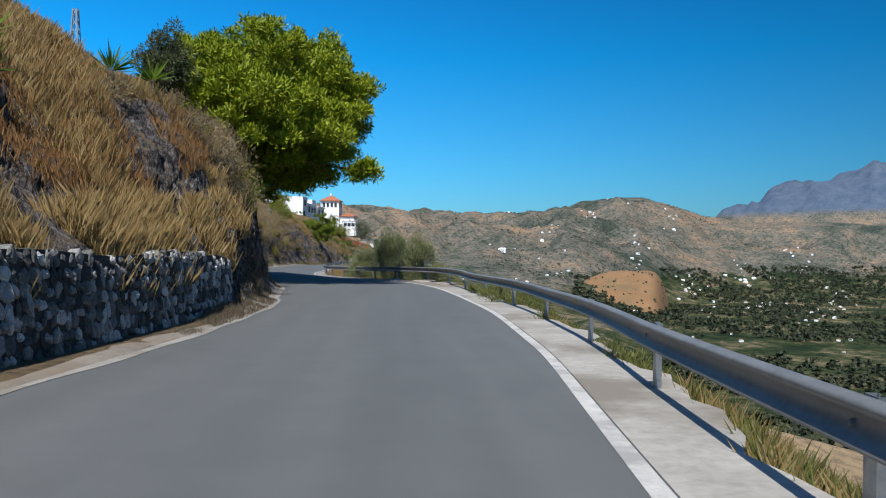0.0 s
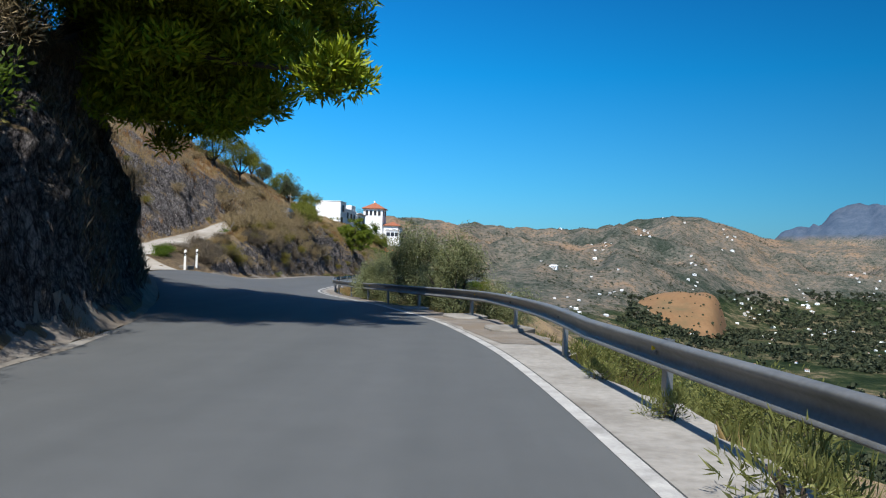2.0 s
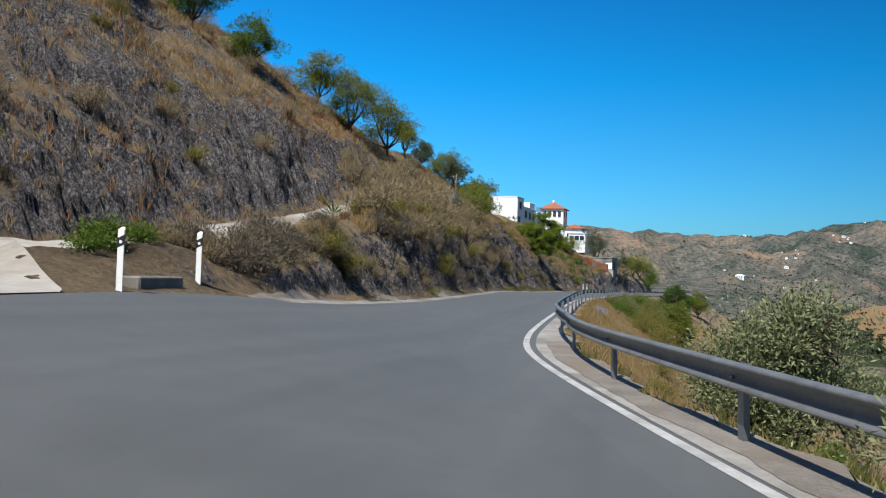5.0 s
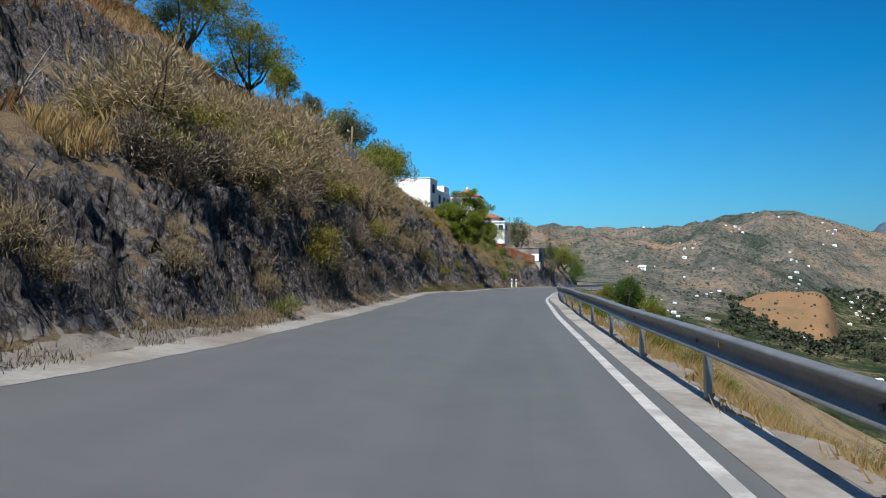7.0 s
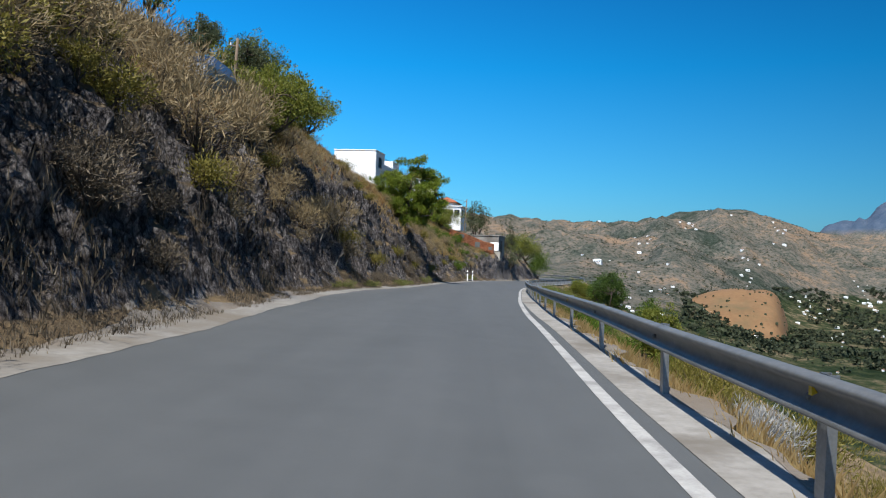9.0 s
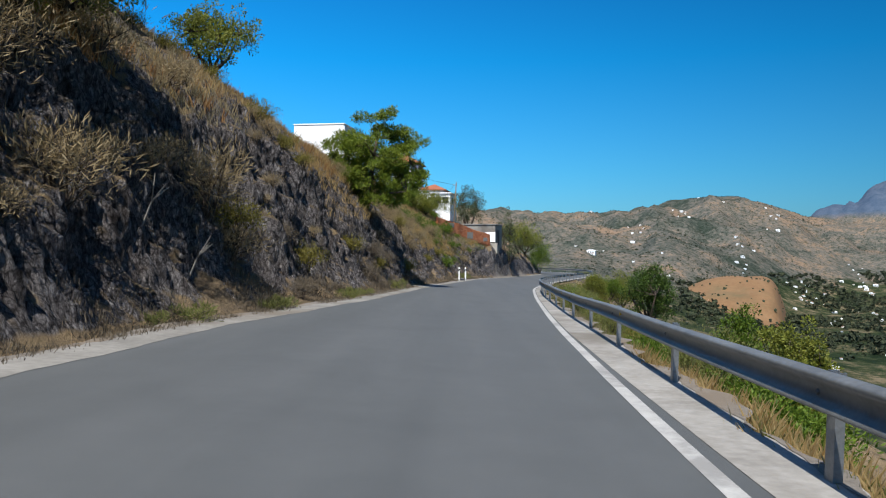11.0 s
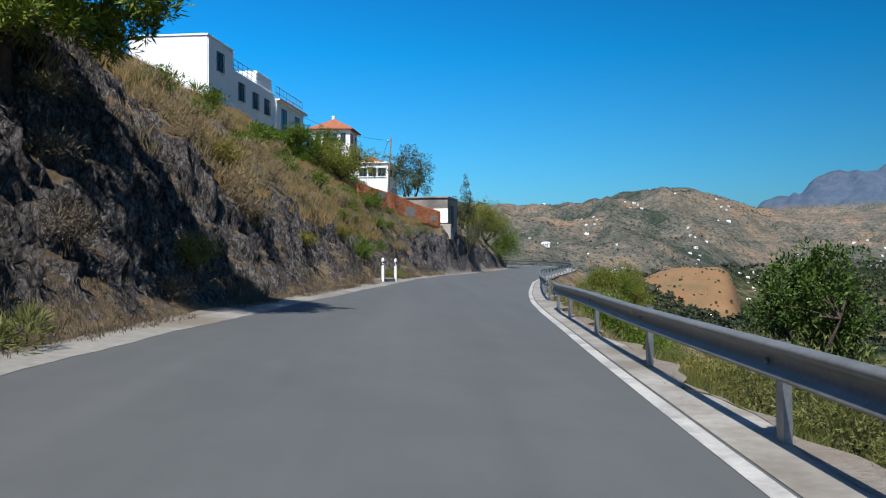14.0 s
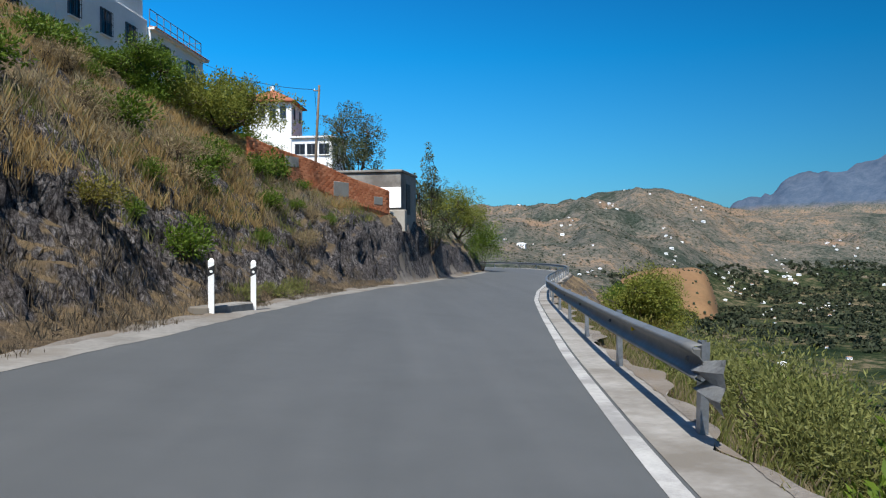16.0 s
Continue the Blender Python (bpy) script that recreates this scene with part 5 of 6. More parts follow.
spread(shaded_scrub, bank_rows(scattered(30, 43.5, 55, 0.7, 3.3), 0.6, 1.2) + bank_rows(scattered(26, 60, 76, 0.8, 2.6), 0.6, 1.3) + bank_rows(scattered(14, 96, 124, 0.8, 2.4), 0.5, 1.0) + bank_rows(scattered(14, 3, 28, 0.8, 3.0), 0.6, 1.1))
spread(weed, bank_rows([(103.9, 0.35), (106.8, 0.45), (96.4, 0.5), (97.2, 0.4), (91, 0.6), (92.2, 0.45), (113.6, 0.4), (62, 0.4), (145, 0.6), (147.2, 0.7), (142.5, 0.7)], 0.7, 1.5))

_w = []
for y, o in [(6.7, -0.35), (4.2, -0.3), (9.0, -0.05), (11.5, 0.1), (-1.5, 0.0), (-7.5, 0.15)]:
    x, yy, z = slope_at(y, o)
    _w.append((float(x), yy, float(deck_z(x, y)) if o < 0 else z, _r.uniform(0, 6), _r.uniform(0.6, 1.1), _r.uniform(0.8, 1.2)))
spread(weed, _w)


def slope_rows(pairs, smin, smax, qmin=0.8, qmax=1.2):
    out = []
    for y, o in pairs:
        x, yy, z = slope_at(y, o, 0.04)
        out.append((x, yy, z, _r.uniform(0, 6.28), _r.uniform(smin, smax), _r.uniform(qmin, qmax)))
    return out


reed = bush("reedy_bush", slope_at(131.6, 1.2, 0.05), (0.8, 0.8, 1.0), 100, 58, (0.07, 0.017), GREEN_GRASS, "tall feathery green bush below the rail's end", seed=12, stems=14, up=0.3, group="bushes below the road")
reed_y = bush("reedy_bush", slope_at(80.0, 3.4, 0.05), (0.9, 0.9, 1.1), 70, 44, (0.12, 0.020), YELLOW_LEAF, "tall yellowing broom below the guard rail", seed=13, stems=14, up=0.8, group="bushes below the road")
low_olive = bush("green_bush", slope_at(90.0, 2.6, 0.05), (0.7, 0.7, 0.8), 50, 44, (0.09, 0.035), BROAD_LEAF, "leafy green bush below the guard rail", seed=14, group="bushes below the road")
spread(reed, slope_rows([(130.4, 1.5), (131.0, 2.6), (132.6, 1.7), (133.5, 2.6), (134.8, 1.8), (136, 2.6), (133, 4), (136, 4.4), (138, 3.2), (140, 2.2), (130.5, 4.2), (128.4, 2.8), (128.2, 4.4), (142, 3), (134.4, 5.6), (131, 6)], 0.9, 1.4)
       + slope_rows(scattered(16, 86, 126, 0.8, 4.5), 0.6, 1.1) + slope_rows(scattered(10, 4, 42, 0.8, 4), 0.6, 1.0))
spread(reed_y, slope_rows([(81.5, 3.0), (83, 4.0), (78.5, 4.6), (85, 3.6), (116, 4), (119, 5), (122, 3), (148, 3), (152, 4), (146, 5), (156, 3), (113, 6)], 0.8, 1.3) + slope_rows(scattered(14, 44, 80, 1.5, 7), 0.4, 0.8))
spread(low_olive, slope_rows([(92, 1.4), (94, 1.2), (90, 1.6), (96.5, 1.7), (88, 1.3), (99, 1.6), (93, 3), (28, 1.2), (33, 1.2), (24, 2.0), (21, 1.6), (18, 2.2), (14, 2.0)], 0.6, 1.1) + slope_rows(scattered(22, -10, 128, 3.5, 16), 0.7, 1.6) + slope_rows(scattered(22, 127, 152, 1.2, 8), 0.7, 1.3))


def agave(at, s, seed):
    """A rosette of stiff pointed leaves."""
    rng = np.random.RandomState(seed)
    ob = thing("yucca_plant", at, "spiky green yucca on the dry bank", "plant", "spiky plants on the bank")
    n = 46
    a, el = rng.uniform(0, 6.28, n), rng.uniform(0.15, 1.35, n)
    along = np.stack([np.cos(a) * np.cos(el), np.sin(a) * np.cos(el), np.sin(el)], 1)
    v, f = leaf_quads(np.tile([0, 0, 0.55 * s], (n, 1)) + 0.05 * along, along, 0.75 * s, 0.07 * s, rng)
    mesh_object("leaves", v, f, BROAD_LEAF, ob)
    limbs_object("stem", [([v3(0, 0, -0.2), v3(0.02, 0, 0.3 * s), v3(0, 0.02, 0.6 * s)], [0.07 * s, 0.06 * s, 0.05 * s])], BARK, ob)
    return ob


for k, (x, y, s) in enumerate(((-7.2, 3.1, 0.8), (-7.5, 1.0, 0.8), (-22.4, 151.8, 0.9), (-21.3, 152.2, 1.0), (-24.2, 152.4, 0.8), (-16.6, 57.6, 0.7), (-7.1, -5.4, 0.6), (-7.6, -4.4, 0.7))):
    agave(bank_xy(x, y), s, k)


# a dead flower spike and dead branches on the cutting
def dead_branch(y, d, h, seed):
    rng = np.random.RandomState(seed)
    ob = thing("dead_branch", bank_at(y, d, 0.1), "bare grey dead branch sticking out of the cutting", "branch", "dead branches")
    limbs_object("limb", [([v3(0, 0, 0), v3(0.15, 0.1, h * 0.5), v3(0.3, 0.3 * rng.normal(), h)], [0.025, 0.018, 0.006])], DEAD_WOOD, ob)
    for s in (-1, 1, 0.4):
        limbs_object("twig", [([v3(0.15, 0.1, h * 0.5), v3(0.3, 0.1 + s * 0.3, h * 0.75), v3(0.35, 0.1 + s * 0.5, h * 0.85)], [0.014, 0.010, 0.004])], DEAD_WOOD, ob)


DEAD_WOOD = surface("bleached_dead_wood", (0.141, 0.127, 0.11), (0.255, 0.233, 0.205), 6.0, 0.9)
for k, (y, d, h) in enumerate(((58.5, 3.5, 1.5), (94.5, 1.5, 0.9), (93.0, 1.9, 1.0), (6.5, 2.0, 1.0), (12, 2.4, 1.1), (100, 2.8, 0.9))):
    dead_branch(y, d, h, k)


# ---------------------------------------------------------------- grass, as stuff
def grass_blades(points, length, width, rng, lean=0.5):
    n = len(points)
    a = rng.uniform(0, 6.28, n)
    tilt = np.stack([np.cos(a), np.sin(a), np.zeros(n)], 1) * rng.uniform(0.05, lean, (n, 1))
    along = tilt + np.array([0, 0, 1.0])
    side = np.stack([-np.sin(a), np.cos(a), np.zeros(n)], 1)
    ln = length * rng.uniform(0.45, 1.25, (n, 1))
    w = width * rng.uniform(0.7, 1.2, (n, 1))
    mid = points + along * ln * 0.55
    tip = points + along * ln + tilt * ln * 0.35
    v = np.stack([points - side * w, points + side * w, mid + side * w * 0.7, tip, mid - side * w * 0.7], 1)
    return v.reshape(-1, 3), np.arange(n * 5).reshape(n, 5)


def bank_grass(name, n, y0, y1, d0, d1, length, width, material, label, seed, steep_max=1.3, tuft=6, patch=0.0):
    rng = np.random.RandomState(seed)
    y, d = rng.uniform(y0, y1, n), d0 + (d1 - d0) * rng.uniform(0, 1, n) ** 1.25
    st = (bank_h(y, d + 0.3) - bank_h(y, np.maximum(d - 0.3, 0))) / 0.6
    keep = (st < steep_max * rng.uniform(0.8, 1.15, n)) & (track_weight(y, d) < 0.3) & ~((y > 40) & (y < 53) & (d < 4.3)) & (fbm(y * 0.5, d * 0.5, 0 * y, 3, seed) > patch)
    p = bank_point(y[keep], d[keep])
    p = np.repeat(p, tuft, 0) + np.c_[rng.normal(size=(len(p) * tuft, 2)) * 0.07, np.full(len(p) * tuft, -0.03)]
    v, f = grass_blades(p, length, width, rng)
    return mesh_object(name, v, f, material, label=label, category="grass", kind="stuff")


RUSSET_GRASS = leafy("russet_dead_grass", (0.255, 0.127, 0.0495), (0.467, 0.283, 0.12), 0.35)
PALE_TWIG = leafy("silvery_dry_twigs", (0.297, 0.297, 0.283), (0.509, 0.509, 0.495), 0.3)
PALE_GRASS = leafy("pale_straw", (0.24, 0.191, 0.106), (0.438, 0.368, 0.226), 0.3)
bank_grass("dry_grass", 42000, -19, 4, 1.15, 8.0, 0.36, 0.0055, DRY_GRASS, "long golden dry grass over the retaining wall", 1, 4.0)
bank_grass("russet_grass", 20000, -19, 10, 2.0, 11, 0.34, 0.0055, RUSSET_GRASS, "russet dead grass on the bank", 2, 3.5, patch=-0.1)
bank_grass("dry_grass", 12000, 38, 112, 3.0, 26, 0.38, 0.010, DRY_GRASS, "long golden dry grass on the slope above the cutting", 3, 1.25)
bank_grass("russet_grass", 11000, 38, 118, 3.0, 28, 0.42, 0.015, RUSSET_GRASS, "russet dead grass and thistles on the slope", 4, 1.4, patch=-0.1)
bank_grass("dry_grass", 36000, 108, 168, 2.4, 18, 0.34, 0.007, DRY_GRASS, "golden dry grass on the bank below the houses", 5, 2.0)
bank_grass("pale_grass", 16000, 96, 164, 2.6, 16, 0.36, 0.006, PALE_GRASS, "pale straw at the top of the cutting", 6, 1.9, patch=0.0)
bank_grass("green_grass", 3500, 125, 166, 1.8, 12, 0.32, 0.012, GREEN_GRASS, "green weeds among the dry grass", 7, 1.6, patch=0.15)
bank_grass("dry_grass", 9000, -19, 1, 1.0, 1.7, 0.42, 0.0055, DRY_GRASS, "dry grass hanging over the top of the retaining wall", 13, 20.0)
bank_grass("verge_litter", 9000, -20, 12, 0.15, 0.95, 0.09, 0.006, DEAD_LITTER_SHADED, "dry litter and stubble along the verge", 8, 3.0, 4)
bank_grass("verge_litter", 15000, 44, 160, 0.15, 1.1, 0.10, 0.007, DEAD_LITTER_SHADED, "dry litter and stubble along the verge", 9, 3.0, 4, patch=-0.4)
bank_grass("rock_weeds", 5000, 3, 30, 0.6, 5.0, 0.28, 0.008, DEAD_LITTER_SHADED, "grey dead weeds on the rock", 10, 9.0, patch=0.25)
bank_grass("rock_weeds", 9000, 44, 158, 0.6, 4.8, 0.26, 0.007, DEAD_LITTER_SHADED, "grey dead weeds on the rock", 11, 9.0, patch=0.3)
bank_grass("hill_grass", 9000, 24, 112, 22, 48, 0.5, 0.03, RUSSET_GRASS, "dry grass on the upper hill", 12, 2.0)


def slope_grass(name, n, y0, y1, o0, o1, length, width, material, label, seed, patch=-2.0, tuft=6):
    rng = np.random.RandomState(seed)
    y, o = rng.uniform(y0, y1, n), o0 + (o1 - o0) * rng.uniform(0, 1, n) ** 1.5
    keep = fbm(y * 0.5, o * 0.5, 0 * y, 3, seed) > patch
    p = slope_point(y[keep], o[keep])
    p = np.repeat(p, tuft, 0) + np.c_[rng.normal(size=(len(p) * tuft, 2)) * 0.07, np.full(len(p) * tuft, -0.03)]
    v, f = grass_blades(p, length, width, rng)
    return mesh_object(name, v, f, material, label=label, category="grass", kind="stuff")


slope_grass("green_grass", 9000, -14, 46, 0.1, 7, 0.28, 0.006, GREEN_GRASS, "green weeds beyond the guard rail", 21, -0.2)
slope_grass("dry_grass", 7000, -14, 46, 0.1, 8, 0.28, 0.006, DRY_GRASS, "dry grass beyond the guard rail", 22, -0.1)
slope_grass("dry_grass", 12000, 44, 92, 0.05, 10, 0.28, 0.006, DRY_GRASS, "dry grass beyond the guard rail", 23)
slope_grass("green_grass", 12000, 82, 150, 0.05, 8, 0.20, 0.006, GREEN_GRASS, "tall green weeds beyond the guard rail", 24, -0.4)
slope_grass("dry_grass", 6000, 92, 150, 0.05, 8, 0.22, 0.005, PALE_GRASS, "straw among the weeds beyond the guard rail", 25, 0.0)
slope_grass("dry_grass", 6000, -10, 160, 7, 40, 0.6, 0.03, DRY_GRASS, "dry grass on the lower slope", 26)

slope_grass("slope_litter", 22000, -10, 100, 0.05, 9, 0.13, 0.006, DEAD_LITTER_SHADED, "brown litter and dead weeds on the slope below the rail", 27, -0.5, 4)
slope_grass("slope_litter", 9000, 96, 150, 0.05, 6, 0.12, 0.006, DEAD_LITTER_SHADED, "brown litter and dead weeds on the slope below the rail", 28, -0.3, 4)
bush("green_bush", bank_xy(2.2, 196.5, 0.1), (2.0, 2.0, 4.4), 160, 60, (0.14, 0.06), BROAD_LEAF, "bright green rounded bush on the inside of the bend", seed=33, stems=10)

bank_grass("dry_grass", 3000, 54, 72, 2.4, 4.4, 0.42, 0.010, DRY_GRASS, "golden dry grass on the lip of the cutting", 61, 9.0)
bush("pale_bush", slope_at(70.5, 0.55, 0.05), (0.42, 0.42, 0.35), 60, 60, (0.09, 0.010), PALE_TWIG, "pale silvery dry bush beside the guard rail", seed=71, stems=12, up=0.6)


# the low concrete wall that carries the shoulder round the outer side of the bend
_qy = np.arange(172.0, 208.1, 0.5)
_qx = shoulder_edge(_qy)
_qz = deck_z(_qx, _qy)
_qv = np.stack([np.stack([_qx - 0.25, _qy, _qz + 0.03], -1), np.stack([_qx + 0.03, _qy, _qz + 0.03], -1), np.stack([_qx + 0.15, _qy, _qz - 2.2], -1), np.stack([_qx - 0.25, _qy, _qz - 2.2], -1)], 1)
_qf = [(i * 4 + k, i * 4 + (k + 1) % 4, (i + 1) * 4 + (k + 1) % 4, (i + 1) * 4 + k) for i in range(len(_qy) - 1) for k in range(4)]
_qf += [(0, 1, 2, 3), tuple((len(_qy) - 1) * 4 + k for k in (3, 2, 1, 0))]
mesh_object("wall_bend", _qv.reshape(-1, 3), [f[::-1] for f in _qf], TRACK, label="pale concrete wall below the rail of the bend", category="wall", kind="structure")


# ---------------------------------------------------------------- houses
DARK_GLASS = surface("dark_window_glass", (0.012, 0.016, 0.022), (0.03, 0.036, 0.045), 2.0, 0.12, spec=0.5, bump_s=0.0)
SHUTTER = surface("grey_blue_shutter", (0.0707, 0.0849, 0.106), (0.12, 0.141, 0.17), 5.0, 0.6)
IRON = surface("dark_painted_iron", (0.0106, 0.0113, 0.0141), (0.0283, 0.0297, 0.0354), 5.0, 0.5, 0.3)
BLUE_IRON = surface("blue_grey_railing", (0.0707, 0.113, 0.17), (0.113, 0.163, 0.226), 5.0, 0.5)


def window_part(house, u, z, w, h, at, facing, bars=True, name="window", mat=None):
    """A window with frame, panes, sill and bars, on a wall; at: (x, y) of the wall line's start, facing 'x' or '-y'."""
    def put(bm):
        if facing == "x":
            bmesh.ops.transform(bm, matrix=Matrix.Translation((at[0], at[1] + u, z)) @ Matrix.Rotation(math.pi / 2, 4, "Z"), verts=bm.verts)
        else:
            bmesh.ops.transform(bm, matrix=Matrix.Translation((at[0] + u, at[1], z)), verts=bm.verts)
        return bm

    bm = bmesh.new()
    for x0, x1, z0, z1 in ((-w / 2 - 0.06, w / 2 + 0.06, h / 2, h / 2 + 0.06), (-w / 2 - 0.06, -w / 2, -h / 2, h / 2), (w / 2, w / 2 + 0.06, -h / 2, h / 2), (-0.03, 0.03, -h / 2, h / 2)):
        box(bm, x0, x1, -0.05, 0.02, z0, z1, 0.004)
    win = part(name, put(bm), mat or SHUTTER, house)
    bm = bmesh.new()
    box(bm, -w / 2, w / 2, -0.012, 0.015, -h / 2, h / 2)
    part("pane", put(bm), DARK_GLASS, win)
    bm = bmesh.new()
    box(bm, -w / 2 - 0.1, w / 2 + 0.1, -0.12, 0.02, -h / 2 - 0.07, -h / 2, 0.008)
    part("sill", put(bm), WHITEWASH, win)
    if bars:
        bm = bmesh.new()
        n = int(w / 0.14)
        for k in range(n + 1):
            box(bm, -w / 2 + k * w / n - 0.01, -w / 2 + k * w / n + 0.01, -0.17, -0.15, -h / 2, h / 2)
        for zz in (-h / 2 + 0.05, 0, h / 2 - 0.05):
            box(bm, -w / 2 - 0.02, w / 2 + 0.02, -0.172, -0.148, zz - 0.012, zz + 0.012)
        part("grille", put(bm), IRON, win)
    return win


def railing(house, pts, z, h=0.95):
    bm = bmesh.new()
    for (x0, y0), (x1, y1) in zip(pts, pts[1:]):
        length = math.hypot(x1 - x0, y1 - y0)
        m = Matrix.Translation((x0, y0, z)) @ Matrix.Rotation(math.atan2(y1 - y0, x1 - x0), 4, "Z")
        before = set(bm.verts)
        for zz in (h, h * 0.5, 0.1):
            box(bm, 0, length, -0.015, 0.015, zz - 0.02, zz + 0.02)
        for k in range(int(length / 0.9) + 1):
            box(bm, k * 0.9 - 0.02, k * 0.9 + 0.02, -0.02, 0.02, 0, h)
        bmesh.ops.transform(bm, matrix=m, verts=[v for v in bm.verts if v not in before])
    return part("railing", bm, BLUE_IRON, house, "thin blue-grey terrace railing")


def white_house():
    """A stepped whitewashed house; its long wall runs along its own y."""
    ob = thing("house", (-21.26, 154.3, 8.4), "long stepped white house on the bank above the road", "house", turn=-8.0)
    bm = bmesh.new()
    box(bm, -5.2, 0, 0, 4.3, -1.6, 4.5, 0.04)
    part("wall", bm, WHITEWASH, ob)
    bm = bmesh.new()
    box(bm, -7.5, -0.02, 4.3, 13.0, -1.6, 3.35, 0.04)
    part("wall", bm, WHITEWASH, ob)
    bm = bmesh.new()
    box(bm, -7.0, 0.15, 13.0, 20.4, -2.4, 3.0, 0.04)
    part("wall", bm, WHITEWASH, ob)
    bm = bmesh.new()
    box(bm, -3.4, -0.25, 9.6, 12.95, 3.3, 4.45, 0.04)
    part("stair_head", bm, WHITEWASH, ob, "small white stair head on the roof")
    bm = bmesh.new()
    for x0, x1, y0, y1 in ((-5.26, 0.06, -0.06, 0.2), (-5.26, 0.06, 4.1, 4.36), (-0.2, 0.06, 0.2, 4.1), (-5.26, -5.0, 0.2, 4.1)):
        box(bm, x0, x1, y0, y1, 4.5, 4.62, 0.01)
    part("coping", bm, WHITEWASH, ob)
    bm = bmesh.new()
    box(bm, 0.1, 0.42, 12.9, 20.7, 2.84, 2.97, 0.01)
    eave = part("eave", bm, WHITEWASH, ob, "short eave of terracotta tiles")
    tile = bpy.data.meshes.new("tile")
    bm = bmesh.new()
    box(bm, -0.02, 0.4, -0.11, 0.11, -0.03, 0.03, 0.02)
    bm.to_mesh(tile)
    bm.free()
    tile.materials.append(ROOF_TILE)
    for k in range(26):
        q = new("tile", tile)
        q.parent = eave
        q.matrix_basis = pose(0.1, 13.05 + k * 0.30, 3.02, 0, 8, 0)
    for u, z, w, h in ((1.9, 3.2, 0.85, 1.25), (1.2, 0.75, 0.95, 1.15), (5.7, 2.0, 0.8, 1.25), (8.5, 1.9, 0.85, 1.2), (11.0, 1.9, 0.85, 1.2)):
        window_part(ob, u, z, w, h, (0.0, 0.0), "x")
    for u, z in ((14.8, 1.5), (18.4, 1.45)):
        window_part(ob, u, z, 1.15, 1.7, (0.15, 0.0), "x", False)
    railing(ob, [(-0.1, 4.5), (-0.1, 9.5)], 3.35, 0.75)
    railing(ob, [(0.05, 13.1), (0.05, 20.3), (-6.9, 20.3)], 3.0, 1.0)
    bm = bmesh.new()
    box(bm, -0.04, 0.06, 0.05, 0.13, -1.5, 4.4, 0.01)
    part("drain_pipe", bm, POST_WHITE, ob)
    return ob


white_house()


def villa_tower():
    """A square belvedere under a hipped tile roof on a white villa."""
    ob = thing("villa", (-19.7, 213.0, 6.5), "white villa with a square tower under a hipped terracotta roof", "house", turn=-6)
    bm = bmesh.new()
    box(bm, -2.7, 2.7, -2.7, 2.7, 0, 8.9, 0.05)
    part("wall", bm, WHITEWASH, ob)
    bm = bmesh.new()
    box(bm, 2.7, 7.0, -1.5, 5.0, -1, 4.4, 0.05)
    part("wall", bm, WHITEWASH, ob)

    def hip(x0, x1, y0, y1, z, rise, name="roof"):
        bm = bmesh.new()
        c = ((x0 + x1) / 2, (y0 + y1) / 2)
        lo = [bm.verts.new(p) for p in ((x0, y0, z), (x1, y0, z), (x1, y1, z), (x0, y1, z))]
        lo2 = [bm.verts.new((p.co.x, p.co.y, z + 0.14)) for p in lo]
        top = bm.verts.new((*c, z + rise))
        bm.faces.new(lo[::-1])
        for k in range(4):
            bm.faces.new((lo[k], lo[(k + 1) % 4], lo2[(k + 1) % 4], lo2[k]))
            bm.faces.new((lo2[k], lo2[(k + 1) % 4], top))
        return part(name, bm, ROOF_TILE, ob, "hipped roof of terracotta tiles")

    hip(-3.15, 3.15, -3.15, 3.15, 8.9, 1.9)
    hip(2.4, 7.4, -1.9, 5.4, 4.4, 1.3)
    for u in (-1.7, -0.55, 0.6, 1.75):
        window_part(ob, u, 7.7, 0.6, 1.3, (0.0, -2.7), "-y", False)
    for u in (-1.4, 1.3):
        window_part(ob, u, 7.7, 0.6, 1.3, (2.7, 0.0), "x", False)
    for u in (3.9, 5.8):
        window_part(ob, u, 2.8, 0.8, 1.2, (0.0, -1.5), "-y", False)
    bm = bmesh.new()
    box(bm, -0.5, -0.1, 0.5, 0.9, 10.2, 11.3, 0.03)
    part("chimney", bm, WHITEWASH, ob)
    bm = bmesh.new()
    box(bm, 2.7, 4.2, -2.6, -1.5, 2.2, 2.35, 0.02)
    part("balcony", bm, WHITEWASH, ob)
    return ob


villa_tower()


def flat_house(at, turn, w, l, h, label, roof_lip=True):
    ob = thing("house", at, label, "house", turn=turn)
    bm = bmesh.new()
    box(bm, -w / 2, w / 2, 0, l, -1.5, h, 0.04)
    part("wall", bm, WHITEWASH, ob)
    bm = bmesh.new()
    box(bm, -w / 2 - 0.2, w / 2 + 0.2, -0.2, l + 0.2, h, h + 0.16, 0.02)
    part("roof", bm, WHITEWASH, ob)
    for u in (-w * 0.3, 0.0, w * 0.3):
        window_part(ob, u, h - 1.0, 0.8, 0.9, (0.0, 0.0), "-y", False)
    for u in (l * 0.3, l * 0.7):
        window_part(ob, u, h - 1.0, 0.8, 0.9, (w / 2, 0.0), "x", False)
    return ob


flat_house((-13.2, 192.0, 6.4), -10, 3.6, 5.0, 2.5, "low white flat-roofed house behind the brick ruin")
flat_house((-33.0, 165.0, 10.0), 10, 7.0, 8.0, 3.2, "low white house behind the long house")


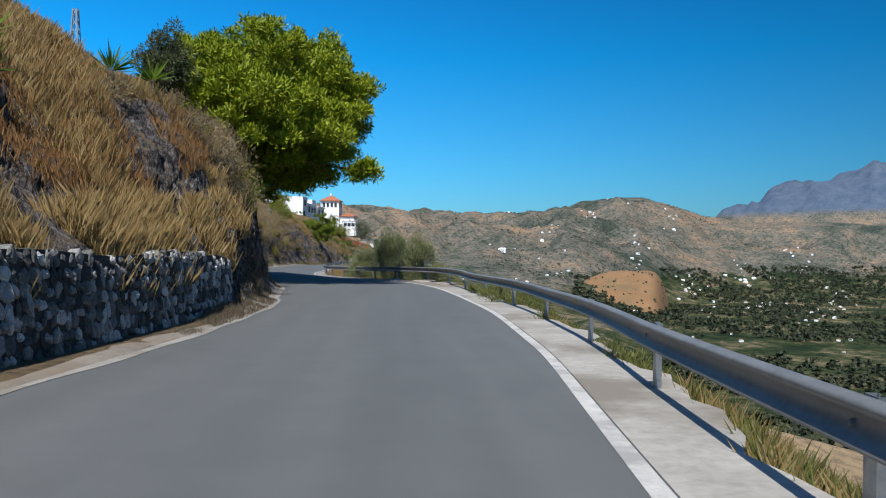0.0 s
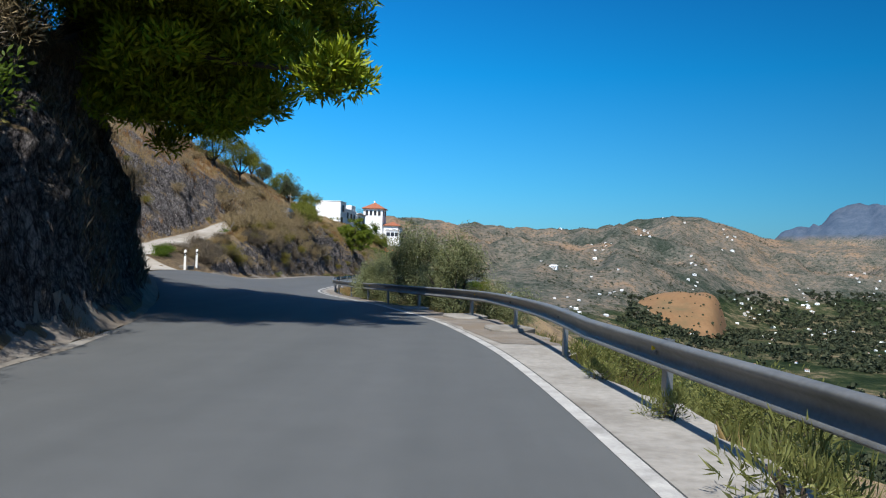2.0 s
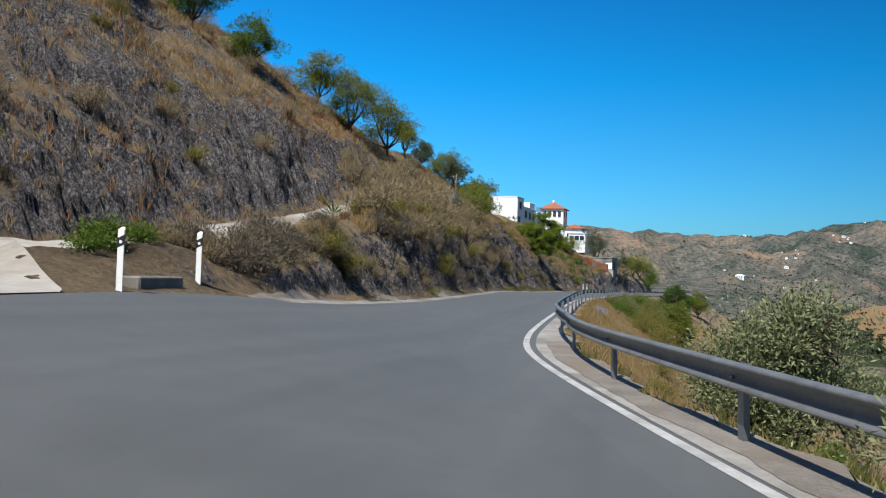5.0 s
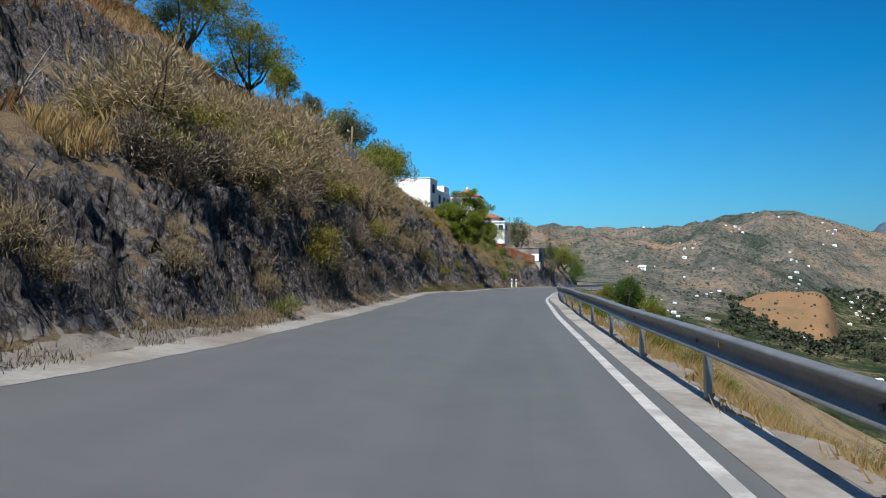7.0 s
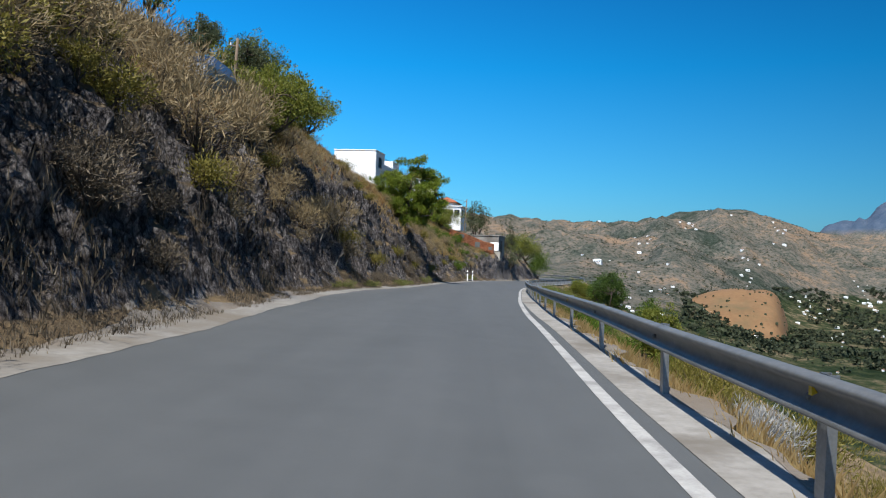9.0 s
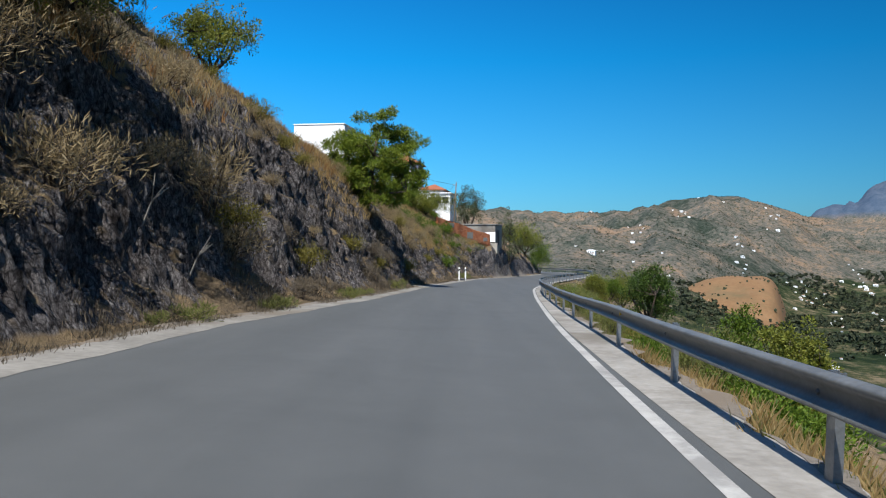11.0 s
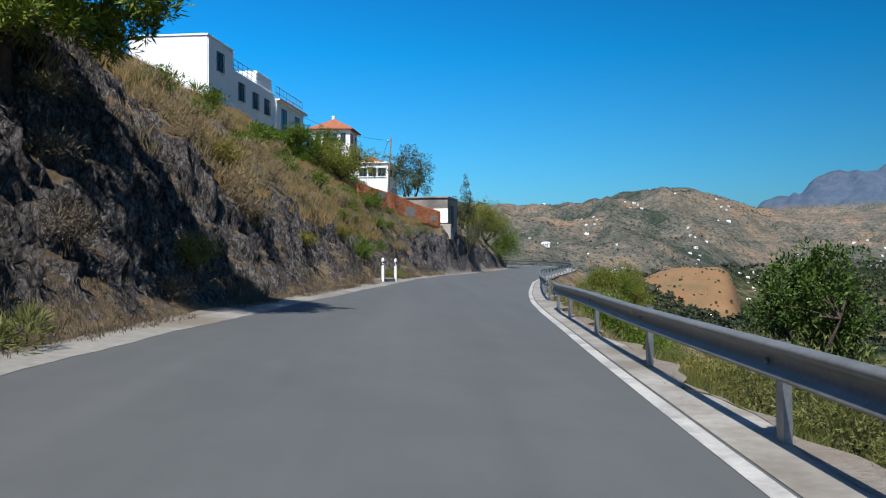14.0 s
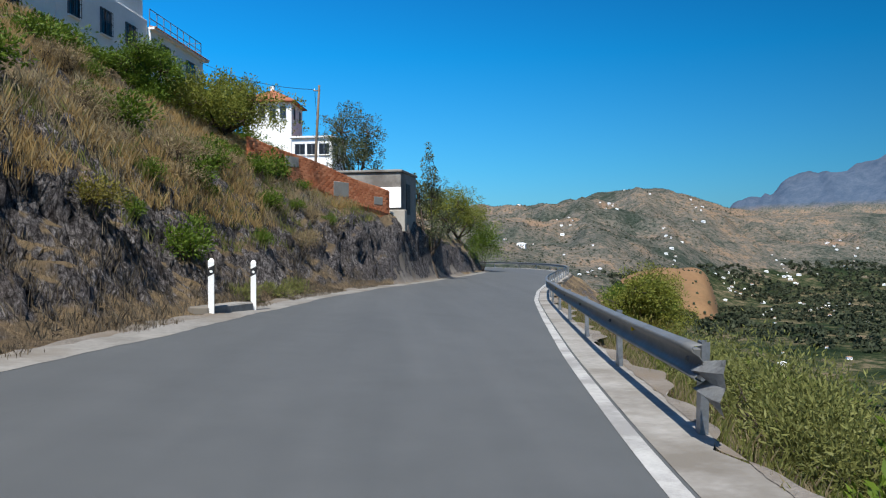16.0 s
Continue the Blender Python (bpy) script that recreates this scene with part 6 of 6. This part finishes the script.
# ---------------------------------------------------------------- the brick ruin and its concrete hut
def brick_material():
    m, nt, b = base("red_hollow_brick", 0.9, 0, 0.2)
    info = nt.nodes.new("ShaderNodeObjectInfo")
    n = noise_node(nt, coords(nt), 9.0, 5, 0.7)
    f = maths(nt, "ADD", maths(nt, "MULTIPLY", n, 0.6), maths(nt, "MULTIPLY", info.outputs["Random"], 0.4))
    nt.links.new(ramp(nt, f, [(0.3, (0.54, 0.165, 0.07)), (0.7, (0.74, 0.30, 0.15))]), b.inputs["Base Color"])
    bump(nt, b, n, 0.5, 0.02)
    return m


BRICK_RED = brick_material()
GREY_RENDER = surface("grey_cement_render", (0.212, 0.198, 0.177), (0.325, 0.311, 0.283), 0.9, 0.9, stain=(0.141, 0.127, 0.113))
PATCH_RENDER = surface("pale_patch_of_render", (0.297, 0.269, 0.226), (0.41, 0.382, 0.332), 1.6, 0.9)
RUIN_A, RUIN_B = Vector((-12.0, 156.0, 0)), Vector((-6.4, 164.9, 0))
_dir = RUIN_B - RUIN_A
RUIN_L, RUIN_T = _dir.length, math.degrees(math.atan2(_dir.y, _dir.x))
ruin = thing("brick_ruin", (RUIN_A.x, RUIN_A.y, 0.0), "ruined wall of red hollow bricks stepping down the bank", "ruin", turn=RUIN_T)


def ruin_top(u):
    return 3.93 - 0.155 * u - 0.05 * math.sin(u * 1.1)


bm = bmesh.new()
N = 24
rows_v = []
for k in range(N + 1):
    u = RUIN_L * k / N
    g = bank_xy(RUIN_A.x + _dir.x * k / N, RUIN_A.y + _dir.y * k / N)[2] - 0.4
    t = max(ruin_top(u) - 0.03, g + 0.5)
    rows_v.append([bm.verts.new(p) for p in ((u, -0.04, g), (u, -0.04, t), (u, 0.14, t), (u, 0.14, g))])
for a, b in zip(rows_v, rows_v[1:]):
    for k in range(4):
        bm.faces.new((a[k], b[k], b[(k + 1) % 4], a[(k + 1) % 4]))
bm.faces.new(rows_v[0])
bm.faces.new(rows_v[-1][::-1])
bmesh.ops.recalc_face_normals(bm, faces=bm.faces[:])
core = part("wall", bm, BRICK_RED, ruin)
for u, dz, w, h in ((2.6, -0.4, 0.9, 0.45), (6.2, -0.8, 1.2, 0.7), (9.4, -0.75, 0.8, 0.4)):
    bm = bmesh.new()
    box(bm, u - w / 2, u + w / 2, -0.085, -0.04, ruin_top(u) + dz - h / 2, ruin_top(u) + dz + h / 2, 0.01)
    part("render_patch", bm, PATCH_RENDER, ruin, "patch of pale render")
_bm = bmesh.new()
box(_bm, -0.145, 0.145, -0.03, 0.012, -0.06, 0.06, 0.006)
_brick_me = bpy.data.meshes.new("brick")
_bm.to_mesh(_brick_me)
_bm.free()
_brick_me.materials.append(BRICK_RED)

hut = thing("hut", (-5.75, 166.0, 0.0), "small abandoned hut of grey cement with a whitewashed front", "hut", turn=-14)
bm = bmesh.new()
box(bm, -3.6, 0.0, 0.0, 3.8, 0.2, 3.45, 0.03)
part("wall", bm, GREY_RENDER, hut)
bm = bmesh.new()
box(bm, -3.75, 0.08, -0.1, 3.9, 3.45, 3.58, 0.02)
part("roof_slab", bm, GREY_RENDER, hut, "thin grey cement roof slab")
bm = bmesh.new()
box(bm, -1.15, 0.02, -0.09, 0.0, 1.5, 2.62, 0.02)
part("whitewashed_front", bm, WHITEWASH, hut, "flaking patch of whitewash on the front")
bm = bmesh.new()
box(bm, 0.0, 0.03, 1.2, 2.2, 1.2, 2.9, 0.01)
part("door", bm, IRON, hut, "dark iron door")
bm = bmesh.new()
box(bm, -1.5, 0.35, -0.55, -0.09, 0.2, 1.38, 0.03)
part("step", bm, PATCH_RENDER, hut, "low pale cement wall below the front")


# ---------------------------------------------------------------- poles and mast
POLE_WOOD = surface("weathered_pole_wood", (0.099, 0.0707, 0.0495), (0.212, 0.163, 0.12), 4.0, 0.9)


def utility_pole(at, h, lean, label="leaning wooden utility pole"):
    """A thin stake with a short arm and one insulator."""
    ob = thing("utility_pole", at, label, "pole")
    limbs_object("pole", [([v3(0, 0, -0.4), v3(lean * 0.5, 0, h * 0.5), v3(lean, 0, h)], [0.09, 0.075, 0.06])], POLE_WOOD, ob)
    bm = bmesh.new()
    box(bm, lean - 0.32, lean + 0.06, -0.03, 0.03, h - 0.34, h - 0.28, 0.01)
    part("crossarm", bm, POLE_WOOD, ob)
    for s in (-0.27,):
        bm = bmesh.new()
        bmesh.ops.create_cone(bm, cap_ends=True, segments=8, radius1=0.03, radius2=0.02, depth=0.1, matrix=Matrix.Translation((lean + s, 0, h - 0.23)))
        part("insulator", bm, POST_WHITE, ob)
    return ob


_p = bank_xy(-10.55, 167.5)
utility_pole(_p, 8.39 - _p[2], 0.3)
_p = bank_xy(-19.0, 93.0)
utility_pole(_p, 3.2, 0.1, "thin wooden pole at the end of the side track")
CABLE = surface("black_cable", (0.00849, 0.00849, 0.00849), (0.0177, 0.0177, 0.0177), 3.0, 0.6)


def cable(a, b, sag, name="cable"):
    a, b = np.array(a, float), np.array(b, float)
    u = np.linspace(0, 1, 17)[:, None]
    pts = a + (b - a) * u - np.array([0, 0, 1.0]) * sag * 4 * u * (1 - u)
    ob = thing("cable", tuple(a), "thin black overhead cable", "cable", "overhead cables")
    o = limbs_object("wire", [(pts - a, np.full(17, 0.014))], CABLE, ob)
    return ob


cable((-10.5, 167.5, 8.15), (-18.5, 174.0, 11.2), 0.4)
cable((-10.5, 167.5, 8.15), (-12.6, 192.0, 8.6), 0.3)


def lattice_mast(at, h, w):
    ob = thing("lattice_mast", at, "galvanised lattice mast on the hilltop", "mast")
    bm = bmesh.new()
    for sx in (-1, 1):
        for sy in (-1, 1):
            before = set(bm.verts)
            box(bm, -0.05, 0.05, -0.05, 0.05, 0, h)
            for v in bm.verts:
                if v not in before:
                    t = v.co.z / h
                    v.co.x += sx * w * (1 - 0.7 * t) / 2
                    v.co.y += sy * w * (1 - 0.7 * t) / 2
    part("frame", bm, POST_STEEL, ob)
    n = int(h / 0.9)
    limbs = []
    for k in range(n):
        z0, z1 = k * h / n, (k + 1) * h / n
        a, b = w * (1 - 0.7 * z0 / h) / 2, w * (1 - 0.7 * z1 / h) / 2
        for s in (-1, 1):
            limbs.append(([v3(-a * s, -a, z0), v3(b * s, -b, z1)], [0.025, 0.025]))
            limbs.append(([v3(-a, -a * s, z0), v3(-b, b * s, z1)], [0.025, 0.025]))
            limbs.append(([v3(a, -a * s, z0), v3(b, b * s, z1)], [0.025, 0.025]))
    limbs_object("bracing", limbs, POST_STEEL, ob)
    return ob


_m = bank_xy(-31.0, 57.0)
lattice_mast(_m, 9.0, 1.2)
limb_tree = almond(bank_xy(-11.5, -1.5), 3.0, 1.4, GREY_LEAF, "thin crooked sapling on the ridge of the bank", 77, 0.6, 0.5, (0.12, 0.03), bare=0.5)


# ---------------------------------------------------------------- a car parked where the track ends
CAR_PAINT = surface("silver_car_paint", (0.212, 0.226, 0.24), (0.255, 0.269, 0.283), 1.0, 0.3, 0.6, 0.5, 0.0, 0.001)
TYRE = surface("tyre_rubber", (0.012, 0.012, 0.012), (0.03, 0.03, 0.03), 8.0, 0.9)


def parked_car(at, turn):
    ob = thing("car", at, "small silver car parked at the top of the side track", "car", turn=turn)
    bm = bmesh.new()
    side = [(-2.0, 0.28), (-2.02, 0.75), (-1.85, 0.92), (-1.2, 1.0), (-0.75, 1.42), (0.75, 1.46), (1.45, 1.05), (1.95, 0.92), (2.02, 0.6), (1.98, 0.28)]
    l = [bm.verts.new((-0.82 + (0.14 if z > 1.1 else 0.0), y, z)) for y, z in side]
    r = [bm.verts.new((0.82 - (0.14 if z > 1.1 else 0.0), y, z)) for y, z in side]
    n = len(side)
    for k in range(n):
        bm.faces.new((l[k], l[(k + 1) % n], r[(k + 1) % n], r[k]))
    bm.faces.new(l[::-1])
    bm.faces.new(r)
    bmesh.ops.recalc_face_normals(bm, faces=bm.faces[:])
    bmesh.ops.bevel(bm, geom=bm.edges[:], offset=0.06, segments=2, affect="EDGES")
    part("body", bm, CAR_PAINT, ob)
    for name, y0, z0, y1, z1 in (("windscreen", -1.19, 1.02, -0.79, 1.39), ("rear_window", 1.41, 1.09, 0.82, 1.42)):
        bm = bmesh.new()
        o = -0.02 if y0 < 0 else 0.02
        f = [bm.verts.new(p) for p in ((-0.62, y0 + o, z0 + 0.02), (0.62, y0 + o, z0 + 0.02), (0.56, y1 + o, z1 + 0.02), (-0.56, y1 + o, z1 + 0.02))]
        bm.faces.new(f)
        part(name, bm, DARK_GLASS, ob)
    for s in (-1, 1):
        bm = bmesh.new()
        f = [bm.verts.new((s * x, y, z)) for x, y, z in ((0.79, -0.95, 1.04), (0.79, 1.2, 1.08), (0.70, 0.72, 1.38), (0.70, -0.68, 1.36))]
        bm.faces.new(f if s > 0 else f[::-1])
        part("side_window", bm, DARK_GLASS, ob)
        for y in (-1.25, 1.28):
            bm = bmesh.new()
            bmesh.ops.create_cone(bm, cap_ends=True, segments=20, radius1=0.31, radius2=0.31, depth=0.2, matrix=pose(s * 0.76, y, 0.31, 0, 90, 0))
            w = part("wheel", bm, TYRE, ob)
            bm = bmesh.new()
            bmesh.ops.create_cone(bm, cap_ends=True, segments=16, radius1=0.19, radius2=0.17, depth=0.03, matrix=pose(s * 0.87, y, 0.31, 0, 90, 0))
            part("rim", bm, GALVANISED, w)
        bm = bmesh.new()
        box(bm, s * 0.62 - 0.14, s * 0.62 + 0.14, -2.06, -1.98, 0.62, 0.78, 0.02)
        part("headlight", bm, POST_WHITE, ob)
    return ob


_p = bank_point(88.6, 5.0)
parked_car((float(_p[0]), float(_p[1]), float(_p[2]) + 0.06), 178)

# ---------------------------------------------------------------- the far side of the valley
def valley_z(x, y):
    """Height of the valley's sheet under a place, from its own grid."""
    dx, dy = x - HOME[0], y - HOME[1]
    r, a = np.hypot(dx, dy), np.arctan2(dx, dy)
    i = np.clip(np.searchsorted(_az, a) - 1, 0, len(_az) - 2)
    j = np.clip(np.searchsorted(_rr, r) - 1, 0, len(_rr) - 2)
    u, w = np.clip((a - _az[i]) / (_az[i + 1] - _az[i]), 0, 1), np.clip((r - _rr[j]) / (_rr[j + 1] - _rr[j]), 0, 1)
    return (_Z[i, j] * (1 - u) + _Z[i + 1, j] * u) * (1 - w) + (_Z[i, j + 1] * (1 - u) + _Z[i + 1, j + 1] * u) * w


FAR_TREE = leafy("far_tree_crowns", (0.0212, 0.0297, 0.0141), (0.0601, 0.0672, 0.0354), 0.0, 0.9)
_t = np.random.RandomState(8)


def tree_dots(name, n, a0, a1, r0, r1, size, keep, label, tufts=10):
    """Small uneven crowns all over a far slope, each of a few loose tufts."""
    a = np.radians(_t.uniform(a0, a1, n))
    r = np.sqrt(_t.uniform(r0 ** 2, r1 ** 2, n))
    x, y = HOME[0] + np.sin(a) * r, HOME[1] + np.cos(a) * r
    ok = keep(x, y, r, np.degrees(a))
    x, y, r = x[ok], y[ok], r[ok]
    z = valley_z(x, y)
    n = len(x)
    s = size * _t.uniform(0.55, 1.5, n)
    d = unit(n * tufts, _t)
    d[:, 2] = np.abs(d[:, 2]) * 1.1
    sr = np.repeat(s, tufts)[:, None]
    mid = np.repeat(np.stack([x, y, z + 0.35 * s], -1), tufts, 0) + d * sr * _t.uniform(0.35, 0.95, (n * tufts, 1))
    a1 = unit(n * tufts, _t)
    a2 = np.cross(a1, unit(n * tufts, _t))
    a1, a2 = a1 * sr * 0.42, a2 * sr * 0.42
    v = np.stack([mid - a1, mid - a2, mid + a1, mid + a2], 1)
    f = np.arange(n * tufts * 4).reshape(-1, 4)
    return mesh_object(name, v.reshape(-1, 3), f, FAR_TREE, label=label, category="trees", kind="stuff")


tree_dots("far_trees", 24000, -12, 42, 640, 2150, 1.15, lambda x, y, r, a: fbm(x * 0.006, y * 0.006, 0 * x, 3, 41) > -0.25, "scattered olives and almonds on the far hills")
tree_dots("valley_trees", 8000, 14, 44, 420, 1700, 3.0, lambda x, y, r, a: (valley_z(x, y) < -30) & ~((a > 14) & (a < 24.5) & (r < 640)) & (fbm(x * 0.012, y * 0.012, 0 * x, 3, 42) > -0.35), "dark groves on the valley floor", 22)
tree_dots("near_valley_trees", 2600, -5, 80, 60, 420, 2.6, lambda x, y, r, a: fbm(x * 0.03, y * 0.03, 0 * x, 3, 44) > -0.1, "trees on the slope towards the valley", 60)


def knoll_dots(n):
    """Low dark shrubs on the bare knoll."""
    rng = np.random.RandomState(19)
    verts, faces = [], []
    for _ in range(n):
        i, j = rng.randint(8, 78), rng.randint(14, 34)
        p = np.array([_kx[i, j], _ky[i, j], _kz[i, j]]) + np.array([rng.uniform(-3, 3), rng.uniform(-3, 3), 0])
        s = rng.uniform(0.7, 1.7)
        o = len(verts)
        for k in range(6):
            verts.append(p + s * np.array([math.cos(k * 1.047), math.sin(k * 1.047), -0.4]) * rng.uniform(0.8, 1.2))
        for k in range(6):
            verts.append(p + s * np.array([0.9 * math.cos(k * 1.047 + 0.4), 0.9 * math.sin(k * 1.047 + 0.4), 0.8]) * rng.uniform(0.8, 1.2))
        verts.append(p + np.array([0, 0, 1.3 * s]))
        faces += [(o + k, o + (k + 1) % 6, o + 6 + (k + 1) % 6, o + 6 + k) for k in range(6)] + [(o + 6 + k, o + 6 + (k + 1) % 6, o + 12) for k in range(6)]
    mesh_object("knoll_shrubs", verts, faces, FAR_TREE, label="scattered dark shrubs on the bare knoll", category="shrubs", kind="stuff")


knoll_dots(170)


def far_villa(at, turn, s, w):
    ob = thing("villa", at, "small white villa far across the valley", "house", "villas across the valley", turn)
    bm = bmesh.new()
    box(bm, -3.2 * s * w, 3.2 * s * w, -2.6 * s, 2.6 * s, -2.5, 3.2 * s)
    part("wall", bm, WHITEWASH, ob)
    bm = bmesh.new()
    x, y, z, h = 3.5 * s * w, 2.9 * s, 3.2 * s, 1.2 * s
    v = [bm.verts.new(p) for p in ((-x, -y, z), (x, -y, z), (x, y, z), (-x, y, z), (-x * 0.55, 0, z + h), (x * 0.55, 0, z + h))]
    for f in ((0, 1, 5, 4), (1, 2, 5), (2, 3, 4, 5), (3, 0, 4), (3, 2, 1, 0)):
        bm.faces.new([v[i] for i in f])
    part("roof", bm, WHITEWASH if w > 1.2 else FAR_ROOF, ob)
    for u in (-1.7, 0.0, 1.7):
        bm = bmesh.new()
        box(bm, (u - 0.5) * s * w, (u + 0.5) * s * w, -2.66 * s, -2.58 * s, 1.0 * s, 2.3 * s)
        part("window", bm, DARK_GLASS, ob)
    return ob


FAR_ROOF = surface("faded_far_roof_tile", (0.212, 0.106, 0.0636), (0.318, 0.191, 0.127), 0.3, 0.9)
_models = [far_villa((70.0, 800.0, float(valley_z(70.0, 800.0))), 20, 1.0, 1.0), far_villa((150.0, 1050.0, float(valley_z(150.0, 1050.0))), -25, 1.1, 1.5)]
_clusters = [(-2, 900, 6), (2, 760, 10), (4.5, 640, 8), (8.5, 1100, 10), (10, 800, 12), (12.0, 1300, 16), (13.5, 950, 16), (15, 1500, 14), (17, 900, 16), (18.5, 1250, 22), (20, 900, 16), (21, 1600, 14),
             (23, 1150, 26), (25, 900, 18), (26.5, 1350, 26), (28, 1050, 34), (30, 1500, 20), (31.5, 900, 30), (33, 1200, 20), (34, 700, 8), (27, 640, 4), (24.5, 560, 4), (9, 1750, 10), (17, 1850, 6), (5, 1900, 8), (1, 1850, 6)]
for ca, cr, n in _clusters:
    for k in range(int(n * (0.8 if ca > 22 and 850 < cr < 1450 else 0.6))):
        a = math.radians(ca + _t.normal() * 0.6)
        r = max(520.0, cr + _t.normal() * 70)
        x, y = HOME[0] + math.sin(a) * r, HOME[1] + math.cos(a) * r
        s = _t.uniform(0.25, 0.58) * (0.75 + 0.25 * min(r, 1500) / 1000)
        copy_thing(_models[_t.randint(2)], Matrix.LocRotScale((x, y, float(valley_z(x, y))), Euler((0, 0, _t.uniform(-0.8, 0.8))), (s, s, s)))


# ---------------------------------------------------------------- single stones and bricks
_stone_me = []
for k, (v, f) in enumerate(_kinds):
    me = bpy.data.meshes.new("stone")
    me.from_pydata(v, [], f)
    me.materials.append(STONE)
    _stone_me.append(me)
for m, k in STONE_PLACES:
    ob = new("stone", _stone_me[k])
    ob.parent = stone_wall
    ob.matrix_basis = m

_count = 0
for row in range(13):
    u = 0.2 + 0.15 * (row % 2)
    while u < RUIN_L - 0.2:
        z = ruin_top(u) - 0.10 - row * 0.135
        g = bank_xy(RUIN_A.x + _dir.x * u / RUIN_L, RUIN_A.y + _dir.y * u / RUIN_L)[2]
        if z > g + 0.02 and _count < 300:
            ob = new("brick", _brick_me)
            ob.parent = ruin
            ob.matrix_basis = pose(u, -0.045, z, 0, 0, 0)
            _count += 1
        u += 0.302
